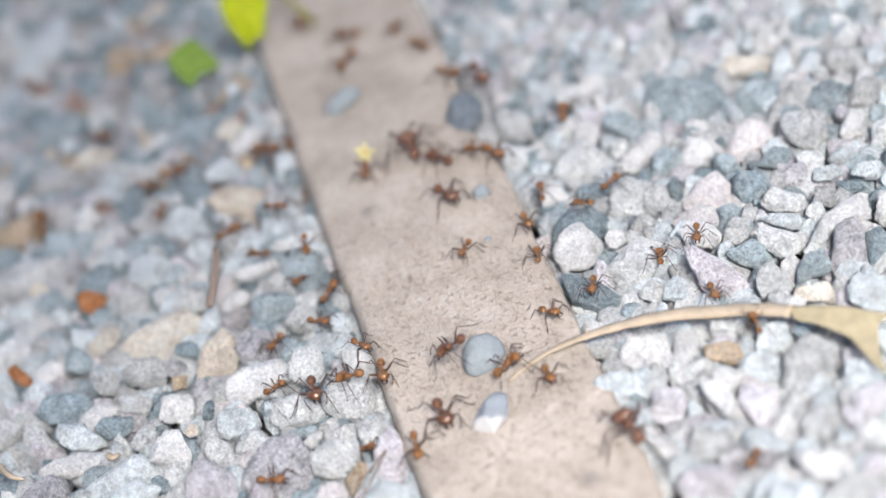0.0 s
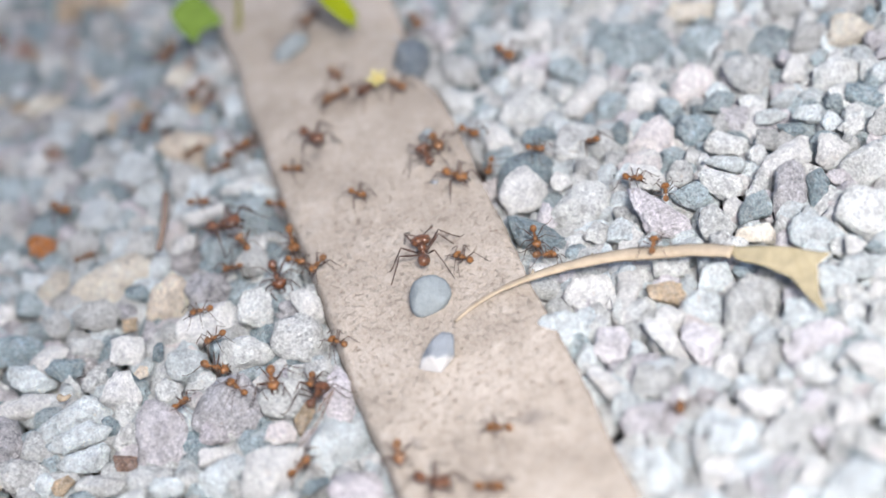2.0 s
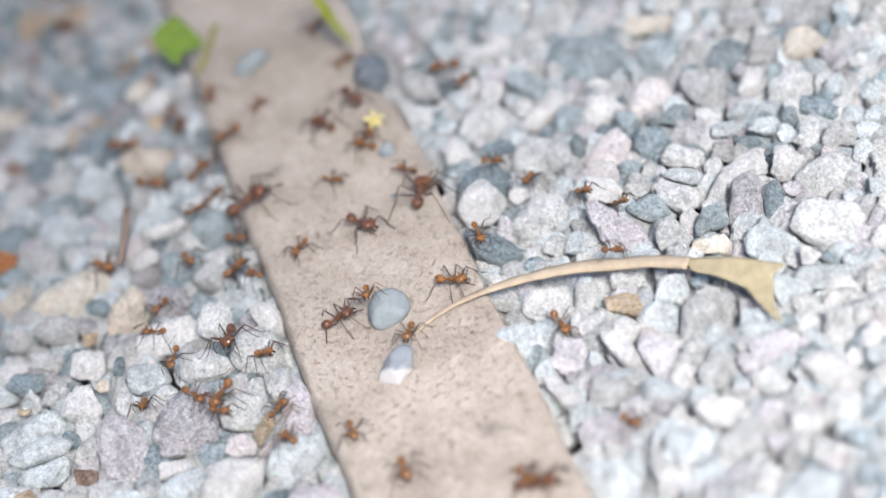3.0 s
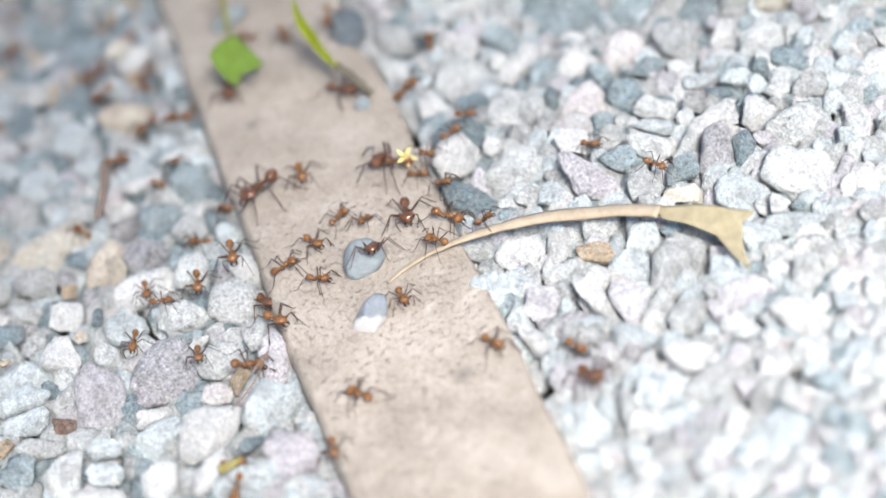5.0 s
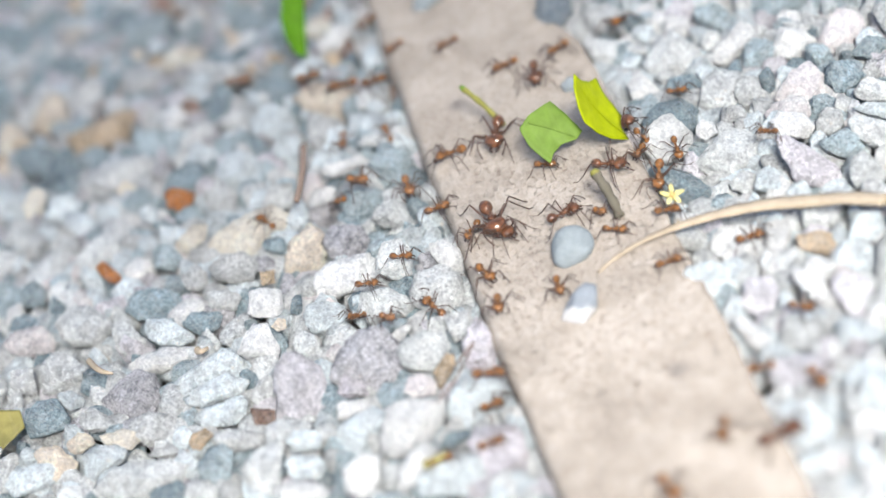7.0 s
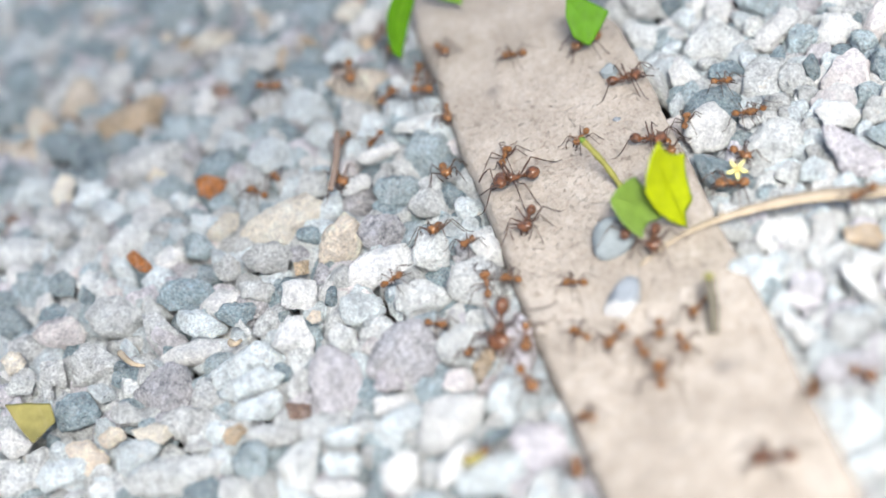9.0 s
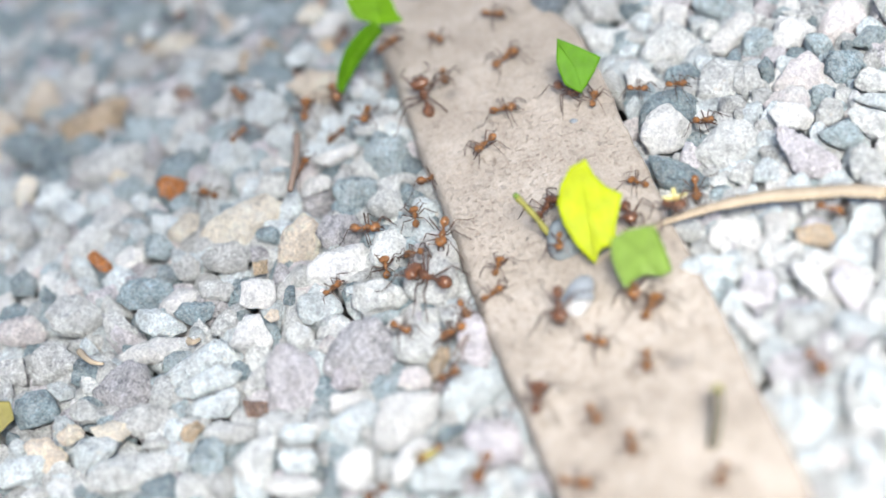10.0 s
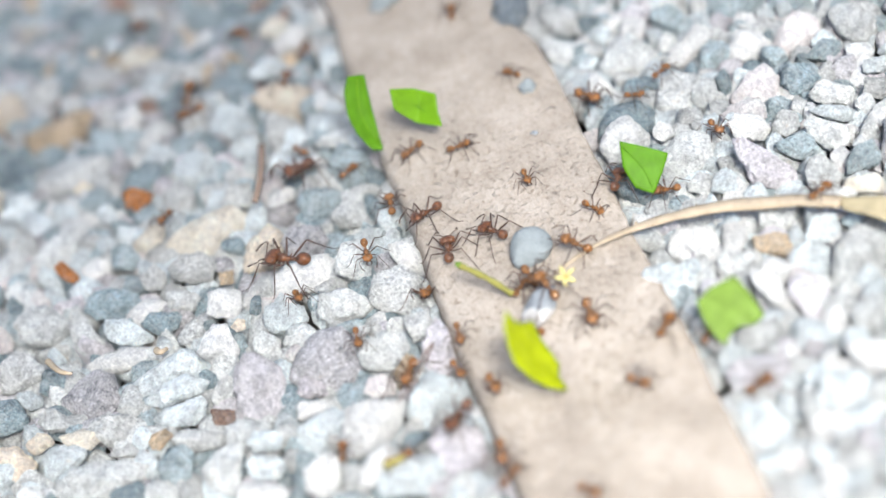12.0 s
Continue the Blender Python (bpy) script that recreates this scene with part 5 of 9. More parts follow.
    return top


major = build_ant("large reddish-brown leafcutter ant with a broad heart-shaped head", SHELL_DARK, LIMB_DARK, True)
minor = build_ant("small orange-brown leafcutter ant with thin dark legs", SHELL_PALE, LIMB_PALE, False)
# body lengths in mm, the largest first
ANT_SIZES = [
    14.6, 13.8, 11, 11, 10.6, 10.6, 10.2, 10.2, 10, 10, 9.8, 9.8, 9.8, 9.8, 9.6, 9.4,
    9.4, 9.3, 8.9, 8.9, 8.8, 8.7, 8.6, 8.5, 8.4, 8.1, 8, 8, 8, 8, 7.8, 7.7,
    7.5, 7.5, 7.5, 7.5, 7.4, 7.4, 7.4, 7.3, 7.3, 7.2, 7.2, 7.2, 7.2, 7.2, 7.1, 7.1,
    7, 7, 7, 7, 6.9, 6.9, 6.7, 6.7, 6.7, 6.7,
]
ants = []
for length in ANT_SIZES:
    kind = major if length > 10.0 else minor
    one = kind if kind not in ants else copy_thing(kind, Matrix())
    one.scale = (length * MM,) * 3
    ants.append(one)

SPEEDS = {}


def trail(i, rows):
    """Rows of seconds, place in mm and heading in degrees, as poses; the body follows the slope."""
    SPEEDS[i] = [(a[0], math.dist(a[1:4], b[1:4]) / max(0.03, b[0] - a[0])) for a, b in zip(rows, rows[1:])] + [(rows[-1][0], 0.0)]
    out = []
    for k, (t, x, y, z, turn) in enumerate(rows):
        a, b = rows[max(0, k - 1)], rows[min(len(rows) - 1, k + 1)]
        run = (b[1] - a[1]) * math.cos(radians(turn)) + (b[2] - a[2]) * math.sin(radians(turn))
        rise = math.degrees(math.atan2(b[3] - a[3], max(4.0, abs(run)))) * (1 if run >= 0 else -1)
        out.append((t, pose(x * MM, y * MM, z * MM, 0, -max(-32, min(32, rise)), turn)))
    return out


def stride(i, leg):
    """A leg's swing in its ant's space: two tripods by turns, wider when the ant is quick."""
    s, k = leg["side"], leg["pair"]
    x, y = HIPS[k]
    phase = 1 if (k + (s > 0)) % 2 else -1
    out = []
    for n in range(0, 73):
        t = n / 6
        speed = [v for q, v in SPEEDS[i] if q <= t + 0.01][-1]
        wide = 17 if speed > 9 else 4
        beat = phase * (1 if n % 2 else -1)
        jitter = 4 * noise.noise((i * 3.1, k + 5 * s, n * 0.7))
        out.append((t, pose(x, s * y, ANT_HIGH - 0.02, 4 * beat * s if wide > 9 else 0, 0, s * (wide * beat + jitter))))
    return out


FACING = Euler((radians(51.4), radians(-8.6), radians(4.0))).to_matrix().to_4x4() @ pose(0, 0, 0, 0, 0, -31)


def held(rows):
    """Rows of seconds, place in mm, lean, turn and, where it bows, tip in degrees, for what is carried upright."""
    return [(t, Matrix.Translation((x * MM, y * MM, z * MM)) @ FACING @ pose(0, 0, 0, 0, 0, lean) @ pose(0, 0, 0, sum(tip), 0, 0) @ pose(0, 0, 0, 0, turn, 0)) for t, x, y, z, lean, turn, *tip in rows]


def motions():
    walk(yellow_leaf, held([(0, -23.1, 190.8, 11, 20, 20), (0.5, -27.2, 180.7, 11, 35, 38), (1, -25.7, 171.1, 11, 50, 55), (1.5, -20.3, 188.1, 11, 45, 58), (2, 8, 144.2, 11, 40, 60), (2.5, 23.7, 137, 11, 38, 70), (3, 16.3, 137.1, 11, 35, 80), (5, 10.4, 103, 11, 35, 80), (5.5, 19.4, 85.7, 11, 32, 81), (6, 19, 78.4, 11, 30, 82, 20), (6.5, 20.8, 63.2, 11, 30, 70, 38), (7, 18, 55, 11, 52, 46, 40), (9, 15.3, 20.8, 11, 32, 35, 38), (9.5, 14, 17.7, 11, 12, 8), (10, 6.4, 15.5, 11, 18, 5), (10.5, 3.5, 9.6, 11, 0, 0), (11, -2.9, 3.1, 11, 2, 2), (11.5, -7.8, -7.7, 11, 5, 5), (12, -9.4, -22.5, 11, 46, 55, 30)]))
    walk(green_leaf, held([(0, -42.3, 183.6, 6, 35, 25), (0.5, -37.7, 177.1, 6, 35, 26), (1, -38.1, 170.8, 6, 35, 27), (1.5, -35.5, 174.6, 6, 35, 28), (2, -28.8, 163.9, 9, 35, 29), (2.5, -29.6, 170.2, 6, 35, 30), (3, -24, 156.5, 9, 35, 31), (5, -10.3, 111.3, 9, 35, 35), (5.5, -9.1, 97.9, 9, 35, 32), (6, -4.5, 78.2, 9, 35, 30), (6.5, 0.5, 71.5, 9, 35, 25), (7, 5.7, 56.4, 9, 35, 20), (9, 6.7, 20.3, 9, 35, 45), (9.5, 7.2, 5.3, 9, 22, 32), (10, 11.9, -1.3, 9, 10, 20), (10.5, 14.6, 1.3, 9, -6, 0), (11, 24.7, -15.7, 9, 20, 30), (11.5, 27.6, -25.1, 9, 22, 25), (12, 32.1, -26.4, 6, 25, 20)]))
    walk(green_stem, held([(0, -9.5, 190.8, 6, 50, 0), (0.5, -11.9, 202, 6, 38, 0), (1, -13.9, 201.5, 6, 27, 0), (1.5, -12.8, 165.7, 6, 15, 0), (2, -16.8, 166.5, 6, 3, 0), (2.5, -14.7, 160.7, 6, -8, 0), (3, -17.6, 150.2, 6, -20, 0), (5, -7.9, 142.2, 6, 10, 0), (5.5, -16.6, 123.9, 6, 30, 0), (6, -18.5, 103.6, 6, 50, 0), (6.5, -13.4, 96.3, 6, 55, 0), (7, -6.2, 79.5, 6, 48, 0), (9, 4.2, 42.6, 6, 40, 0), (9.5, 5.7, 35.4, 6, 38, 0), (10, -5.4, 26.3, 6, 40, 0), (10.5, -7.7, 20, 6, 42, 0), (11, -11.1, 22.5, 6, 62, 0), (11.5, -11.8, 17.5, 6, 62, 0), (12, -12.4, 11.5, 6, 62, 0)]))
    walk(flower, held([(0, -7.4, 111.8, 4.5, 0, 20), (0.5, -9.7, 116.8, 4.5, 8, 18), (1, -3.1, 122.7, 4.5, 15, 15), (1.5, 12, 117.9, 4.5, 22, 12), (2, 9.9, 109.7, 4.5, 30, 10), (2.5, 13, 102.2, 4.5, 22, 8), (3, 15.7, 91.8, 4.5, 13, 7), (5, 19, 49, 4.5, -20, 0), (5.5, 12, 43, 4.5, -12, 0), (6, 8.9, 29.4, 4.5, -5, 0), (6.5, 17.9, 16.5, 4.5, 2, 0), (7, 24.9, 22.2, 4.5, 10, 0), (9, 31.2, 28.6, 1.5, 40, 20), (9.5, 25.2, 21.4, 4.5, 27, 13), (10, 24.6, 17.4, 4.5, 13, 7), (10.5, 19.5, 18.5, 4.5, 0, 0), (11, 8, 20, 4.5, 10, 10), (11.5, 4.5, 13.5, 4.5, 20, 20), (12, 4, 4.2, 4.5, 30, 30)]))
    walk(grey_stem, held([(0, 7.3, 422.9, 3, 35, 0), (5, 15.7, 88.5, 4.8, 50, 0), (5.5, 19.3, 75.8, 4.8, 31, 0), (6, 13.8, 54.2, 4.8, 12, 0), (6.5, 5.7, 40.3, 4.8, 0, 0), (7, 11.8, 30.5, 4.8, 30, 0), (9, 12.3, -14, 4.8, 5, 0), (9.5, 14.6, -26.9, 4.8, 0, 0), (10, 11.7, -51.5, 4.8, -5, 0), (10.5, 5.8, -60.2, 4.8, -4, 0), (11, -6.5, -68.5, 4.8, -2, 0), (11.5, -13.3, -83.7, 4.8, -1, 0), (12, -14.7, -91.6, 4.8, 0, 0)]))
    walk(edge_leaf, held([(0, 8.9, 363.3, 6, 0, 20), (7, 24.1, 132.8, 9, -4, 12), (9, 15, 94.6, 9, -5, 10), (9.5, 13.9, 83.4, 9, -8, 10), (10, 17.6, 72, 9, -4, 5), (10.5, 21.5, 56, 9, 0, 0), (11, 22.3, 43.9, 9, 2, 0), (11.5, 24.5, 36.9, 9, 3, 0), (12, 30.7, 28.6, 6, 5, 0)]))
    walk(wing_leaf, held([(0, -82.3, 350.9, 3, 0, 0), (6, -60.8, 176.7, 8, 9, 18), (6.5, -52, 163.9, 8, 10, 20), (7, -43.6, 145.9, 8, 6, 23), (9, -27.2, 122.2, 11, -10, 35), (9.5, -30.2, 126, 8, -28, 50), (10, -31.5, 113, 8, -30, 50), (10.5, -26.6, 98.7, 11, -14, 5), (11, -30.3, 106.5, 8, 5, 30), (11.5, -28.2, 90.3, 11, 22, 30), (12, -25, 81.7, 11, 18, 25)]))
    walk(curl_leaf, held([(0, -44.7, 403.5, 3, 0, 0), (7, -31.9, 178.6, 6, -8, 16), (9, -15.1, 135.2, 9, -10, 20), (9.5, -19.1, 128.8, 9, 0, 10), (10, -22.6, 127.8, 9, 10, 0), (10.5, -19.4, 120.4, 9, 5, 0), (11, -16.6, 115.4, 9, 0, 0), (11.5, -17.1, 94.3, 9, -2, 0), (12, -12, 79.6, 9, -5, 0)]))
    walk(ants[0], trail(0, [(0, 4.3, 108.6, -0.3, 93), (0.5, -7.4, 108.2, -0.3, 132), (1, -21.9, 101.4, -0.3, 160), (1.5, -39.2, 90.3, -2.3, 161), (1.67, -39.5, 89.1, -4.5, 214), (1.83, -39.7, 85.1, -4.5, 258), (2, -39.5, 76.6, -1.5, 315), (2.5, -33.1, 81.3, -1.7, 358), (3, -22.1, 80.6, -0.3, 375), (3.4, -20.9, 77.4, -0.3, 289), (3.8, -19.5, 73.7, -0.3, 289), (4.2, -18.2, 70, -0.3, 289), (4.6, -16.9, 66.3, -0.3, 289), (4.8, -16.2, 64.5, -0.3, 246), (5, -15.7, 62.6, -0.3, 210), (5.25, -16.4, 60.6, -0.3, 260), (5.5, -17.3, 58.6, -0.3, 325), (6, -7.5, 70, -0.3, 325), (6.5, -5.9, 51, -0.3, 314), (7, -14.5, 41.3, -0.3, 275), (7.4, -17.5, 36.2, -0.3, 240), (7.8, -20.6, 30.7, -0.3, 240), (8.2, -23.2, 22.7, -0.7, 240), (8.6, -25.8, 12.9, 0.9, 240), (9, -28.8, 10.2, -0.9, 241), (9.5, -32.9, 15.2, -1.3, 178), (10, -32.3, 26.1, -1.5, 137), (10.5, -34.3, 33.6, 1.5, 103), (11, -40, 43, 0.3, 107), (11.5, -44.8, 43.9, -1.1, 148), (12, -52.8, 49.1, -0.7, 148)]))
    walk(ants[1], trail(1, [(0, 22.6, -20.8, -0.3, 99), (0.5, 12.9, -3, -0.3, 107), (1, 9, 8.3, -0.3, 100), (1.5, 5.8, 17.2, 1.3, 94), (2, 2.4, 35.8, -0.3, 81), (2.5, 17.3, 46.9, -0.3, 41), (3, 18, 57, -0.3, 64), (3.4, 17.7, 56, -0.3, 64), (3.8, 17.3, 54.7, -0.3, 64), (4.2, 17, 53.6, -0.3, 64), (4.6, 16.7, 52.4, -0.3, 64), (4.8, 16.5, 51.7, -0.3, 100), (5, 16.4, 51.2, -0.3, 145), (5.5, 18.4, 72.4, -0.3, 144), (6, 9.8, 77.9, -0.3, 132), (6.5, -4.8, 74.5, -0.3, 199), (7, -5.3, 72.6, -0.3, 249), (7.4, -7.1, 68.8, -0.3, 245), (7.8, -8.9, 64.9, -0.3, 245), (8.2, -10.6, 61, -0.3, 245), (8.6, -12.3, 57, -0.3, 245), (8.8, -13.2, 55.3, -0.3, 211), (9, -14.1, 53.3, -0.3, 170), (9.25, -18.6, 47.1, -0.3, 110), (9.5, -22.8, 71.4, -24, 62), (10, -18.5, 93.4, -0.3, 87), (10.5, -24.3, 94.9, -3.5, 154), (11, -30.9, 97.1, -1.9, 214), (11.5, -42.3, 77.5, -0.7, 231), (12, -44.5, 85.2, -2.9, 231)]))
    walk(ants[2], trail(2, [(0, 10.1, 100.1, -0.3, 121), (0.5, 8.8, 103.7, -0.3, 145), (1, 10.1, 105.9, -0.3, 139), (1.25, 6.3, 107.5, -0.3, 208), (1.5, 2.6, 109.1, -0.3, 262), (2, -11.6, 99.7, -0.3, 294), (2.5, -12.9, 75.3, -0.3, 326), (3, 1.8, 56.6, -0.3, 303), (3.4, 4.2, 51.8, -0.3, 296), (3.8, 6.6, 47.1, -0.3, 296), (4.2, 9, 42.3, -0.3, 296), (4.6, 11.3, 37.4, -0.3, 296), (5, 13.8, 32.5, -0.3, 260), (5.17, 12.7, 36.1, -0.3, 212), (5.33, 11.5, 39.9, -0.3, 157), (5.5, 10.5, 43.6, -0.3, 91), (6, 13.4, 51.1, -0.3, 70), (6.25, 14.1, 52.9, -0.3, 19), (6.5, 14.7, 54.8, -0.3, -47), (7, 20.7, 57, -0.3, 9), (7.2, 20.2, 56.3, -0.3, -61), (7.4, 19.8, 55.5, -0.3, -123), (7.8, 18.8, 54.4, -0.3, -123), (8.2, 17.9, 53, -0.3, -123), (8.6, 17, 51.6, -0.3, -123), (8.8, 16.6, 51, -0.3, -84), (9, 16.1, 50.2, -0.3, -34), (9.5, 23.9, 23, -0.7, -73), (10, 23.9, 14.7, 2.3, -73), (10.17, 24, 16.9, 1.7, -9), (10.33, 24.7, 25.2, -3.9, 42), (10.5, 24.5, 26.5, -3.7, 90), (10.75, 24.3, 31.2, -1.5, 31), (11, 24, 36.2, 0.5, -40), (11.25, 22.1, 38.9, 0.1, 22), (11.5, 20.1, 41.6, -0.3, 71), (12, 28.6, 50.2, -16, 56)]))
    walk(ants[3], trail(3, [(0, -13.6, 8.1, -0.3, -85), (0.5, -23.2, -18.7, -0.7, -104), (1, -23.1, -16.4, -0.7, -97), (1.5, -22.4, -21.1, -0.3, -97), (2, -15.7, -36.2, -0.3, -47), (2.5, -1.6, -43.3, -0.3, -26), (3, 12.6, -50.3, -0.3, -17), (3.4, 16.9, -49, -0.3, 17), (3.8, 21.1, -49, -0.3, 17), (4.2, 25.9, -49, -3.9, 17), (4.6, 30, -46.5, -2.3, 17), (4.8, 32.3, -42.9, -3.9, -26), (5, 34.3, -42.6, -2.7, -74), (5.5, 34.2, -42.7, -2.7, -83), (6, 34.5, -42.9, -3.3, -82), (6.5, 9.6, -58.9, -0.3, -63), (7, 21.6, -58.3, -0.3, 5), (7.13, 20.9, -58.2, -0.3, -61), (7.27, 20.2, -58.3, -0.3, -121), (7.4, 19.5, -58.3, -0.3, -173), (7.8, 17.4, -58.4, -0.3, -173), (8.2, 15.3, -58.6, -0.3, -173), (8.6, 13.2, -58.8, -0.3, -173), (9, 11.2, -59, -0.3, -203), (9.25, 2, -54.6, -0.3, -250), (9.5, -7.2, -50.2, -0.3, -290), (10, -19.5, -25, -0.3, -288), (10.5, -19.2, -17.9, -0.3, -264), (11, -26.5, 1.2, -3.9, -233), (11.5, -17.4, 17.6, -0.3, -278), (12, -17.6, 30.6, -0.3, -281)]))
    walk(ants[4], trail(4, [(0, 28.6, 132.4, -0.3, -82), (0.5, 29.6, 129.3, -0.9, -61), (1, 41.2, 118.2, -3.3, -42), (1.17, 41.8, 116.2, -3.1, 21), (1.33, 42.4, 113.3, -2.3, 69), (1.5, 42.9, 111, -1.7, 130), (2, 8.5, 110.7, -0.3, 197), (2.17, 9.2, 110.4, -0.3, 240), (2.33, 10, 110.3, -0.3, 288), (2.5, 10.8, 110.3, -0.3, 350), (3, 13.2, 110.2, -0.3, 285), (3.4, 12.9, 106.5, -0.3, 266), (3.8, 12.6, 102.3, -0.3, 266), (4.2, 12.4, 98.5, -0.3, 266), (4.6, 12.1, 94.6, -0.3, 266), (5, 11.8, 90.8, -0.3, 311), (5.5, 18.6, 92, -0.3, 323), (6, 18.8, 80.2, 0.3, 273), (6.5, 20.3, 63, -0.3, 264), (7, 15, 45, -0.3, 326), (7.4, 13.5, 39.2, -0.3, 257), (7.8, 12.2, 33.4, -0.3, 257), (8.2, 10.8, 27.5, -0.3, 257), (8.6, 9.5, 21.9, -0.3, 257), (9, 8.1, 14.6, 1.1, 250), (9.25, 6.2, 10.8, 0.5, 200), (9.5, 4.1, 7.1, -0.3, 136), (9.75, -1.8, 0.4, 3.5, 202), (10, -7.5, -0.8, 2.5, 255), (10.5, -7.9, -9, -0.3, 317), (10.67, -9.7, -8, -0.3, 256), (10.83, -11.6, -6.8, -0.3, 208), (11, -13.5, -5.7, -0.3, 149), (11.5, -22.4, -12.5, -0.3, 178), (12, -28, -21.5, -0.9, 220)]))
    walk(ants[5], trail(5, [(0, 7.2, 85.9, -0.3, 294), (0.5, 18.6, 73.7, -0.3, 232), (0.75, 20.7, 72.7, -0.3, 288), (1, 22.9, 71.9, -0.3, 358), (1.5, 22.3, 70.4, -0.3, 366), (1.75, 17.7, 71.6, -0.3, 409), (2, 13.1, 72.7, -0.3, 453), (2.5, 7.7, 87.8, -0.3, 482), (3, 4, 101.2, -0.3, 476), (3.4, 0.3, 102.9, -0.3, 515), (3.8, -3.4, 105, -0.3, 515), (4.2, -7.1, 106.7, -0.3, 515), (4.6, -10.7, 108.5, -0.3, 515), (4.8, -12.5, 109.4, -0.3, 573), (5, -14.4, 110.3, -0.3, 621), (5.25, -15, 92.7, -0.3, 667), (5.5, -15.6, 75.6, -0.3, 717), (6, -9.6, 81, -0.3, 752), (6.5, 11.6, 92.8, -0.3, 749), (6.75, 10.4, 92.1, -0.3, 687), (7, 9.2, 91.6, -0.3, 620), (7.4, 10.8, 88.4, -0.3, 659), (7.8, 12.2, 82.8, 1.5, 659), (8.2, 14.1, 80.2, 1.1, 659), (8.6, 15.8, 79.1, -0.3, 659), (9, 17.5, 75.7, -0.3, 709), (9.5, 7.3, 76.3, -0.3, 633), (10, 13.7, 75, -0.3, 660), (10.5, 17, 58.9, -0.3, 640), (11, 18.5, 48.7, -0.3, 610), (11.25, 13.7, 42.9, -0.3, 564), (11.5, 9, 37.2, -0.3, 507), (12, -6.1, 31.1, -0.3, 484)]))
    walk(ants[6], trail(6, [(0, -4.7, 21.8, 5.1, 165), (0.5, -13.6, 30.8, -0.3, 194), (1, -28.5, 57, -2.7, 117), (1.25, -30.7, 56.9, -2.9, 201), (1.5, -33.2, 60.4, -5.7, 264), (2, -31.8, 57.1, -4.3, 270), (2.5, -33.3, 61.2, -3.9, 276), (3, -36.7, 31.8, 1.3, 251), (3.4, -34.2, 28.6, 0.9, 316), (3.8, -31.3, 26.2, -2.5, 316), (4.2, -29.2, 26.1, -3.3, 316), (4.6, -27.4, 26.1, -2.3, 316), (5, -25, 27, -5.7, 289), (5.17, -26.7, 27.2, -3.3, 234), (5.33, -28.5, 27.1, -0.9, 181), (5.5, -30.3, 28.3, 0.5, 112), (6, -31.4, 41.1, 0.9, 78), (6.17, -27.5, 38.8, 1.3, 32), (6.33, -23.6, 38.4, 0.1, -22), (6.5, -19.6, 37, -0.3, -85), (7, -14.4, 36.7, -0.3, -45), (7.4, -14.7, 37.1, -0.3, -45), (7.8, -14.9, 37.5, -0.3, -45), (8.2, -15.1, 38.1, -0.3, -45), (8.6, -15.4, 38.5, -0.3, -45), (9, -15.6, 39, -0.3, -119), (9.5, -13.3, 36.9, -0.3, -98), (9.75, -7.9, 35.3, -0.3, -25), (10, -2.5, 33.8, -0.3, 39), (10.25, 4, 45, -0.3, 91), (10.5, 10.6, 56.4, -0.3, 161), (11, -2.4, 65.2, -0.3, 146), (11.5, -1.3, 56.1, -0.3, 146), (12, -18.5, 47.6, -0.3, 194)]))
    walk(ants[7], trail(7, [(0, -38.9, 32.7, -0.5, -92), (0.25, -38.1, 29.8, -0.5, -48), (0.5, -37.5, 28.2, -1.5, -2), (0.67, -39.3, 25.9, -3.7, -66), (0.83, -40.9, 18.3, -1.3, -119), (1, -42.5, 10.4, 1.1, -166), (1.25, -42.5, 9, -1.3, -117), (1.5, -42.3, 4.2, -0.9, -61), (1.75, -37.4, 3.3, -0.7, 2), (2, -32.5, 4.1, -1.7, 52), (2.25, -29.4, 13.4, -1.5, 10), (2.5, -26.4, 27.1, -4.9, -44), (3, -11.8, 24.7, -0.3, -4), (3.4, -8.9, 24.2, -0.3, -10), (3.8, -6.2, 21.7, 1.3, -10), (4.2, -3.2, 18.1, 4.1, -10), (4.6, -0.4, 17.8, 3.9, -10), (4.8, 1, 17.6, 3.9, -58), (5, 2.5, 18.1, 3.3, -102), (5.5, 8.5, 17.9, -0.3, -100), (5.75, 8.8, 24.3, -0.3, -162), (6, 9.1, 30.8, -0.3, -241), (6.25, 4.8, 31.5, -0.3, -172), (6.5, 0.1, 24.1, 5.9, -120), (6.75, 0, 25.3, 5.5, -57), (7, 0.4, 33.5, -0.3, 14), (7.2, 0.2, 24.4, 5.9, -29), (7.4, 0.5, 22.9, 6.1, -75), (7.8, 1.1, 21.1, 5.7, -75), (8.2, 1.8, 19.7, 4.9, -75), (8.6, 2.4, 18.6, 3.9, -75), (8.8, 2.9, 18.2, 3.3, -2), (9, 3.2, 17.5, 2.9, 54), (9.5, 7.4, 30.3, -0.3, 5), (9.75, 10.8, 26.1, -0.3, -44), (10, 14.3, 22, -0.3, -93), (10.25, 10.3, 15.6, 1.1, -139), (10.5, 6.5, 11.2, 0.7, -189), (10.75, 8.7, 17.7, -0.3, -258), (11, 10.9, 22.6, -0.3, -312), (11.5, 19.7, 26.7, -0.3, -281), (12, 24.3, 33, -0.9, -299)]))
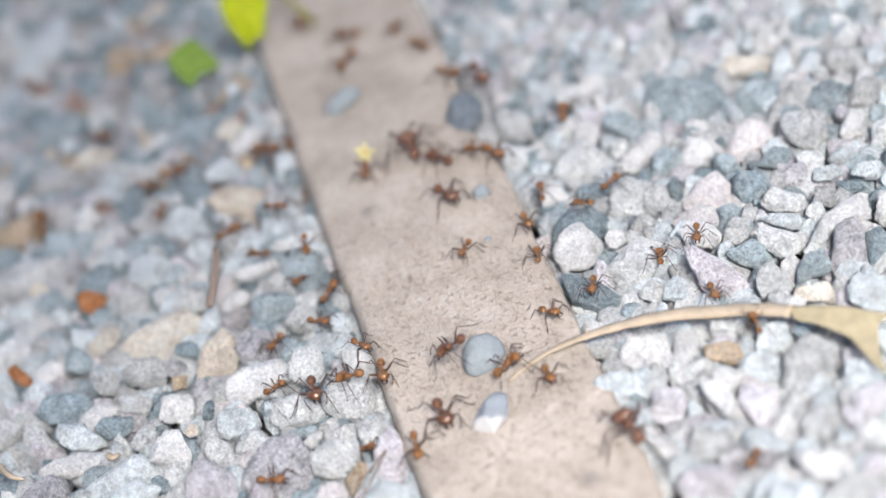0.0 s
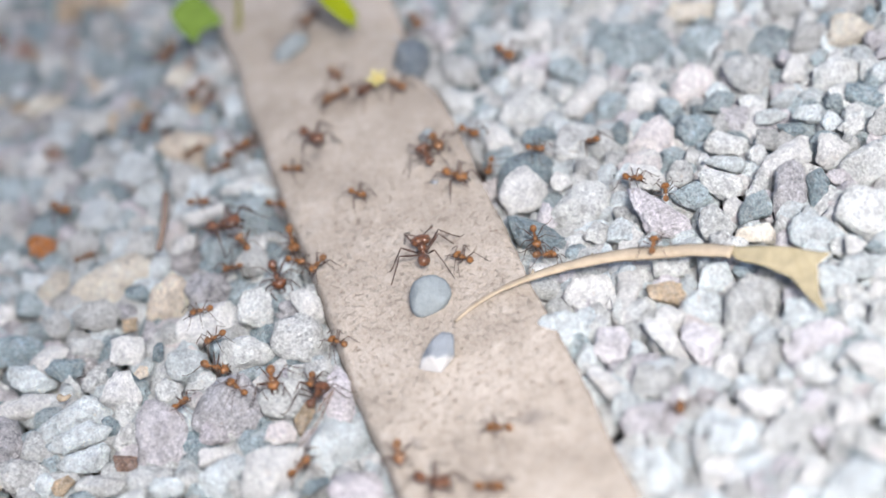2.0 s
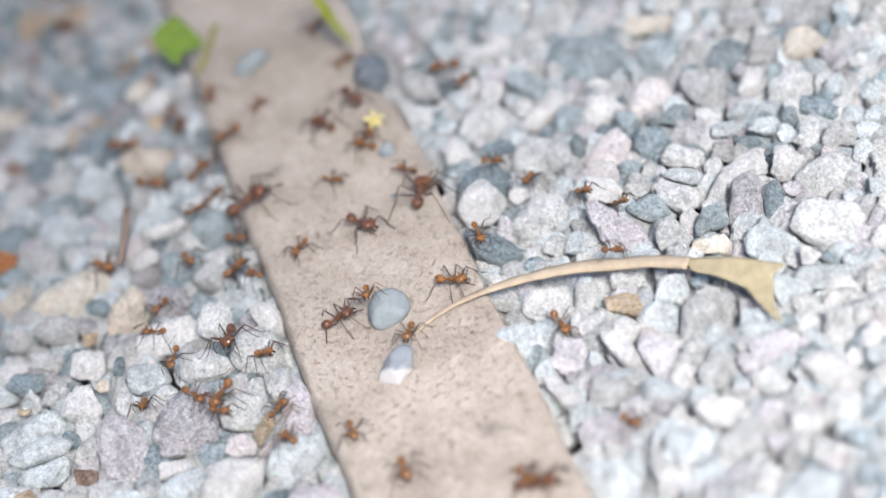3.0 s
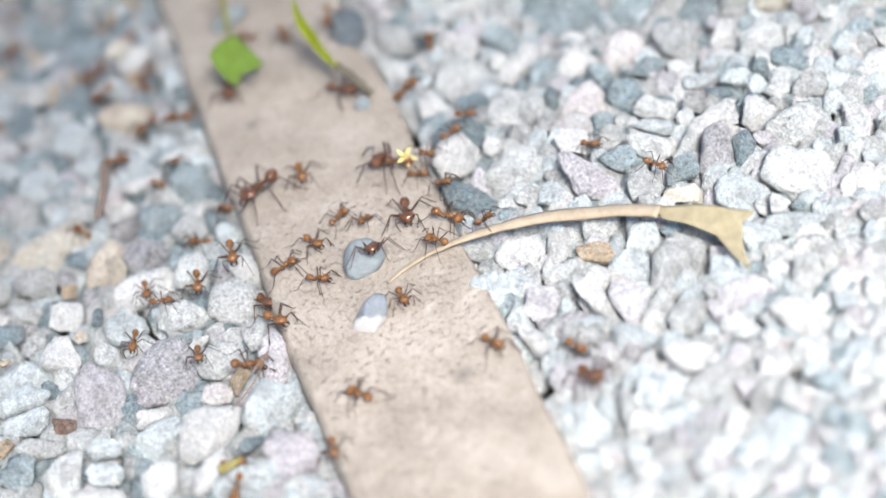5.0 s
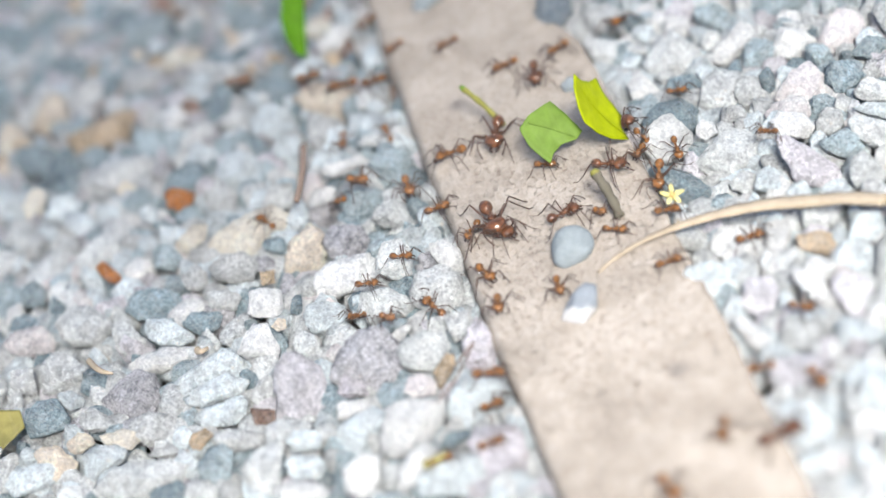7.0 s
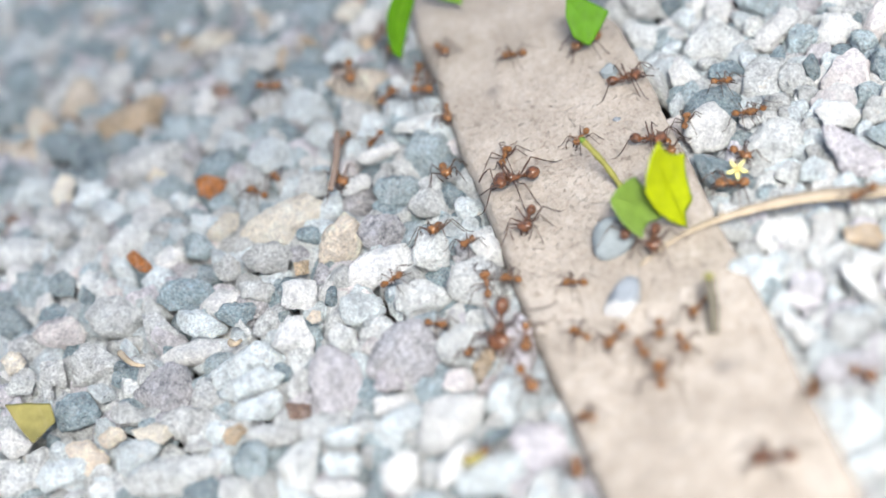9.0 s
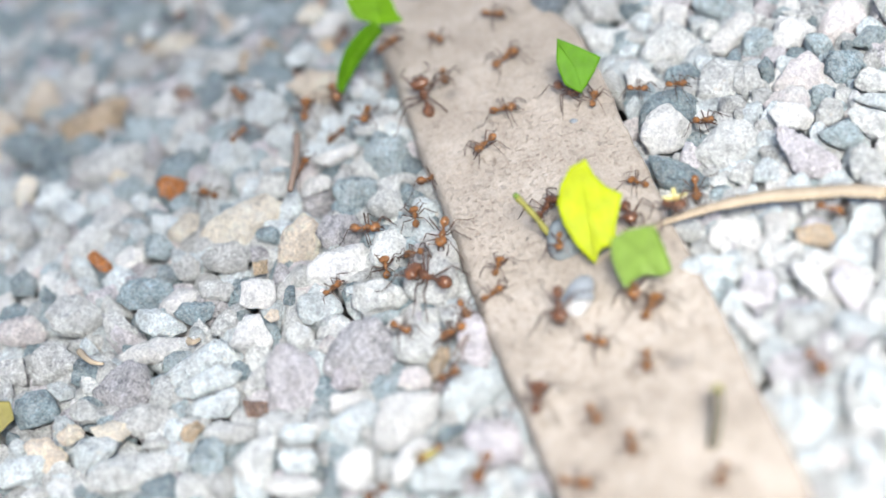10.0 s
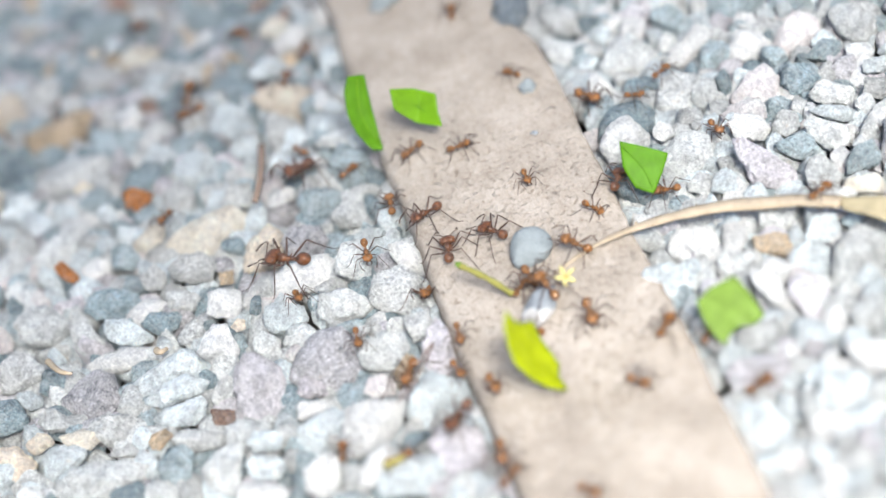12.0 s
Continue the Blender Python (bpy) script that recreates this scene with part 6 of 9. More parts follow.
    walk(ants[8], trail(8, [(0, -56.9, 146.1, -4.5, -27), (0.5, -50.5, 141.9, -2.9, 4), (1, -38, 147.3, -2.3, 3), (1.5, -37.1, 145.3, -5.1, -78), (2, -30.3, 112.2, -4.7, -2), (2.25, -33.7, 117.9, -3.9, 62), (2.5, -36.9, 122.3, -2.5, 137), (3, -46.6, 127.4, -0.3, 166), (3.4, -46.4, 129.7, -1.3, 166), (3.8, -46.3, 134.7, -3.9, 166), (4.2, -45.3, 127.6, 0.1, 166), (4.6, -44.8, 127.8, 0.3, 166), (5, -45.1, 136.8, -3.9, 163), (5.17, -46.3, 137.2, -3.9, 221), (5.33, -47.4, 137.2, -3.5, 271), (5.5, -48.6, 138.3, -3.7, 342), (6, -25.6, 130.8, -2.3, 337), (6.25, -28.3, 129.2, -3.3, 255), (6.5, -30.9, 128.9, -5.1, 193), (7, -37.2, 122.1, -2.9, 193), (7.4, -37.4, 114.4, -2.5, 170), (7.8, -39.5, 121.4, -2.5, 170), (8.2, -40.6, 121.3, -2.3, 170), (8.6, -42.3, 123, -0.5, 170), (8.8, -42.9, 123.4, -0.5, 220), (9, -43.4, 123.5, -0.5, 262), (9.5, -43.8, 111.1, -2.5, 254), (9.67, -45.1, 110.1, -2.1, 205), (9.83, -46.4, 110.2, -2.3, 140), (10, -47.7, 110.1, -2.3, 75), (10.5, -39.3, 126.8, -1.1, 71), (11, -38.4, 144.2, -5.7, 107), (11.5, -42.6, 138.3, -2.5, 131), (12, -47.4, 161.1, -6.1, 112)]))
    walk(ants[9], trail(9, [(0, 43.4, 102.8, -2.5, 77), (0.5, 44.1, 101.7, -2.1, 77), (0.67, 43.7, 101.7, -2.1, 28), (0.83, 43.5, 101.9, -2.1, -32), (1, 43, 102.7, -2.5, -100), (1.17, 43.2, 100.9, -1.9, -148), (1.33, 43.2, 100.1, -1.9, -204), (1.5, 43.4, 99.7, -1.9, -271), (1.67, 43.4, 102, -2.1, -319), (1.83, 43.2, 105.2, -2.7, -370), (2, 43.2, 107.3, -2.7, -437), (2.5, 40.7, 103.4, -2.7, -429), (2.75, 40.3, 107.2, -2.9, -493), (3, 39.4, 108.2, -1.5, -557), (3.2, 38.6, 107.2, -2.9, -512), (3.4, 37.2, 103.4, -2.5, -473), (3.8, 35, 101.1, -3.5, -473), (4.2, 32.5, 87.1, -2.3, -473), (4.6, 30.2, 92.1, -3.9, -473), (4.8, 29, 87.5, -3.1, -422), (5, 27.8, 83.4, -2.9, -363), (5.5, 33.5, 77.7, -0.7, -372), (5.75, 31.2, 84.3, -2.9, -329), (6, 28.4, 88.1, -3.1, -292), (6.5, 32.2, 95.6, -2.1, -292), (6.67, 32.6, 97.4, -2.1, -339), (6.83, 33.1, 101.1, -3.5, -398), (7, 33.5, 102.7, -3.3, -461), (7.4, 29.2, 97.6, -0.9, -512), (7.8, 26, 88.3, -3.3, -513), (8.2, 21.9, 88.2, -0.3, -513), (8.6, 18, 98, -0.3, -512), (9, 14.3, 95.9, -0.3, -530), (9.5, 8.7, 96.2, -0.3, -543), (9.75, 5.9, 96.3, -0.3, -629), (10, 3.1, 96.3, -0.3, -692), (10.5, 23.3, 101.5, -0.7, -711), (11, 24.4, 95.1, -1.3, -769), (11.5, 29.2, 83, -3.9, -788), (12, 27.8, 73.2, -3.9, -779)]))
    walk(ants[10], trail(10, [(0, 3.5, 13.8, 0.5, 25), (0.25, 6.1, 14.6, 0.9, 63), (0.5, 8.8, 15.8, 0.9, 107), (1, 12.2, 32.9, -0.3, 51), (1.5, 17.9, 45.3, -0.3, 71), (1.75, 17.5, 53.5, -0.3, 15), (2, 17, 61.8, -0.3, -58), (2.5, 22.9, 22.9, -0.3, -33), (3, 15.4, 23.2, -0.3, -33), (3.4, 16.5, 23.8, -0.3, -33), (3.8, 17.5, 24.4, -0.3, -33), (4.2, 18.6, 24.9, -0.3, -33), (4.6, 19.8, 25.4, -0.3, -33), (5, 20.9, 26, -0.3, -34), (5.5, 28.6, 29.2, -2.5, -20), (5.75, 28.3, 30.2, -1.5, -103), (6, 27.9, 31.2, -0.5, -166), (6.5, 23.9, 36.1, -0.3, -111), (7, 25.1, 33.8, 1.1, -113), (7.4, 26, 31.1, -1.5, -70), (7.8, 26.8, 29.1, -2.3, -70), (8.2, 27.5, 25.5, -2.7, -70), (8.6, 28.1, 28.1, -2.7, -70), (8.8, 28.6, 28.2, -3.3, -128), (9, 28.8, 27.8, -3.3, -182), (9.5, 16, 13.1, 1.1, -124), (10, 8.7, -1.1, -0.3, -103), (10.5, 13, 0.9, -0.3, -153), (10.75, 8.1, -1.6, -0.3, -115), (11, 3.1, -4.2, -0.3, -72), (11.17, 2.8, -3, -0.3, -127), (11.33, 2.6, -1.6, -0.3, -178), (11.5, 2.4, -0.3, -0.3, -244), (12, -0.9, 2.6, 3.9, -250)]))
    walk(ants[11], trail(11, [(0, -31.9, 140.5, -3.9, -35), (0.5, -32, 126.6, -4.1, -57), (1, -7.1, 122.3, -0.3, -11), (1.5, 9.7, 120.3, -0.3, -57), (1.75, 4.4, 116.6, -0.3, -117), (2, -0.9, 112.7, -0.3, -166), (2.5, -10.6, 115.5, -0.3, -199), (3, -19.7, 114.3, -0.3, -157), (3.67, -22.2, 100, -0.3, -115), (4.33, -25.2, 108.9, -16.1, -64), (5, -27.9, 106.7, -24, -3), (5.5, -12.4, 98.9, -0.3, -14), (6, -12.3, 101.9, -0.3, -78), (6.5, -10.3, 88.8, -0.3, -100), (6.75, -13.7, 80.4, -0.3, -139), (7, -17.2, 72.1, -0.3, -182), (7.4, -21, 66.4, -0.3, -133), (7.8, -24.1, 58.2, -3.7, -133), (8.2, -28, 56.1, -4.3, -133), (8.6, -32.5, 56.5, -5.3, -133), (9, -36.3, 44.2, 1.9, -106), (9.25, -34.8, 46.8, 1.5, -63), (9.5, -33.8, 56, -3.9, -14), (9.75, -29.3, 43.8, 1.3, -71), (10, -25.2, 39.2, 1.1, -118), (10.5, -23.6, 37, 0.1, -118), (11, -31.3, 40.1, -0.1, -134), (11.5, -37.5, 29.3, 0.9, -106), (12, -25.7, 25.9, -5.7, -110)]))
    walk(ants[12], trail(12, [(0, -29.2, 30.5, 0.3, 148), (0.5, -34, 41.8, -2.5, 71), (0.67, -33.4, 44.2, -1.9, 28), (0.83, -33, 48.8, -2.9, -25), (1, -32.6, 55.1, -5.1, -84), (1.5, -30.5, 41.3, 1.5, -55), (2, -40.1, 13.4, 0.9, -96), (2.5, -35.7, 11.6, 0.3, -43), (2.75, -38.8, 12.4, 1.1, -99), (3, -41.9, 14.9, 0.5, -143), (3.2, -40.4, 9.2, 0.3, -107), (3.4, -39, 7.1, -2.7, -63), (3.8, -36.8, 11.3, -17.6, -64), (4.2, -36.6, 1.8, -1.3, -63), (4.6, -36.2, 3.2, -0.5, -63), (5, -35.2, 2.2, -0.7, -3), (5.25, -34.7, 0.9, -2.7, -80), (5.5, -34, -8.4, 1.9, -140), (5.75, -33.4, -10.9, 0.7, -106), (6, -32.4, -11.8, -1.7, -66), (6.5, -31.1, -11.9, -0.3, -42), (7, -29.2, -9.1, 0.1, 13), (7.4, -28.4, -11.4, -2.7, 13), (7.8, -28.3, -11.7, -2.7, 13), (8.2, -28.6, -10.8, -1.1, 13), (8.6, -28.5, -10.8, -1.5, 13), (8.8, -28.7, -10.8, -0.7, -31), (9, -28.9, -9.9, -0.7, -77), (9.17, -29.2, -10.3, 0.1, -132), (9.33, -29.5, -10.2, 0.1, -188), (9.5, -29.9, -9.9, 0.1, -257), (10, -29.7, 7.1, -1.9, -210), (10.5, -28.7, 17.5, -15, -277), (10.67, -28.9, 7.1, -1.3, -220), (10.83, -29.6, 13.1, -1.7, -164), (11, -30.1, 17.8, -0.9, -119), (11.5, -30.5, 12.1, -3.3, -107), (12, -35.1, 0.1, -3.1, -119)]))
    walk(ants[13], trail(13, [(0, -1.4, 162.6, -0.3, -141), (0.5, -27.3, 146.7, -4.9, -142), (1, -29.2, 146.2, -4.7, -171), (1.5, -46.6, 137.2, -3.7, -166), (2, -50.9, 138.6, -3.5, -109), (2.5, -51.3, 125.6, -3.1, -57), (3, -44.3, 110.2, -2.7, -35), (3.4, -44.9, 108.4, -4.5, -112), (3.8, -45.9, 108.1, -4.7, -112), (4.2, -46.7, 107, -5.3, -112), (4.6, -47.7, 107.1, -5.5, -112), (5, -48.6, 103.6, -4.3, -41), (5.5, -41.4, 91.9, -1.7, -68), (6, -40.4, 74.4, -1.1, -78), (6.5, -42.2, 85.1, -3.5, -89), (7, -41.1, 76.6, -0.7, -56), (7.2, -41.7, 73.5, -1.1, -115), (7.4, -42.6, 72.5, -2.9, -165), (7.8, -45.7, 75.5, -0.7, -165), (8.2, -48.4, 78.2, -2.3, -165), (8.6, -50.9, 78.3, -2.5, -165), (8.8, -52.4, 79.9, -1.7, -122), (9, -54.5, 86.9, -4.5, -77), (9.5, -47.2, 60.8, -1.3, -64), (10, -43, 57.2, -4.1, -32), (10.5, -23.7, 52.8, -0.7, -30), (11, -11, 39.7, -0.3, -45), (11.5, 5, 12.5, 0.9, -70), (12, 5.9, -6.1, -0.3, -93)]))
    walk(ants[14], trail(14, [(0, -94.9, 148.1, -5.3, 81), (0.5, -93.2, 149.4, -2.3, 128), (0.67, -94.1, 148.4, -2.7, 191), (0.83, -95.2, 148.2, -3.7, 236), (1, -96, 147.2, -4.1, 284), (1.41, -89.9, 136.3, -2.1, 299), (1.82, -82.3, 123.2, -4.3, 299), (2.23, -73.9, 101.7, -0.3, 299), (2.64, -67.6, 95, -3.9, 299), (3.05, -60.1, 81.4, -3.5, 299), (3.45, -52.5, 63.8, -0.3, 299), (3.86, -44.4, 47, -0.1, 299), (4.27, -36.7, 29.4, 1.1, 299), (4.68, -29.9, 25.1, -3.5, 299), (5.09, -22.6, 8.8, 0.5, 299), (5.5, -15.4, -1.5, -0.3, 248), (6, -7.9, -21.9, -0.3, 297), (6.5, -5, -41, -0.3, 278), (7, -2.1, -59.9, -0.3, 282), (7.13, -2.2, -57.6, -0.3, 347), (7.27, -2.3, -55.2, -0.3, 401), (7.4, -2.3, -52.9, -0.3, 451), (7.8, -2.5, -46.2, -0.3, 451), (8.2, -2.6, -39.2, -0.3, 451), (8.6, -2.8, -32.4, -0.3, 451), (9, -3, -25.6, -0.3, 440), (9.5, -2.6, -20.9, -0.3, 461), (10, 9.8, -10.6, -0.3, 409), (10.17, 10.4, -10.2, -0.3, 361), (10.33, 10.9, -9.9, -0.3, 300), (10.5, 11.5, -9.5, -0.3, 246), (10.67, 14.3, -8.6, -0.3, 303), (10.83, 17, -7.6, -0.3, 366), (11, 19.7, -6.7, -0.3, 415), (11.25, 21.9, -12.7, -0.3, 457), (11.5, 27, 7.5, -24, 509), (12, 8.7, 15.7, 0.9, 508)]))
    walk(ants[15], trail(15, [(0, -47.8, 108.8, -3.5, 16), (0.5, -53.1, 105.1, -3.3, 14), (1, -32.5, 107, -3.5, 3), (1.5, -27.3, 105.9, -3.9, 16), (1.67, -26, 94.7, -3.5, 62), (1.83, -25.2, 104.2, -17.8, 117), (2, -24.1, 102.5, -24, 182), (2.25, -31.4, 104.7, -15, 247), (2.5, -38.5, 106.8, -5.7, 325), (3, -31.1, 106.7, -2.7, 393), (3.4, -30.2, 105.2, -4.9, 435), (3.8, -29.9, 105.2, -4.1, 435), (4.2, -29.4, 105.8, -3.9, 435), (4.6, -29.1, 106.1, -3.3, 435), (5, -29.2, 112.2, -4.3, 511), (5.5, -33.5, 118, -3.9, 553), (6, -35.1, 112.1, -2.7, 486), (6.5, -47.6, 137.2, -4.7, 433), (7, -25.2, 151.1, -5.3, 380), (7.2, -24.7, 137.2, -2.5, 319), (7.4, -24.5, 145.4, -14.1, 258), (7.8, -26.3, 135.7, -1.5, 258), (8.2, -27.1, 133.1, -2.1, 258), (8.6, -28.4, 134.1, -1.9, 258), (9, -29.1, 131, -2.7, 217), (9.5, -35.2, 124.7, -3.3, 231), (10, -39.4, 115.5, -3.5, 275), (10.25, -36.6, 111.3, -3.5, 215), (10.5, -33.8, 106.9, -3.5, 142), (11, -51.7, 126.1, -2.7, 132), (11.5, -52, 127.3, -2.1, 171), (12, -66.1, 129.8, -3.1, 183)]))
    walk(ants[16], trail(16, [(0, 21.3, 137.9, -0.3, -50), (0.5, 7.2, 114.7, -0.3, -125), (1, -0.9, 106.3, -0.3, -124), (1.25, -11.4, 89.2, -0.3, -85), (1.5, -21.8, 72.3, -0.3, -34), (2, -25.1, 69.1, -4.3, -96), (2.5, -25.2, 68.1, -4.7, -117), (2.75, -27.5, 67.8, -6.1, -73), (3, -29.7, 60.5, -2.3, -18), (3.4, -29.3, 57.3, -2.7, -84), (3.8, -28.9, 55.9, -4.3, -84), (4.2, -28.9, 55.1, -4.3, -84), (4.6, -29, 53.9, -5.1, -84), (5, -28.2, 41.1, 1.7, -96), (5.17, -29.4, 53.5, -5.5, -143), (5.33, -30.1, 56.1, -5.5, -199), (5.5, -30.8, 56.2, -3.7, -264), (6, -31.1, 71, -4.5, -259), (6.5, -34.4, 76.9, -5.1, -259), (6.67, -33.1, 76, -5.3, -192), (6.83, -31.6, 73.9, -4.5, -138), (7, -30.2, 72.1, -4.1, -90), (7.4, -29.5, 68.8, -4.5, -90), (7.8, -29.4, 69.1, -4.5, -90), (8.2, -29.6, 69.5, -3.5, -90), (8.6, -29.1, 68.5, -4.5, -90), (9, -29.7, 71.8, -3.5, -86), (9.5, -29.1, 62.5, -2.7, -61), (10, -24.2, 67.2, -4.9, -24), (10.5, -15.5, 60, -0.3, -34), (11, -6, 55, -0.3, -34), (11.5, -6.4, 28.9, -0.3, -64), (12, -2.9, 12.5, -0.3, -79)]))
    walk(ants[17], trail(17, [(0, 1.3, 174.1, -0.3, 156), (0.5, -5.5, 176.9, -0.3, 184), (1, -9.4, 173.3, -0.3, 223), (1.5, -13.2, 169.8, -0.3, 225), (2, -34.4, 145.6, -3.3, 221), (2.17, -30.8, 147, -3.3, 171), (2.33, -27.2, 151, -4.9, 106), (2.5, -23.6, 145.8, -0.7, 57), (2.7, -25, 145.3, -4.1, 125), (2.9, -26.4, 157.6, -15.7, 203), (3.3, -30.2, 156.1, -13.4, 203), (3.7, -34.1, 145.3, -3.3, 203), (4.1, -38.4, 149, -1.5, 203), (4.5, -41.9, 149.5, -3.1, 203), (4.9, -45.4, 148, -3.3, 203), (5.3, -48.7, 147.6, -4.5, 203), (5.7, -52.2, 145.2, -3.7, 203), (6.1, -55.3, 143.2, -4.7, 203), (6.3, -56.7, 140.4, -4.7, 253), (6.5, -58.3, 139.4, -5.9, 318), (7, -44.8, 126.6, 0.5, 322), (7.4, -41.7, 124.5, -0.1, 302), (7.8, -36.8, 111.5, -3.5, 302), (8.2, -34.6, 114, -2.7, 302), (8.6, -30.6, 105.3, -3.7, 302), (9, -28.2, 106.9, -3.1, 309), (9.5, -26.6, 106, -3.1, 242), (10, -33.5, 97.8, -1.7, 253), (10.25, -32.9, 86.7, 0.5, 222), (10.5, -32.5, 81.3, -1.3, 188), (11, -42.6, 99.1, -4.7, 148), (11.25, -42, 92.5, -1.7, 78), (11.5, -41.7, 90.1, -1.7, 25), (12, -24, 105.6, -24, 39)]))
    walk(ants[18], trail(18, [(0, -74, 177.7, -4.5, -43), (0.5, -63.7, 161.9, -3.1, -56), (1, -57.9, 149.8, -4.1, -57), (1.25, -55.5, 149.8, -4.1, -7), (1.5, -53.3, 147.9, -3.1, 33), (2, -40.1, 168.6, -4.1, 58), (2.5, -41.3, 174.3, -4.3, 109), (3, -52.8, 203.1, -3.7, 120), (3.19, -53.5, 196.8, -4.7, 194), (3.39, -53.9, 187.1, -3.5, 244), (3.78, -56.6, 180.1, -2.5, 244), (4.17, -61.1, 186, -3.1, 244), (4.56, -63.4, 180.7, -5.5, 244), (4.94, -66.7, 176.8, -3.5, 244), (5.33, -67.4, 158.8, -1.9, 244), (5.72, -69.7, 151.6, -1.5, 244), (6.11, -74, 157.3, -4.1, 244), (6.5, -77.6, 156.2, -4.3, 309), (7, -63.9, 146.7, -4.9, 328), (7.4, -62.6, 133.9, -2.7, 328), (7.8, -63, 132.1, -2.7, 328), (8.2, -63.6, 131.1, -2.5, 328), (8.6, -64.1, 130.8, -2.7, 328), (9, -65.4, 133.6, -2.3, 328), (9.5, -65.6, 133.2, -2.3, 285), (10, -63.3, 129.9, -2.9, 285), (10.17, -62.5, 125.4, -1.9, 235), (10.33, -61.9, 123.2, -2.3, 186), (10.5, -61.4, 121.1, -2.9, 118), (11, -68.8, 135.8, -3.1, 123), (11.25, -70.4, 141.2, -6.1, 82), (11.5, -71.3, 142.2, -6.1, 50), (12, -65.8, 140.7, -3.9, 54)]))
    walk(ants[19], trail(19, [(0, 22.8, 95.9, -0.3, -68), (0.5, 21, 91.6, -0.3, -94), (1, 21.7, 82.8, -0.3, -92), (1.5, 20.7, 79.8, -0.3, -134), (2, 16.8, 78, -0.3, -88), (2.5, 17.9, 67.8, -0.3, -100), (2.75, 14.7, 77.2, -0.3, -158), (3, 11.5, 86.5, -0.3, -234), (3.2, 9.8, 84.2, -0.3, -173), (3.4, 8.1, 81.9, -0.3, -127), (3.8, 4.6, 77.3, -0.3, -127), (4.2, 1.2, 72.8, -0.3, -127), (4.6, -2.3, 68.2, -0.3, -127), (5, -5.7, 63.7, -0.3, -92), (5.5, -8.6, 53.8, -0.3, -104), (6, -20.2, 42.3, -0.3, -110), (6.5, -24.7, 28.2, -4.7, -78), (7, -20.2, 11.4, 0.3, -97), (7.4, -17.7, 7.9, -0.3, -59), (7.8, -15.3, 3.9, -0.3, -59), (8.2, -12.7, -0.2, -0.3, -59), (8.6, -10.2, -4.4, -0.3, -59), (8.8, -9.1, -6.5, -0.3, -104), (9, -7.8, -8.6, -0.3, -141), (9.5, -22.3, -17.4, -0.3, -129), (10, -34.3, -33.7, -3.3, -129), (10.25, -38.6, -32.1, -3.7, -73), (10.5, -42.8, -32.3, -2.5, -2), (10.75, -37.3, -31.8, -3.3, 42), (11, -31.6, -31.9, -3.3, 83), (11.17, -27.7, -27.8, -3.5, 34), (11.33, -23.6, -27.1, -0.7, -22), (11.5, -19.6, -23.7, -0.3, -84), (12, -22.9, -37, -0.3, -98)]))
    walk(ants[20], trail(20, [(0, -22.6, 30.1, -0.3, -97), (0.5, -26.9, 3.7, -1.3, -30), (1, -22.4, 0.5, -0.3, -33), (1.5, -18.2, 2.4, -0.3, -54), (2, -19.6, -23.7, -0.3, -98), (2.5, -16.3, -29.8, -0.3, -91), (3, -10.8, -30.5, -0.3, -92), (3.13, -11, -30, -0.3, -141), (3.27, -11.1, -29.5, -0.3, -195), (3.4, -11.2, -29, -0.3, -258), (3.8, -11.5, -27.5, -0.3, -258), (4.2, -11.8, -25.9, -0.3, -258), (4.6, -12.2, -24.4, -0.3, -258), (5, -12.5, -22.9, -0.3, -234), (5.5, -19.8, -13.7, -0.3, -229), (6, -23.4, -13.3, -0.7, -213), (6.17, -23.8, -13.4, -0.7, -275), (6.33, -24, -9.1, -4.7, -323), (6.5, -24.3, -9.1, -4.7, -377), (7, -29, -13.4, -5.3, -403), (7.4, -28.1, -23.9, -0.7, -441), (7.8, -27.1, -27.9, -3.3, -441), (8.2, -25.4, -39, -3.1, -441), (8.6, -25.7, -37.6, -2.9, -441), (9, -25.5, -38.9, -2.7, -458), (9.5, -21.9, -47.5, -0.3, -416), (10, -18.7, -50.8, -0.3, -399), (10.5, -9.7, -56, -0.3, -459), (10.67, -10, -50.9, -0.3, -395), (10.83, -10.4, -46, -0.3, -334), (11, -10.7, -40.9, -0.3, -282), (11.5, 9.3, -26.4, -0.3, -294), (12, 18.9, -19.8, -0.3, -312)]))
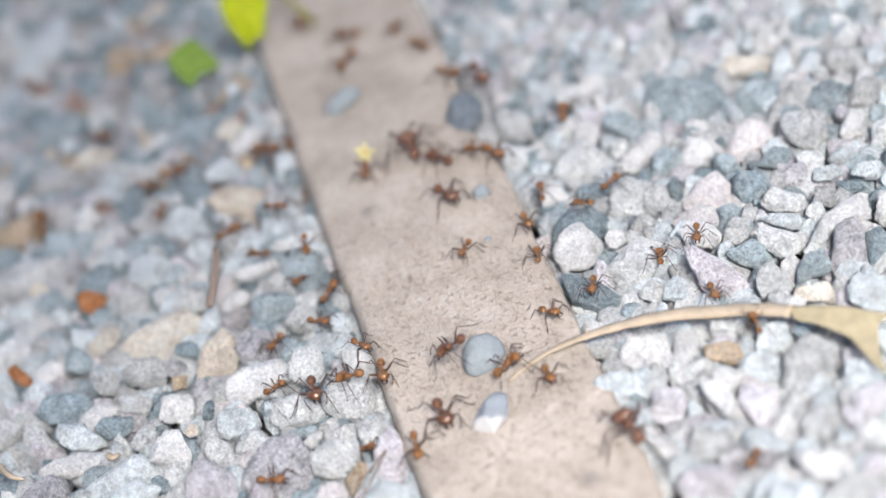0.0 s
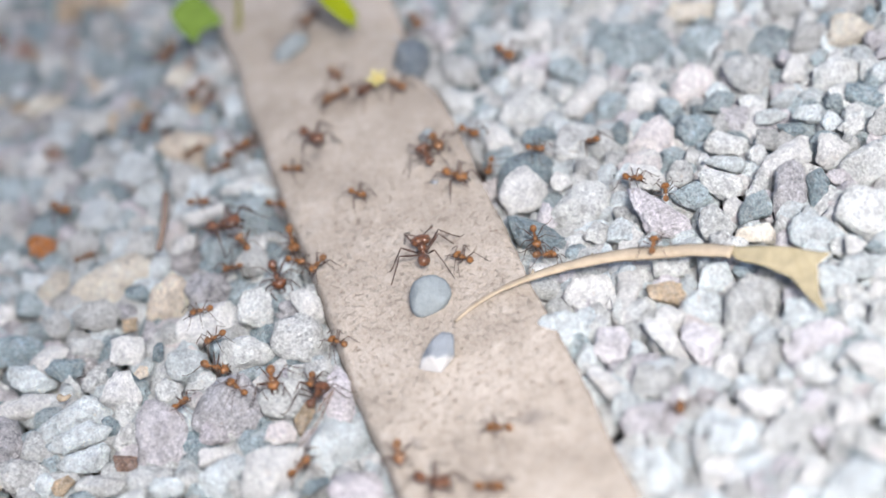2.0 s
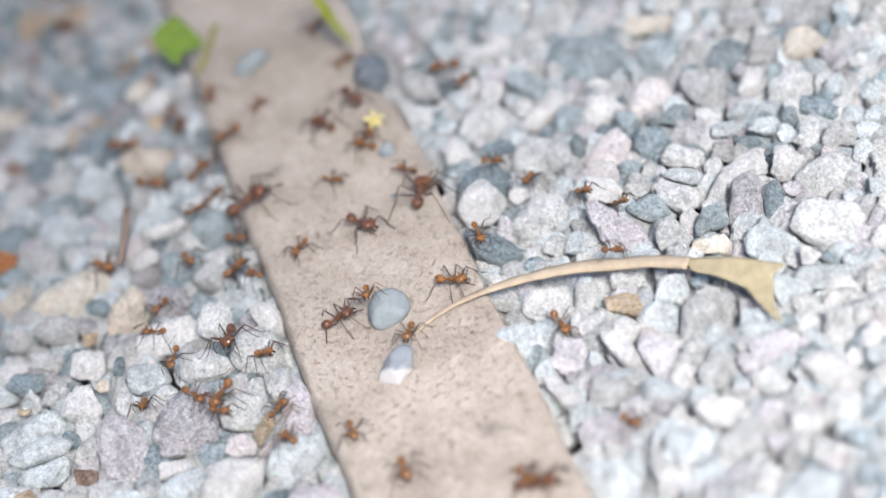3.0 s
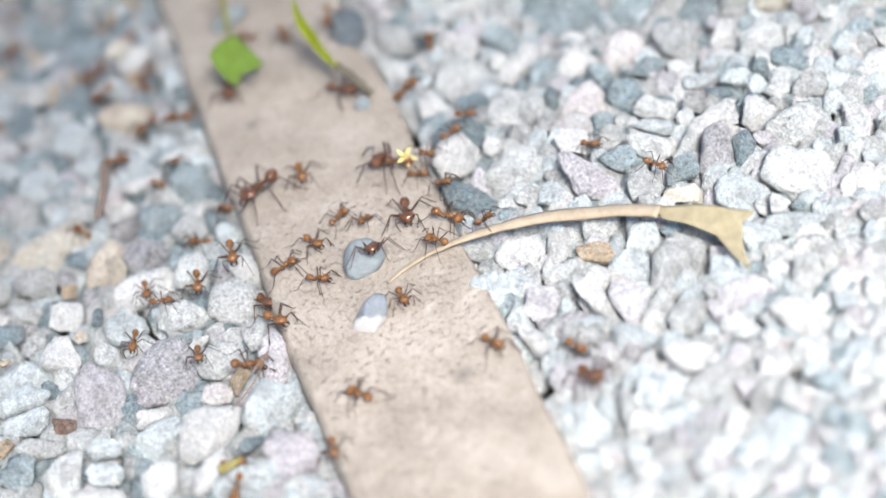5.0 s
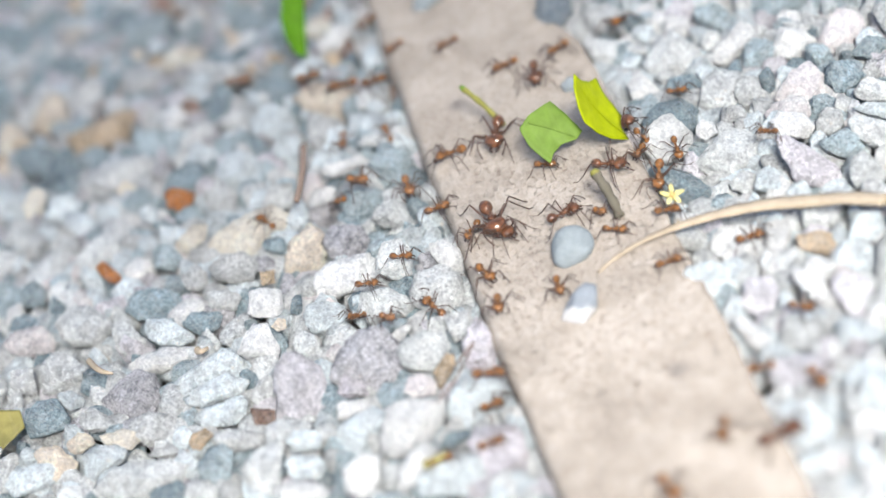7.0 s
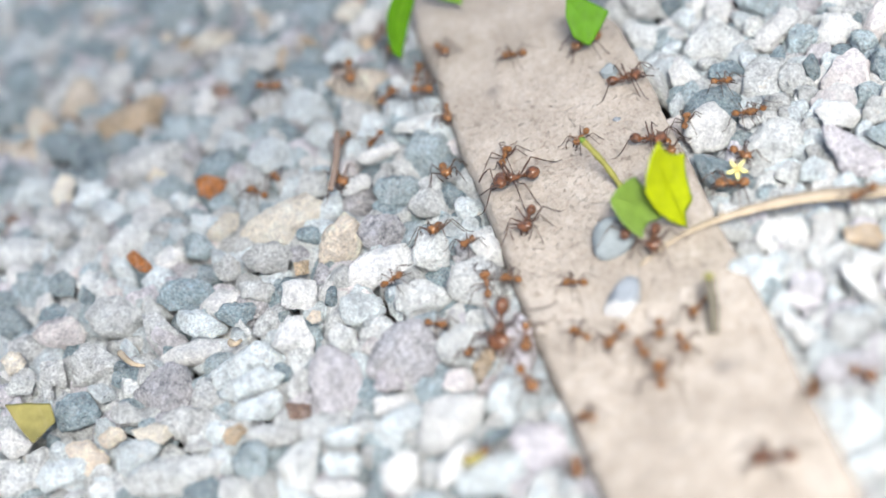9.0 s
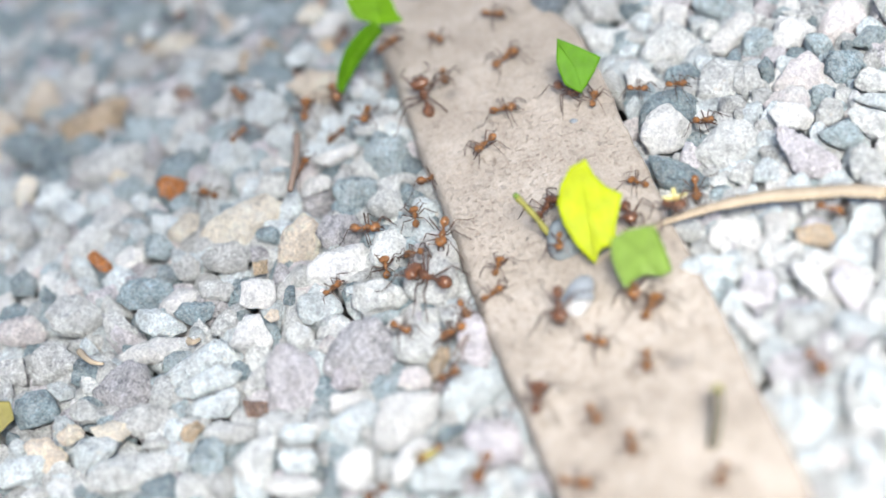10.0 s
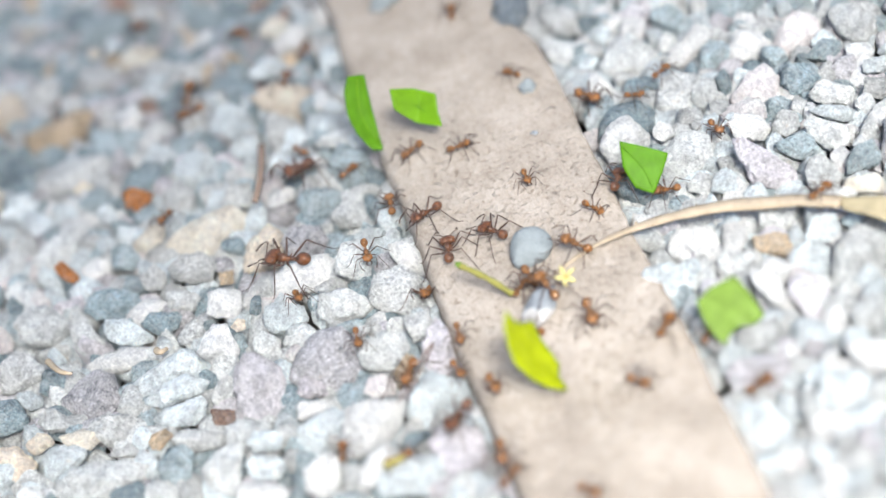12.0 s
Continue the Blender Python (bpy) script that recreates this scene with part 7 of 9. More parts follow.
    walk(ants[21], trail(21, [(0, -54.7, 10.2, -2.3, -30), (0.5, -59.1, 12.2, -2.5, -31), (1, -57.8, 17, 0.1, -75), (1.17, -58.4, 17.4, -0.3, -124), (1.33, -59.1, 17.7, -0.7, -171), (1.5, -59.6, 17.4, -0.7, -232), (1.67, -57.5, 20.3, -0.3, -287), (1.83, -55.2, 22.8, 0.3, -334), (2, -53.6, 33.2, -5.3, -391), (2.5, -39.7, 27.8, -4.5, -469), (3, -30.5, 26.2, -2.7, -414), (3.4, -28.3, 27.2, -1.3, -356), (3.8, -25.7, 28.2, -1.9, -356), (4.2, -23.3, 27.5, -0.7, -356), (4.6, -20.8, 28.4, -0.3, -356), (5, -18.4, 30.1, -0.3, -346), (5.5, -10.1, 28, -0.3, -394), (6, -13.4, 27.3, -0.3, -362), (6.25, -13.1, 27.5, -0.3, -440), (6.5, -12.8, 28, -0.3, -499), (7, -20.5, 24.7, -0.3, -431), (7.4, -21.4, 20.3, -0.3, -468), (7.8, -22.5, 17.1, -0.3, -468), (8.2, -23.5, 11.4, 0.7, -468), (8.6, -24.5, 7.8, 0.3, -468), (9, -25.3, 4, -1.3, -470), (9.25, -27.1, 3.1, -1.7, -510), (9.5, -28.9, 2.9, -2.7, -556), (9.67, -30.7, -2.9, 0.1, -504), (9.83, -32.6, -7.6, 1.9, -459), (10, -34.5, -9.8, 1.5, -402), (10.5, -37.1, 0.2, -3.9, -436), (11, -38.9, 2.2, -1.5, -443), (11.5, -26.5, -4.4, -1.9, -404), (12, -19.4, -16.5, -0.3, -445)]))
    walk(ants[22], trail(22, [(0, -9.8, 190.7, -0.3, -99), (0.5, -10.8, 183.6, -0.3, -68), (1, -8, 186.1, -0.3, -61), (1.5, -3.4, 170.4, -0.3, -74), (2, 1.1, 154.5, -0.3, -136), (2.5, -16.4, 158.1, -0.3, -142), (3, -20.7, 136.9, -0.3, -107), (3.4, -23.9, 130.1, -0.7, -131), (3.8, -26, 122.1, -6.3, -131), (4.2, -30.9, 128.1, -5.7, -131), (4.6, -33.6, 116.1, -3.5, -131), (5, -37.3, 112.6, -2.7, -159), (5.5, -42.5, 120, -4.5, -118), (5.75, -44.7, 109.8, -3.3, -168), (6, -47.1, 103.6, -4.9, -237), (6.25, -45.9, 110.1, -2.9, -278), (6.5, -45.2, 122.3, -4.7, -311), (7, -29.5, 121.5, -4.5, -374), (7.2, -29.9, 116.3, -4.1, -452), (7.4, -30.2, 112.1, -4.5, -508), (7.8, -31.6, 106.1, -3.5, -508), (8.2, -33.6, 108.8, -3.5, -508), (8.6, -35.9, 112.1, -3.5, -508), (8.73, -36.3, 111.5, -3.5, -565), (8.87, -36.9, 111, -3.7, -629), (9, -37.4, 110.2, -3.5, -676), (9.5, -27.2, 121.9, -5.9, -695), (10, -22, 122, -0.3, -731), (10.5, -12.9, 120.8, -0.3, -729), (10.75, -5.9, 119.9, -0.3, -785), (11, 1.3, 119, -0.3, -831), (11.5, -24.4, 88.6, -5.3, -861), (11.75, -24.1, 86.1, -5.7, -917), (12, -23.7, 96.6, -16, -984)]))
    walk(ants[23], trail(23, [(0, 17.7, 157.1, -0.3, -69), (0.5, 18.6, 157.9, -0.3, -69), (1, 19.2, 157.3, -0.3, -69), (1.5, 17.7, 155.9, -0.3, -69), (2, 26.4, 137, -2.3, -87), (2.25, 22, 142.3, -0.3, -147), (2.5, 18, 150.5, -0.3, -218), (2.75, 15.7, 150, -0.3, -173), (3, 13.4, 149.5, -0.3, -139), (3.4, 11.6, 144.7, -0.3, -111), (3.8, 9.8, 140.1, -0.3, -111), (4.2, 8.1, 135.5, -0.3, -111), (4.6, 6.3, 130.9, -0.3, -111), (5, 4.6, 126.5, -0.3, -90), (5.5, 6.4, 103.2, -0.3, -4), (6, 10.5, 99.2, -0.3, -3), (6.17, 16, 99.2, -0.3, 51), (6.33, 21.3, 99.3, -0.3, 105), (6.5, 26.8, 99.7, -0.5, 175), (7, 3.7, 99.8, -0.3, 186), (7.4, -2.1, 99.1, -0.3, 186), (7.8, -7.9, 98.6, -0.3, 186), (8.2, -13.5, 98.1, -0.3, 186), (8.6, -19.2, 97.3, -0.3, 186), (8.8, -21.7, 93.5, -0.3, 224), (9, -24.1, 94.6, -3.5, 260), (9.5, -20.8, 88.4, -0.3, 298), (9.75, -14.8, 77.5, -0.3, 250), (10, -8.7, 66.6, -0.3, 210), (10.5, -13.6, 63.4, -0.3, 196), (10.75, -19, 60.2, -0.3, 140), (11, -24.4, 61, -3.3, 83), (11.5, -25.8, 57.7, -3.1, 83), (12, -26.2, 59.1, -2.5, 83)]))
    walk(ants[24], trail(24, [(0, -27.5, 69.9, -3.5, 15), (0.25, -19.7, 58.9, -0.3, -51), (0.5, -11.8, 52.3, -0.3, -111), (0.67, -8.8, 55.7, -0.3, -158), (0.83, -5.9, 59.1, -0.3, -219), (1, -3, 62.7, -0.3, -281), (1.5, -24.8, 63.9, -4.1, -264), (2, -36.5, 66.9, -0.1, -258), (2.17, -37.3, 73.7, -3.3, -311), (2.33, -37.9, 75.3, -2.7, -364), (2.5, -38.5, 77.3, -2.3, -434), (3, -40.6, 73.1, -3.1, -438), (3.4, -37.7, 46.1, 2.7, -447), (3.8, -40.1, 63, -3.3, -447), (4.2, -38.7, 45.6, 2.5, -447), (4.6, -38.4, 42.1, 0.7, -447), (5, -38.3, 40.2, -1.7, -461), (5.17, -37.7, 41.2, 0.1, -510), (5.33, -37.2, 43, 1.3, -571), (5.5, -36.6, 45.2, 2.3, -636), (6, -33.6, 60.2, -5.9, -656), (6.17, -32.3, 61.2, -5.7, -703), (6.33, -31, 58.9, -2.9, -764), (6.5, -29.9, 59.3, -2.3, -822), (7, -25.5, 57.5, -3.1, -741), (7.4, -23.3, 55.5, -0.7, -708), (7.8, -21.5, 57.7, -0.3, -708), (8.2, -19.9, 63, -0.3, -708), (8.6, -17.7, 63.6, -0.3, -708), (9, -15.6, 64, -0.3, -659), (9.5, -11.9, 74.2, -0.3, -637), (9.75, -7.2, 75.7, -0.3, -684), (10, -2.4, 77.2, -0.3, -739), (10.17, -3.2, 80.5, -0.3, -682), (10.33, -4, 83.7, -0.3, -632), (10.5, -4.8, 86.7, -0.3, -565), (11, -10.5, 81.1, -0.3, -493), (11.17, -11.2, 80.2, -0.3, -447), (11.33, -12, 79.4, -0.3, -384), (11.5, -12.8, 78.5, -0.3, -330), (11.67, -13.9, 77, -0.3, -392), (11.83, -15.1, 75.4, -0.3, -460), (12, -16.2, 74, -0.3, -510)]))
    walk(ants[25], trail(25, [(0, -21.3, 3, -0.3, -97), (0.17, -25.1, 2.2, -2.7, -142), (0.33, -28.9, 1.2, -4.5, -192), (0.5, -32.4, -9.2, 1.7, -252), (0.67, -34.5, -7.6, 1.7, -303), (0.83, -36.7, 0.2, -3.5, -351), (1, -38.6, 0.2, -2.1, -412), (1.5, -35.1, -11.8, -1.7, -391), (2, -40.7, -13.8, -2.9, -347), (2.25, -38.1, -11.8, -2.9, -300), (2.5, -35.5, -11.8, -1.1, -249), (3, -31.2, -9.8, 1.1, -249), (3.2, -32.5, -11.7, -0.1, -172), (3.4, -33.7, -12.8, -2.1, -113), (3.8, -35.9, -21, -0.1, -113), (4.2, -37.2, -21.3, -14.9, -113), (4.6, -40.6, -31.9, -1.1, -113), (5, -43.9, -31.9, -2.5, -126), (5.25, -45, -32.9, -2.7, -184), (5.5, -46, -32.9, -3.9, -256), (5.88, -42.4, -25.2, -0.3, -280), (6.25, -39.8, -10.5, 1.7, -280), (6.62, -35.4, 12.8, -19.5, -280), (7, -34.4, 25, -4.1, -234), (7.13, -33.4, 17.8, -1.1, -286), (7.27, -32.5, 14.6, -1.5, -328), (7.4, -32.1, 27.8, -15.7, -378), (7.8, -31, 27.4, -15.7, -378), (8.2, -30.9, 18.8, -0.7, -378), (8.6, -29.7, 18.8, -0.9, -378), (8.8, -29.6, 25.2, -3.9, -327), (9, -29.6, 26.1, -2.3, -283), (9.5, -41.7, 29.1, -1.3, -263), (10, -40.9, 40.1, -3.7, -279), (10.5, -37.5, 45.9, 2.5, -275), (11, -37.5, 62.1, -3.3, -275), (11.25, -38, 61.1, -5.3, -328), (11.5, -37.8, 46.7, 2.7, -393), (12, -35.2, 42.1, 1.3, -456)]))
    walk(ants[26], trail(26, [(0, -8.7, 109, -0.3, 257), (0.25, -3.3, 104.4, -0.3, 297), (0.5, 2, 99.8, -0.3, 344), (1, 6.1, 104.7, -0.3, 341), (1.5, 18, 94.6, -0.3, 325), (2, 25.2, 80.1, -2.1, 301), (2.17, 24.3, 79, -2.1, 368), (2.33, 23.3, 76, -0.7, 417), (2.5, 22.3, 74.3, -0.3, 473), (3, 41, 99.9, -1.9, 420), (3.4, 42.4, 105, -14.3, 420), (3.8, 41.8, 104, -14.3, 420), (4.2, 39.4, 95.5, -2.7, 420), (4.6, 39.1, 94.8, -2.9, 420), (5, 38.4, 98.4, -1.7, 438), (5.5, 39.9, 100.7, -2.3, 418), (6, 42.6, 106.8, -3.5, 443), (6.25, 41.7, 107.2, -2.7, 504), (6.5, 40.7, 108.2, -2.3, 562), (7, 17.4, 98.5, -0.3, 569), (7.4, 13.2, 99.2, -0.3, 529), (7.8, 9.1, 100.1, -0.3, 529), (8.2, 4.9, 100.9, -0.3, 529), (8.6, 0.8, 101.7, -0.3, 529), (9, -3.3, 102.6, -0.3, 520), (9.25, 0.2, 108.7, -0.3, 465), (9.5, 3.7, 115.1, -0.3, 422), (9.75, 4.4, 116.8, -0.3, 377), (10, 5, 118.3, -0.3, 316), (10.5, 7.3, 111.7, -0.3, 268), (11, 4.7, 106, -0.3, 245), (11.17, 3.8, 104.2, -0.3, 201), (11.33, 2.9, 102.4, -0.3, 145), (11.5, 2.1, 100.6, -0.3, 85), (12, 6.4, 124.9, -0.3, 79)]))
    walk(ants[27], trail(27, [(0, 19.5, 99.5, -0.3, 145), (0.5, 15, 104.2, -0.3, 124), (1, 14.2, 107.3, -0.3, 124), (1.17, 14.6, 106.1, -0.3, 184), (1.33, 15, 105.1, -0.3, 228), (1.5, 15.6, 104, -0.3, 273), (2, 14.2, 108.2, -0.3, 292), (2.5, 13.1, 103, -0.3, 269), (3, 14, 93.6, -0.3, 259), (3.4, 9.3, 82, -0.3, 248), (3.8, 4.5, 70.5, -0.3, 248), (4.2, -0.2, 58.9, -0.3, 248), (4.6, -4.9, 47.3, -0.3, 248), (5, -9.6, 35.7, -0.3, 295), (5.5, -3.4, 33.4, -0.3, 248), (6, -4, 17.1, 3.3, 240), (6.25, 5.9, 17.9, 1.3, 296), (6.5, 15.7, 15.9, 1.5, 362), (7, 21.6, 21.7, -0.3, 373), (7.4, 24.6, 24, -3.7, 416), (7.8, 26.9, 24.4, -2.7, 416), (8.2, 29, 30.1, -1.5, 416), (8.6, 31.4, 32.8, -1.1, 416), (8.8, 32.7, 34.7, -1.7, 364), (9, 33.9, 36.9, -2.7, 295), (9.5, 32.5, 31, -1.7, 258), (10, 31, 26.8, -3.1, 253), (10.25, 31.4, 26.5, -3.5, 295), (10.5, 31.6, 25.8, -3.3, 345), (10.75, 34, 27.3, -3.7, 280), (11, 36.2, 27.5, -2.9, 229), (11.25, 37, 26.3, -2.7, 287), (11.5, 38, 25.3, -2.5, 358), (11.67, 36.8, 26, -2.9, 406), (11.83, 35.8, 26.2, -2.9, 455), (12, 34.5, 26.7, -3.1, 518)]))
    walk(ants[28], trail(28, [(0, 17.8, 27.7, -0.3, 303), (0.5, 23.4, 14.8, 2.3, 327), (1, 25.5, 24.3, -3.1, 373), (1.17, 25.4, 24.5, -3.1, 319), (1.33, 25.1, 24.7, -3.1, 263), (1.5, 25, 24.9, -3.1, 220), (1.67, 25.6, 24.7, -3.1, 263), (1.83, 26.3, 23.7, -2.5, 319), (2, 26.9, 23.4, -2.5, 373), (2.5, 28.2, 11.3, 2.5, 303), (3, 33.4, -2.5, -0.9, 286), (3.2, 32.5, 4.2, -5.1, 218), (3.4, 30.7, 5.2, -4.3, 143), (3.8, 27.4, 9, -2.9, 143), (4.2, 24.3, 8.1, -2.3, 143), (4.6, 20.4, 13, 1.5, 143), (5, 17.3, 15.5, 1.5, 129), (5.17, 17.4, 15.8, 1.5, 70), (5.33, 17.5, 16.1, 1.5, 23), (5.5, 17.7, 16.4, 1.5, -34), (6, 20, 12.2, 0.5, -74), (6.5, 27.3, 11.2, -2.9, -20), (7, 36.3, 5.2, -2.7, -18), (7.4, 39.5, 4.4, -1.3, 15), (7.8, 42.5, 5.1, 1.3, 15), (8.2, 46, 4.2, 1.1, 15), (8.6, 49, 2.6, 2.7, 15), (8.73, 50.1, 2.2, 2.9, 65), (8.87, 51.1, 1.6, 3.3, 128), (9, 52.3, 1.5, 3.3, 193), (9.17, 52.7, 1.6, 3.3, 127), (9.33, 52.9, 1.5, 3.3, 65), (9.5, 53.3, 1.5, 3.3, 14), (10, 52.5, 0.1, -0.5, -18), (10.5, 56.1, -2.9, -1.9, -33), (11, 57.7, -1.8, -1.3, -2), (11.5, 61.6, -2.9, 3.5, 26), (12, 61.8, -1.1, 3.3, 26)]))
    walk(ants[29], trail(29, [(0, 11.5, 7.6, -0.3, -87), (0.5, -9.5, -0.5, 0.3, -105), (1, -8.6, -13.6, -0.3, -99), (1.5, -10.2, -39.1, -0.3, -41), (2, -5.1, -43.7, -0.3, -32), (2.5, -0.8, -45, -0.3, -8), (3, 11.8, -46, -0.3, -72), (3.2, 12.4, -43.6, -0.3, 10), (3.4, 13.1, -41.2, -0.3, 75), (3.8, 14.3, -36.5, -0.3, 75), (4.2, 15.7, -31.8, -0.3, 75), (4.6, 17, -27, -0.3, 75), (4.8, 17.6, -24.7, -0.3, 13), (5, 18.2, -22.2, -0.3, -65), (5.5, 12.9, -39.2, -0.3, -32), (6, 8.5, -59.3, -0.3, -14), (6.25, 21.2, -52.5, -0.3, 43), (6.5, 34.4, -42.9, -2.9, 98), (6.67, 34.5, -42.8, -3.1, 43), (6.83, 34.6, -42.9, -3.1, -14), (7, 34.7, -42.9, -3.1, -82), (7.4, 34.4, -49.1, -2.9, -82), (7.8, 34.3, -48.9, -2.9, -82), (8.2, 34.2, -48.9, -2.9, -82), (8.6, 34, -48.8, -2.9, -82), (9, 33.9, -42.6, -2.7, -55), (9.5, 34.9, -42.3, -2.7, -74), (10, 35.2, -41, -1.5, -74), (10.5, 36.2, -40.4, -1.3, -82), (11, 35.2, -41.8, -1.9, -65), (11.5, 32.5, -42.3, -2.7, -31), (12, 31.4, -42.8, -3.9, -2)]))
    walk(ants[30], trail(30, [(0, -34.2, 112.4, -2.9, -34), (0.5, -25.9, 96.5, -3.3, -77), (1, -29.3, 86.7, 0.1, -103), (1.5, -31.1, 80.1, -3.7, -34), (2, -26.2, 83.1, -3.9, -34), (2.5, -28.4, 76.8, -4.3, -46), (3, -28, 76.9, -4.9, -46), (3.4, -27.1, 69.1, -3.7, -80), (3.8, -27.3, 71.4, -3.5, -80), (4.2, -26.9, 69.5, -4.3, -80), (4.6, -26.4, 68.2, -5.5, -80), (5, -26.3, 68.1, -5.5, -67), (5.5, -23.4, 55.1, -0.7, -34), (6, -19, 60, -0.3, -34), (6.5, -14.6, 45.2, -0.3, -45), (6.75, -16.9, 43.4, -0.3, -94), (7, -19.2, 41.3, -0.3, -131), (7.4, -20.4, 38.8, -0.3, -114), (7.8, -21.2, 34.2, -0.3, -114), (8.2, -22.3, 32, -0.3, -114), (8.6, -23.3, 29.4, -0.7, -114), (8.8, -23.6, 25.4, -0.7, -164), (9, -23.7, 21.6, -0.7, -232), (9.5, -32.4, 48.1, -5.9, -258), (10, -30.8, 56.2, -5.3, -280), (10.5, -28.1, 55.7, -4.3, -306), (11, -29.7, 69.1, -4.3, -317), (11.5, -20.2, 68.7, -0.3, -330), (12, -6.2, 68.3, -0.3, -362)]))
    walk(ants[31], trail(31, [(0, -91.3, 219.8, -3.7, -55), (0.39, -87.6, 217.3, -21.5, -56), (0.78, -87.1, 215.8, -19, -56), (1.17, -86.4, 204, -3.3, -56), (1.56, -85.4, 203.2, -4.9, -56), (1.94, -86.6, 211.5, -3.9, -55), (2.33, -84.9, 204.8, -2.9, -56), (2.72, -84, 204.3, -3.7, -56), (3.11, -83.1, 203.2, -4.9, -56), (3.5, -81, 194.4, -2.7, -56), (3.89, -80.2, 193, -2.7, -56), (4.28, -79.1, 191.4, -3.3, -56), (4.67, -78.3, 191.3, -5.5, -56), (5.06, -78.3, 193.3, -4.1, -56), (5.44, -77.6, 193.5, -4.7, -56), (5.83, -77.4, 194.4, -3.7, -56), (6.22, -76.7, 195.1, -5.3, -56), (6.61, -74.5, 185.3, -3.9, -56), (7, -74.4, 187.8, -3.5, -68), (7.42, -73.4, 194.4, -18.4, -68), (7.83, -72.6, 193.7, -24, -68), (8.25, -72.5, 192.5, -24, -68), (8.67, -72.6, 191.3, -22, -68), (9.08, -72.5, 190.1, -22, -68), (9.5, -73.4, 188.5, -15.4, -68), (9.92, -73.6, 180.6, -4.3, -68), (10.33, -73.4, 179.2, -4.1, -68), (10.75, -74.6, 185.1, -3.7, -68), (11.17, -74.6, 185.1, -4.3, -68), (11.58, -74.6, 184.2, -4.5, -68), (12, -74.6, 184.1, -4.3, -68)]))
    walk(ants[32], trail(32, [(0, -23.7, -41.3, -16, 23), (1.5, -23.7, -41.3, -16, 23), (1.75, -23.7, -40.4, -0.7, 23), (1.88, -10.7, -34.7, -0.3, 79), (2, 2.6, -28.5, -0.3, 149), (2.5, -13.3, -3.1, -0.3, 82), (2.67, -14.9, -6.2, -0.3, 32), (2.83, -16.5, -9.3, -0.3, -26), (3, -18.1, -12.4, -0.3, -91), (3.4, -18.9, -16.8, -0.3, -101), (3.8, -19.8, -21.3, -0.3, -101), (4.2, -20.5, -25.6, -0.3, -101), (4.6, -21.2, -31.8, -0.3, -101), (5, -22.1, -34.6, -0.3, -97), (5.17, -22.1, -31.5, -0.3, -146), (5.33, -22, -28.4, -0.3, -202), (5.5, -22, -25.5, -0.3, -265), (5.67, -22.4, -25.5, -0.3, -313), (5.83, -22.9, -25.6, -0.3, -361), (6, -23.4, -25.3, -0.7, -421), (6.5, -28.7, -27, -1.3, -362), (7, -32.2, -28.8, -0.7, -376), (7.4, -29.5, -29, -1.9, -381), (7.8, -26.9, -27.8, -3.7, -381), (8.2, -23.4, -36.8, -0.7, -381), (8.6, -21.8, -30, -0.3, -380), (8.8, -20.6, -29.4, -0.3, -311), (9, -19.4, -29.1, -0.3, -243), (9.5, -24.1, -22.7, -3.9, -264), (9.75, -33.8, -27.9, 0.5, -214), (10, -43.5, -27.4, -0.3, -167), (10.17, -43.6, -27.4, -0.3, -122), (10.33, -43.8, -27.5, -0.3, -75), (10.5, -43.9, -27.6, -0.3, -16), (11, -42.2, -27.5, -0.3, -16), (11.5, -43.2, -27.8, -0.3, -2), (12, -43.5, -27.2, -0.3, -2)]))
    walk(ants[33], trail(33, [(0, 22.5, 64.1, -0.3, -88), (0.5, 13.9, 58.7, -0.3, -106), (0.75, 7.6, 54.6, -0.3, -154), (1, 1.5, 50.2, -0.3, -213), (1.5, -17.1, 52.2, -0.3, -198), (2, -21.1, 48.9, -0.3, -138), (2.5, -15.7, 56.2, -0.3, -110), (3, -13.5, 57.1, -0.3, -138), (3.2, -12.3, 55.4, -0.3, -101), (3.4, -11.1, 53.7, -0.3, -56), (3.8, -8.8, 50.4, -0.3, -56), (4.2, -6.5, 47, -0.3, -56), (4.6, -4.3, 43.8, -0.3, -56), (4.8, -3.1, 42.1, -0.3, -6), (5, -1.9, 40.5, -0.3, 33), (5.25, -0.9, 43.8, -0.3, -22), (5.5, 0.2, 46.9, -0.3, -87), (6, -5.5, 34.9, -0.3, -139), (6.5, -5, 19.3, 3.7, -92), (7, -6.3, 11.3, -0.3, -93), (7.4, -6.1, 1.6, 3.5, -85), (7.8, -5.5, -2.7, 2.9, -85), (8.2, -5, -4.3, -0.3, -85), (8.6, -4.6, -9.5, -0.3, -85), (9, -4.2, -14.7, -0.3, -85), (9.5, -5.3, -11.2, -0.3, -121), (10, -3.7, -13.1, -0.3, -54), (10.25, 9, -15.5, -0.3, -3), (10.5, 21.9, -17.9, -0.3, 38), (10.75, 17.9, -16.8, -0.3, 74), (11, 13.8, -15.9, -0.3, 116), (11.5, -0.8, -12.3, -0.3, 149), (12, -6.6, -5.2, -0.3, 130)]))
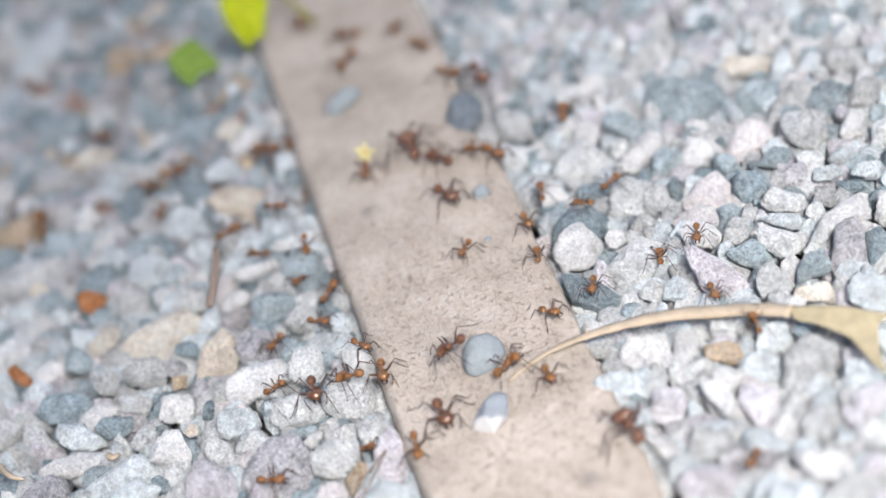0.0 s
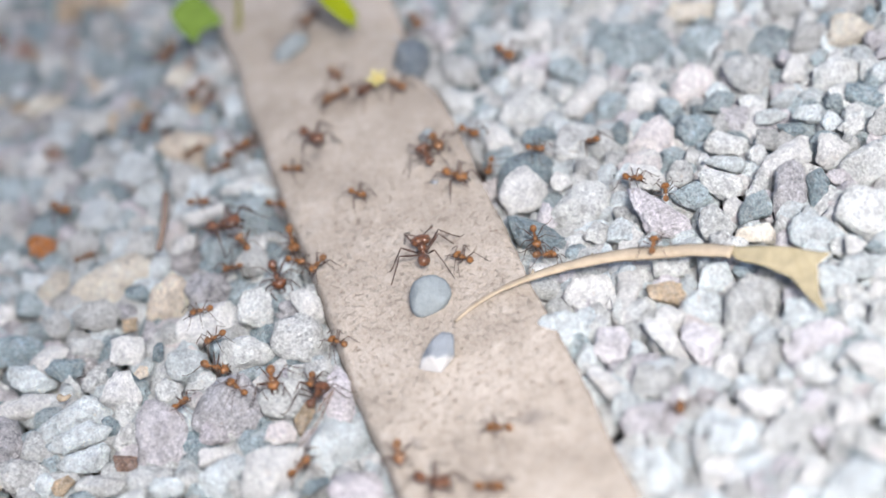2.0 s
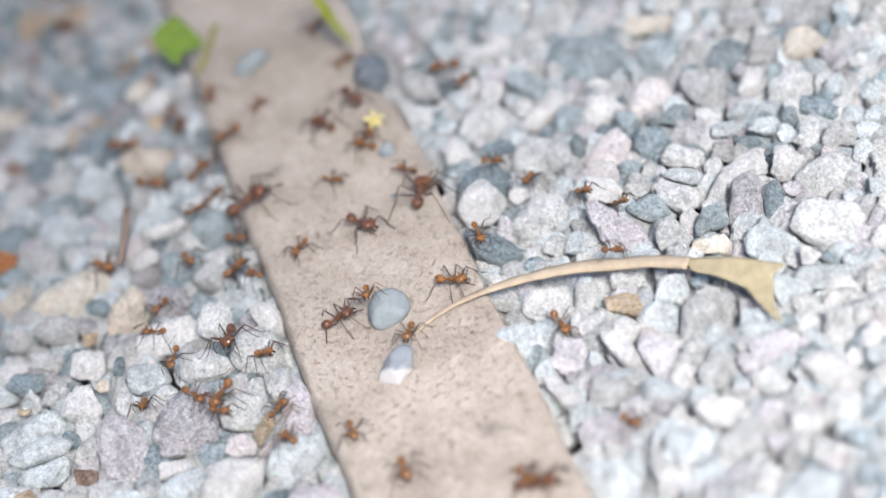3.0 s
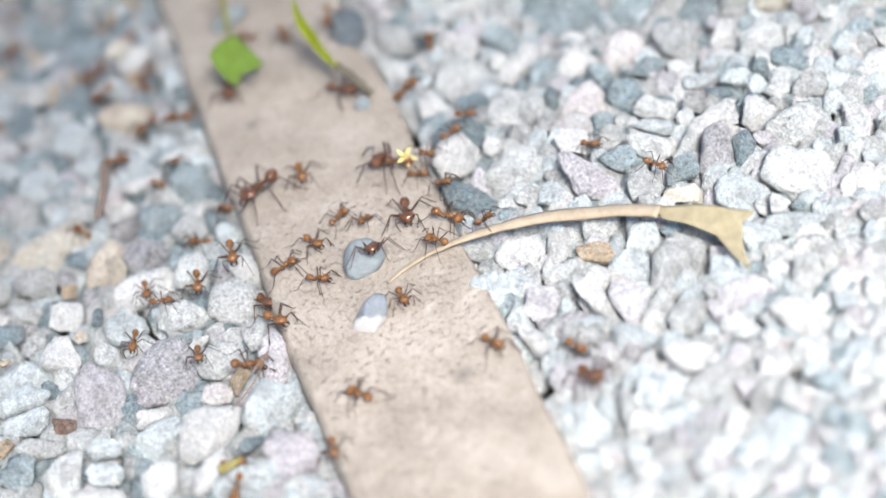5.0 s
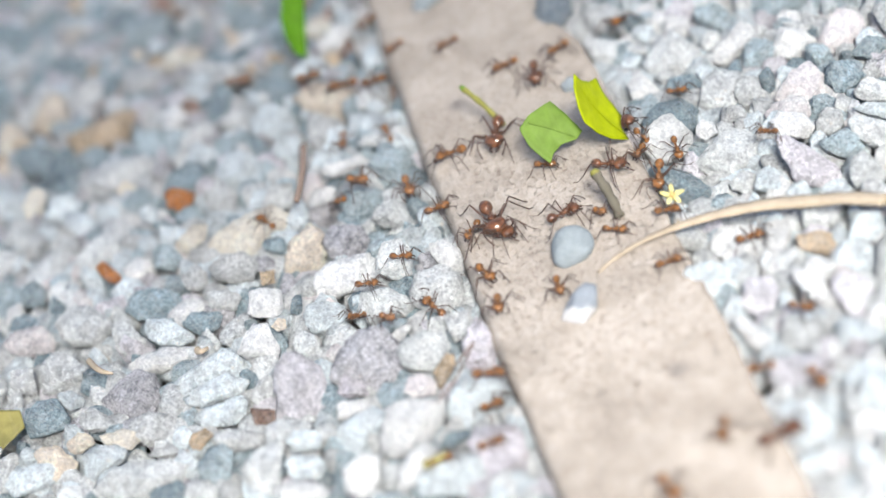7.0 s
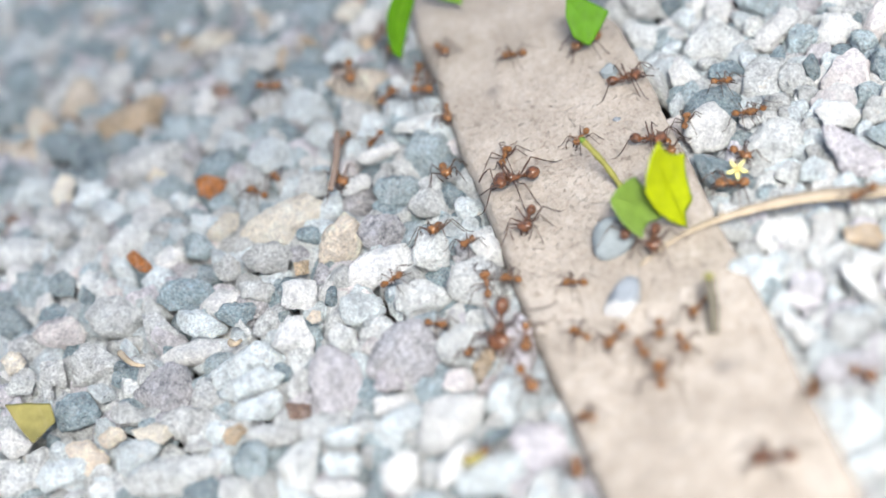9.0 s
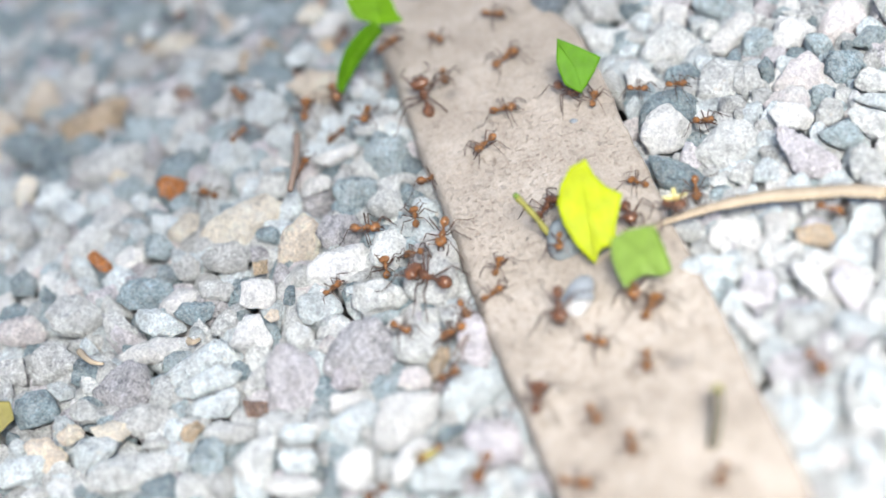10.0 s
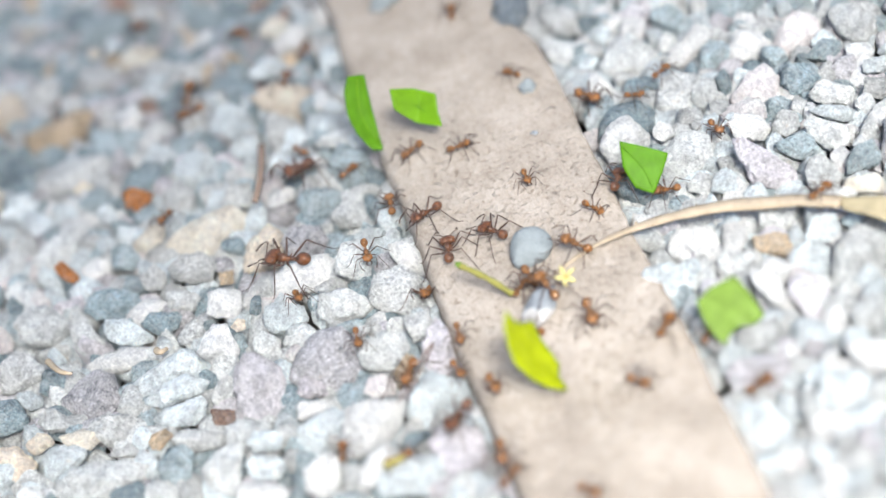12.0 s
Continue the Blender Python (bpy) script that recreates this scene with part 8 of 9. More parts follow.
    walk(ants[34], trail(34, [(0, 43.1, -38.2, -2.9, -126), (0.5, 43.4, -36.5, -3.3, -126), (1, 44.1, -40.4, -1.1, -126), (1.5, 40.5, -37.9, -3.9, -103), (2, 38.9, -39.8, -3.5, -103), (2.5, 36.8, -41.3, -1.9, -74), (3, 37.2, -39.9, -2.9, -65), (5, 34.4, -31, -2.7, -66), (5.5, 35.2, -31.9, -2.7, -75), (6, 34.7, -34.6, -1.1, -111), (6.5, 32.7, -35.2, -0.7, -162), (7, 25.8, -34.1, -3.7, -187), (7.4, 21.1, -35.5, -0.3, -221), (7.8, 16.8, -28.3, -0.3, -221), (8.2, 12.5, -24.6, -0.3, -221), (8.6, 8.3, -21.2, -0.3, -221), (8.8, 6.2, -19.3, -0.3, -148), (9, 4.1, -17.6, -0.3, -87), (9.5, 7.8, -40.2, -0.3, -87), (10, -4.9, -45.5, -0.3, -99), (10.5, -21.4, -50.8, -0.3, -109), (10.75, -21.8, -48.2, -0.3, -158), (11, -22.2, -45.7, -0.3, -217), (11.25, -26.1, -41, -4.3, -142), (11.5, -30.2, -39.2, -5.5, -76), (12, -22.4, -44.5, -0.3, 2)]))
    walk(ants[35], trail(35, [(0, -31.7, 12.2, -5.7, -53), (0.5, -32.4, 4.6, -1.7, -53), (1, -33.3, 10.2, -2.9, -69), (1.5, -32, 11.8, -3.1, -96), (2, -32.1, 12.1, -2.7, -103), (2.5, -32.7, 5.1, -1.7, -101), (2.75, -32.5, 5, -1.7, -32), (3, -32.1, 4.9, -1.7, 34), (3.4, -27.5, 4.1, -1.5, 35), (3.8, -24, 9.2, 0.7, 35), (4.2, -20.3, 15.7, -0.3, 35), (4.6, -16.1, 18.8, -0.3, 35), (5, -12, 21.8, -0.3, -37), (5.5, -9.5, 13.9, -0.3, -33), (6, -4.3, 12.8, -0.3, -3), (6.5, 1.8, 10.5, 0.5, -18), (7, 17.4, 4.7, -0.3, -2), (7.2, 16.8, 3.4, -0.3, -63), (7.4, 16.1, 2, -0.3, -115), (7.8, 14.7, -0.6, -0.3, -115), (8.2, 13.4, -3.5, -0.3, -115), (8.6, 12, -6.3, -0.3, -115), (9, 10.7, -9.1, -0.3, -144), (9.5, 4.7, -11.8, -0.3, -86), (10, 4.7, -24.6, -0.3, -106), (10.5, 10.1, -23.9, -0.3, -122), (11, 7.8, -22.5, -0.3, -107), (11.5, 3.6, -21.3, -0.3, -84), (12, 8.7, -31.9, -0.3, -54)]))
    walk(ants[36], trail(36, [(0, 29.7, 31.6, -0.3, -111), (0.5, 30.4, 31.8, -0.5, -122), (1, 30.7, 31.1, -0.5, -122), (1.5, 27.4, 30.2, -1.3, -107), (1.75, 19.1, 29.7, -0.3, -164), (2, 10.9, 30.3, -0.3, -237), (2.25, 9.9, 25.8, -0.3, -167), (2.5, 9, 21.1, -0.3, -115), (3, 2.2, 10.8, 0.5, -120), (3.4, 2.7, 9.2, 0.5, -73), (3.8, 2.9, 4.8, 2.9, -73), (4.2, 3.7, 7.3, -0.3, -73), (4.6, 4, 5.8, -0.3, -73), (5, 4.5, 4.3, -0.3, -86), (5.5, 5.8, 6.5, -0.3, -73), (6, 12, 1.5, -0.3, -65), (6.5, 15, -24.9, -0.3, -89), (7, 12.9, -49.9, -0.3, -114), (7.19, 10.3, -45.6, -0.3, -169), (7.38, 7.7, -41.2, -0.3, -239), (7.75, 2.6, -32.7, -0.3, -239), (8.12, -2.6, -24.4, -0.3, -239), (8.5, -7.8, -15.7, -0.3, -239), (8.88, -12.9, -7.1, -0.3, -239), (9.25, -18, 1.3, -0.3, -239), (9.62, -22.7, 6.3, -0.1, -239), (9.75, -24.2, 7.6, 0.3, -179), (9.88, -25.8, 9.3, 0.7, -131), (10, -27.4, 13.7, -1.3, -84), (10.5, -25.5, 11.4, 1.3, -2), (10.75, -23.8, 10.7, 0.7, -66), (11, -22.2, 9.3, 0.7, -119), (11.5, -21.9, 8.3, 0.5, -108), (12, -22.2, 4.1, -0.3, -95)]))
    walk(ants[37], trail(37, [(0, -62.1, 128.9, -2.1, -114), (0.5, -76.9, 93.7, -5.5, -62), (0.75, -63.3, 92.7, -0.5, 6), (1, -50.7, 104.2, -4.3, 55), (1.5, -51.6, 127.3, -2.1, 46), (2, -42, 120.3, -5.1, 21), (2.5, -33.8, 132.8, -2.9, 59), (3, -31.8, 132.5, -3.9, 59), (3.4, -32.5, 132.6, -3.5, 59), (3.8, -33.3, 132.1, -3.1, 59), (4.2, -33.8, 131.2, -3.7, 59), (4.6, -34.8, 132.2, -3.5, 59), (4.8, -35.4, 132.5, -2.9, 2), (5, -35.8, 133.7, -2.7, -78), (5.5, -32.2, 126.1, -4.9, -99), (6, -41, 93.7, -2.1, -147), (6.5, -38.6, 110.2, -4.3, -146), (7, -41.6, 103.2, -5.3, -106), (7.4, -42.7, 98.4, -4.7, -163), (7.8, -44.4, 97.4, -3.7, -163), (8.2, -46.3, 97.6, -3.5, -163), (8.6, -48.6, 101.6, -4.3, -162), (9, -50.3, 100.9, -3.9, -131), (9.5, -55.8, 89.2, -3.3, -115), (9.75, -54.5, 91.6, -4.9, -43), (10, -52.9, 90.4, -3.9, 32), (10.25, -49.5, 93.2, -3.1, 72), (10.5, -46.2, 98.4, -3.7, 119), (11, -62.8, 107.9, -3.5, 134), (11.3, -59.5, 113.5, -15.9, 60), (11.6, -57.1, 117, -19, 60), (12, -57.1, 117, -19, 60)]))
    walk(ants[38], trail(38, [(0, 14.2, 170.2, -0.3, -109), (0.5, 14.9, 169.6, -0.3, -109), (1, 14, 171.6, -0.3, -109), (1.5, 7.3, 147.5, -0.3, -106), (2, 0.7, 124.2, -0.3, -79), (2.5, 11.9, 125.9, -0.3, -36), (3, 14.9, 127.4, -0.3, 22), (3.4, 15.5, 127.7, -0.3, 22), (3.8, 16.2, 127.9, -0.3, 22), (4.2, 17, 128.1, -0.3, 22), (4.6, 17, 119.9, 5.1, 22), (4.8, 17.3, 120, 5.1, -50), (5, 17.7, 120.1, 5.1, -117), (5.5, 13.7, 120.9, -0.3, -175), (6, 8.2, 127.5, -0.3, -183), (6.5, 0.7, 121.7, -0.3, -152), (7, -7.5, 119.4, -0.3, -166), (7.4, -10, 119, -0.3, -173), (7.8, -12.5, 118.6, -0.3, -173), (8.2, -15, 118.4, -0.3, -173), (8.6, -17.4, 118, -0.3, -173), (8.8, -18.7, 117.9, -0.3, -124), (9, -19.9, 117.7, -0.3, -72), (9.5, -16.6, 115.2, -0.3, -65), (10, -12.1, 100.2, -0.3, -95), (10.5, -18.9, 84.8, -0.3, -137), (11, -41.1, 72.2, -2.9, -149), (11.17, -41.2, 72.1, -4.3, -100), (11.33, -41.2, 67.3, -2.3, -37), (11.5, -41.3, 65.4, -2.3, 27), (12, -33.4, 80.1, -3.7, 35)]))
    walk(ants[39], trail(39, [(0, 45.2, 67.1, -1.1, 14), (0.5, 47.1, 66.5, -0.5, 14), (0.75, 48.9, 64.1, -0.9, -28), (1, 50.6, 61.7, -1.3, -77), (1.5, 52.2, 56.2, -1.9, -69), (2, 51.7, 56.2, -1.7, -69), (2.5, 48.4, 57.9, -4.7, -102), (3, 43.6, 50, -1.1, -122), (3.4, 40.6, 39.8, 1.3, -161), (3.8, 39, 46.4, -2.7, -161), (4.2, 36.7, 47.1, -2.3, -161), (4.6, 33.8, 48.1, 1.3, -161), (4.73, 32.8, 49.2, 1.7, -112), (4.87, 32, 50.4, 2.3, -50), (5, 31.1, 51.6, 2.7, 14), (5.25, 30.8, 50.6, 2.3, -58), (5.5, 30.5, 49.4, 2.1, -121), (6, 30.8, 47.1, 0.7, -101), (6.5, 32.1, 47.1, 0.1, -102), (7, 31.8, 46.2, -2.1, -95), (7.2, 32.5, 46.2, -2.3, -42), (7.4, 33.3, 46.1, -2.3, 10), (7.8, 34.6, 46.1, -1.3, 10), (8.2, 36.1, 47.1, -1.5, 10), (8.6, 37.5, 48.1, -2.3, 10), (9, 38.8, 48.1, -1.1, -35), (9.5, 39.8, 47.2, -1.9, -35), (10, 39.5, 47.2, -2.5, -48), (10.25, 39.3, 46.9, -2.7, 4), (10.5, 39, 46.6, -2.9, 45), (11, 51, 56.2, -4.3, 58), (11.25, 49.4, 57.1, -2.9, -6), (11.5, 47.7, 59.2, -2.5, -90), (12, 51.1, 42.2, -2.7, -78)]))
    walk(ants[40], trail(40, [(0, -48.2, 44.1, -4.9, 14), (0.17, -48.2, 44.2, -4.9, -47), (0.33, -48.4, 44.2, -4.9, -105), (0.5, -48.5, 44.2, -4.9, -150), (1, -52.6, 32.7, -5.5, -182), (1.5, -60.5, 26.1, -3.5, -126), (1.75, -61.2, 24.8, -4.1, -84), (2, -61.4, 18.6, -0.7, -30), (2.5, -62.4, 17.9, -0.1, -42), (3, -60.9, 26.1, -3.3, -100), (3.4, -60, 27.7, -4.7, -23), (3.8, -58.1, 20.9, -0.7, -23), (4.2, -58.6, 31.7, -6.1, -23), (4.6, -57.6, 31.2, -6.1, -23), (4.8, -57.3, 31.9, -5.7, -75), (5, -56.9, 32.1, -4.7, -116), (5.5, -57, 33.2, -4.7, -117), (6, -55.5, 32.6, -5.3, -116), (6.5, -54.4, 33.3, -4.9, -108), (7, -51.7, 32.2, -4.7, -150), (7.2, -49.8, 18.9, 2.5, -220), (7.4, -50.2, 36.7, -15.7, -288), (7.8, -49.4, 22.8, 1.7, -288), (8.2, -50.5, 35.1, -0.5, -287), (8.6, -49.6, 34.1, 0.5, -287), (8.8, -49.5, 34.9, 0.5, -323), (9, -49.3, 35.7, 0.5, -362), (9.5, -50.4, 37, -0.5, -362), (10, -53.6, 39, -2.9, -370), (10.25, -54, 37.5, -2.5, -442), (10.5, -54.6, 37, -2.7, -497), (10.75, -54.6, 37.4, -2.3, -439), (11, -54.6, 38.6, -2.3, -362), (11.5, -54, 44.7, -4.3, -362), (12, -54, 39.9, -2.9, -442)]))
    walk(ants[41], trail(41, [(0, 6.5, 62.6, -0.3, 232), (0.25, 0.7, 53.1, -0.3, 169), (0.5, -5.1, 43.4, -0.3, 88), (1, -13.5, 70.9, -0.3, 95), (1.5, -26.8, 56, -3.7, 125), (2, -51, 48.4, -0.5, 178), (2.5, -53, 48.1, -1.3, 178), (3, -53.8, 48.2, -1.3, 177), (3.4, -52.8, 46.2, -2.9, 177), (3.8, -52.2, 46.1, -3.1, 177), (4.2, -51.6, 45.6, -3.1, 177), (4.6, -50.8, 44.2, -4.3, 177), (4.8, -50.8, 45.1, -3.5, 223), (5, -50.8, 46.1, -2.7, 266), (5.5, -52.2, 46.2, -3.1, 252), (6, -46.7, 48.2, -1.5, 316), (6.5, -42.1, 47.9, 1.1, 389), (7, -37.4, 41.2, 0.3, 328), (7.4, -34.6, 30.1, 1.3, 313), (7.8, -33.4, 31, 1.3, 313), (8.2, -32.6, 35.9, 0.5, 313), (8.6, -31.7, 40.2, -1.3, 313), (8.8, -31.1, 40.1, -1.1, 268), (9, -30.4, 39.2, -0.1, 233), (9.5, -29.5, 33.2, 0.7, 276), (9.75, -31.1, 34.3, 0.7, 217), (10, -32.9, 35.8, 0.5, 148), (10.5, -51.5, 33.2, -4.1, 191), (10.67, -52.1, 34.2, -5.5, 123), (10.83, -52.8, 33.5, -5.7, 65), (11, -53.5, 32.8, -5.7, 14), (11.5, -57.1, 31.8, -5.7, 14), (12, -50.6, 34.6, -19, 60)]))
    walk(ants[42], trail(42, [(0, 46.7, 33.7, -1.9, 77), (0.25, 43.5, 32.2, -1.7, 126), (0.5, 40.7, 32.2, -2.7, 178), (1, 35.8, 26.5, -2.9, 219), (1.25, 34.8, 27.2, -3.1, 266), (1.5, 33.7, 28.9, -3.9, 327), (2, 28.2, 30.2, -0.5, 259), (2.5, 27.5, 30.3, -0.5, 259), (3, 26.3, 35.6, 1.5, 272), (3.13, 26.2, 35.5, 1.5, 223), (3.27, 26, 35.8, 1.3, 173), (3.4, 25.9, 36.1, 1.3, 108), (3.8, 25.6, 35.7, 1.3, 108), (4.2, 25.3, 34.4, 1.1, 108), (4.6, 24.9, 37.4, 1.5, 108), (4.73, 24.7, 36.8, 1.5, 55), (4.87, 24.6, 36.2, 1.5, 6), (5, 24.6, 35.7, 1.3, -58), (5.5, 21.5, 38.8, -0.3, -59), (6, 18.6, 39.6, -0.3, -34), (6.17, 17.5, 38.9, -0.3, -97), (6.33, 16.4, 38.4, -0.3, -144), (6.5, 15.4, 37.7, -0.3, -199), (6.75, 12.1, 33.9, -0.3, -135), (7, 9, 30.1, -0.3, -74), (7.4, 4.6, 21.1, 4.1, -140), (7.8, 0.5, 18, 3.9, -140), (8.2, -3.4, 16.6, 2.1, -140), (8.6, -7.4, 16, -0.3, -140), (9, -11.3, 12.5, -0.3, -211), (9.17, -13.6, 13.8, -0.3, -274), (9.33, -15.7, 15.2, -0.3, -322), (9.5, -18, 16.6, -0.3, -377), (9.75, -17.6, 18.9, -0.3, -334), (10, -17.1, 21.4, -0.3, -299), (10.25, -10.8, 24.3, -0.3, -259), (10.5, -4.7, 21.1, 4.5, -208), (11, -27.5, 26.8, -2.3, -149), (11.5, -27.8, 5.5, -1.1, -87), (12, -25.4, -4.9, -2.3, -79)]))
    walk(ants[43], trail(43, [(0, -33.4, 61.1, -3.7, -33), (0.5, -26, 54.1, -4.5, -63), (1, -24.7, 39.6, 0.9, -32), (1.5, -47, 15.2, -0.5, -53), (1.67, -47.6, 15.2, -0.1, 15), (1.83, -48.1, 15.2, 0.5, 66), (2, -48.6, 15.1, 1.1, 127), (2.25, -51.4, 17, 2.5, 181), (2.5, -54.6, 23.9, -0.1, 222), (2.75, -51.9, 18.9, 2.5, 264), (3, -49.6, 17.2, 2.5, 317), (3.4, -47.4, 14.1, -1.7, 315), (3.8, -46.5, 14.4, -1.1, 315), (4.2, -45.2, 12.6, -0.9, 315), (4.6, -44.3, 11.9, 0.1, 315), (5, -43.3, 10.9, 0.7, 265), (5.5, -42.9, 20.4, -0.9, 283), (6, -43, 21.4, -1.1, 283), (6.5, -43.6, 24.8, -2.9, 283), (7, -44.5, 21.5, 0.5, 298), (7.4, -43.7, 18.1, -1.3, 281), (7.8, -42.8, 11.6, 1.1, 281), (8.2, -42.6, 11.1, 1.1, 281), (8.6, -43.8, 18.9, -1.1, 281), (9, -43.5, 18.2, -1.3, 318), (9.5, -28.3, 8, -1.3, 351), (10, -20.5, 13.3, -0.3, 373), (10.25, -16.8, 10.6, -0.3, 318), (10.5, -13.2, 7.8, -0.3, 262), (11, -13, 8.7, -0.3, 252), (11.25, -14.1, 5.3, -0.3, 308), (11.5, -15.1, 2, -0.3, 369), (12, -6, 9.8, -0.3, 401)]))
    walk(ants[44], trail(44, [(0, -44, 59.4, -3.7, -136), (0.5, -43.7, 60.1, -3.7, -197), (1, -44.1, 59.3, -3.3, -165), (1.5, -42.6, 56.2, -4.3, -166), (2, -41.5, 63.2, -3.1, -150), (2.5, -48, 58.7, -2.3, -116), (3, -50.2, 58.1, -2.1, -136), (3.2, -51.4, 60.2, -1.9, -182), (3.4, -52.6, 62.2, -1.5, -239), (3.8, -54.4, 62.1, -0.7, -239), (4.2, -57.1, 66.3, 1.1, -239), (4.6, -60.5, 80, -4.5, -239), (5, -62.1, 80, -4.1, -234), (5.25, -63.3, 78.8, -3.3, -183), (5.5, -64.4, 78.1, -2.7, -144), (6, -67.5, 75.2, -2.9, -135), (6.5, -67.7, 75.2, -4.3, -135), (6.75, -66.8, 75.6, -2.7, -178), (7, -65.9, 77.7, -2.5, -234), (7.4, -67.4, 78.3, -1.3, -238), (7.8, -69.8, 83.4, -0.7, -238), (8.2, -72.3, 94.1, -6.3, -238), (8.6, -73.6, 94.1, -5.7, -238), (9, -75.1, 94.1, -4.5, -223), (9.5, -77.1, 94.2, -4.3, -213), (10, -77, 94.2, -3.9, -227), (10.25, -78.1, 94.4, -3.9, -151), (10.5, -79.2, 94.9, -4.1, -96), (11, -79.3, 93.3, -3.9, -76), (11.5, -77.8, 90, -3.7, -76), (12, -79.8, 89.5, -2.9, -124)]))
    walk(ants[45], trail(45, [(0, -29.4, 88.6, 0.1, -99), (0.5, -34.2, 80.2, -3.9, -24), (1, -20.5, 96.2, -0.3, 11), (1.25, -14.3, 88.9, -0.3, -48), (1.5, -8, 81.7, -0.3, -103), (2, -6.5, 70.2, -0.3, -57), (2.5, 0.8, 48.3, -0.3, -65), (3, -3.6, 23.1, 5.7, -100), (3.2, -2.9, 23.1, 6.1, -31), (3.4, -2.2, 23.6, 6.1, 33), (3.8, -0.9, 24.9, 5.7, 33), (4.2, 0.9, 33.7, -0.3, 33), (4.6, 2.3, 34.6, -0.3, 33), (4.8, 3, 35.1, -0.3, -44), (5, 3.7, 35.6, -0.3, -119), (5.5, 3.4, 24, 4.7, -85), (6, 4.8, 18.6, 2.7, -100), (6.5, 5.9, 17.7, 1.3, -100), (7, 9.9, 22.5, -0.3, -33), (7.4, 8, 14.1, 1.1, -105), (7.8, 6.4, 9.3, -0.3, -105), (8.2, 4.6, 2.6, -0.3, -105), (8.6, 2.8, -4.2, -0.3, -105), (9, 1, -10.9, -0.3, -106), (9.5, -11.4, -33.3, -0.3, -115), (10, -9.8, -33.8, -0.3, -85), (10.5, -13, -34.6, -0.3, -53), (11, -20.4, -31.5, -0.3, -30), (11.5, -20.8, -38.7, -0.3, -67), (12, -9.6, -56.2, -0.3, -58)]))
    walk(ants[46], trail(46, [(0, -34.1, 80.2, -4.5, -125), (0.5, -34.6, 66.8, -0.1, -165), (1, -38, 63.1, -1.1, -116), (1.5, -33.6, 62.1, -2.5, -55), (2, -26.6, 57.2, -2.9, -45), (2.5, -26, 56.1, -3.3, -45), (2.67, -26, 56.2, -3.1, 17), (2.83, -26, 57.2, -3.7, 66), (3, -25.9, 57.2, -3.3, 123), (3.2, -26.8, 56.6, -2.9, 174), (3.4, -27.6, 56.3, -2.9, 215), (3.8, -29.2, 56, -3.7, 215), (4.2, -31, 56.1, -3.7, 215), (4.6, -33, 56.9, -3.9, 215), (5, -34.8, 57.5, -4.1, 157), (5.5, -40.2, 63.1, -2.9, 175), (6, -39.6, 61, -4.9, 175), (6.5, -40.1, 63.1, -2.5, 112), (7, -46.1, 73.2, -1.9, 124), (7.4, -49, 77.8, -14.6, 133), (7.8, -55.8, 85.5, -4.3, 134), (8.2, -60.1, 86.1, -2.5, 134), (8.6, -64.5, 88.1, -0.9, 134), (9, -69.3, 97, -4.7, 104), (9.5, -67, 101.1, -4.7, 75), (10, -66, 109.1, -0.7, 36), (10.5, -51.1, 119.3, -4.9, 29), (11, -45.6, 122.1, -2.5, 56), (11.5, -43, 123, -0.5, 68), (12, -40.3, 124.4, -0.3, 68)]))
    walk(ants[47], trail(47, [(0, -42, 93.6, -2.1, -167), (0.5, -42.1, 97.8, -4.5, -167), (1, -41.9, 93.7, -2.1, -167), (1.25, -45.1, 97.8, -3.7, -108), (1.5, -48.3, 99.7, -3.7, -34), (2, -44.8, 93.9, -2.1, -19), (2.5, -42.2, 99.2, -4.7, 18), (3, -29.1, 94.2, -2.5, 5), (3.2, -28.7, 85.7, -0.5, -73), (3.4, -29.1, 99.8, -14.5, -133), (3.8, -30.2, 98.7, -14.5, -133), (4.2, -30.6, 97.8, -18.1, -133), (4.6, -31.6, 96.7, -18.1, -133), (5, -34.1, 87.4, 0.1, -79), (5.5, -30, 80.1, -4.5, -36), (6, -9.7, 77.5, -0.3, 0), (6.5, 11.1, 77.5, -0.3, -63), (7, 1.8, 55, -0.3, -34), (7.2, 2, 55.6, -0.3, 28), (7.4, 2.1, 56.3, -0.3, 78), (7.8, 2.4, 57.5, -0.3, 78), (8.2, 2.6, 58.8, -0.3, 78), (8.6, 2.9, 60, -0.3, 78), (8.8, 3, 60.7, -0.3, 155), (9, 3.2, 61.3, -0.3, 221), (9.5, -0.4, 44.3, -0.3, 268), (10, -2.3, 17.4, 3.7, 255), (10.5, -7.1, 19.3, -0.3, 211), (10.67, -8.7, 18.2, -0.3, 259), (10.83, -10.3, 17.2, -0.3, 322), (11, -12, 16.2, -0.3, 384), (11.5, 1.7, 18.2, 3.9, 385), (12, 15.8, 28.6, -0.3, 320)]))
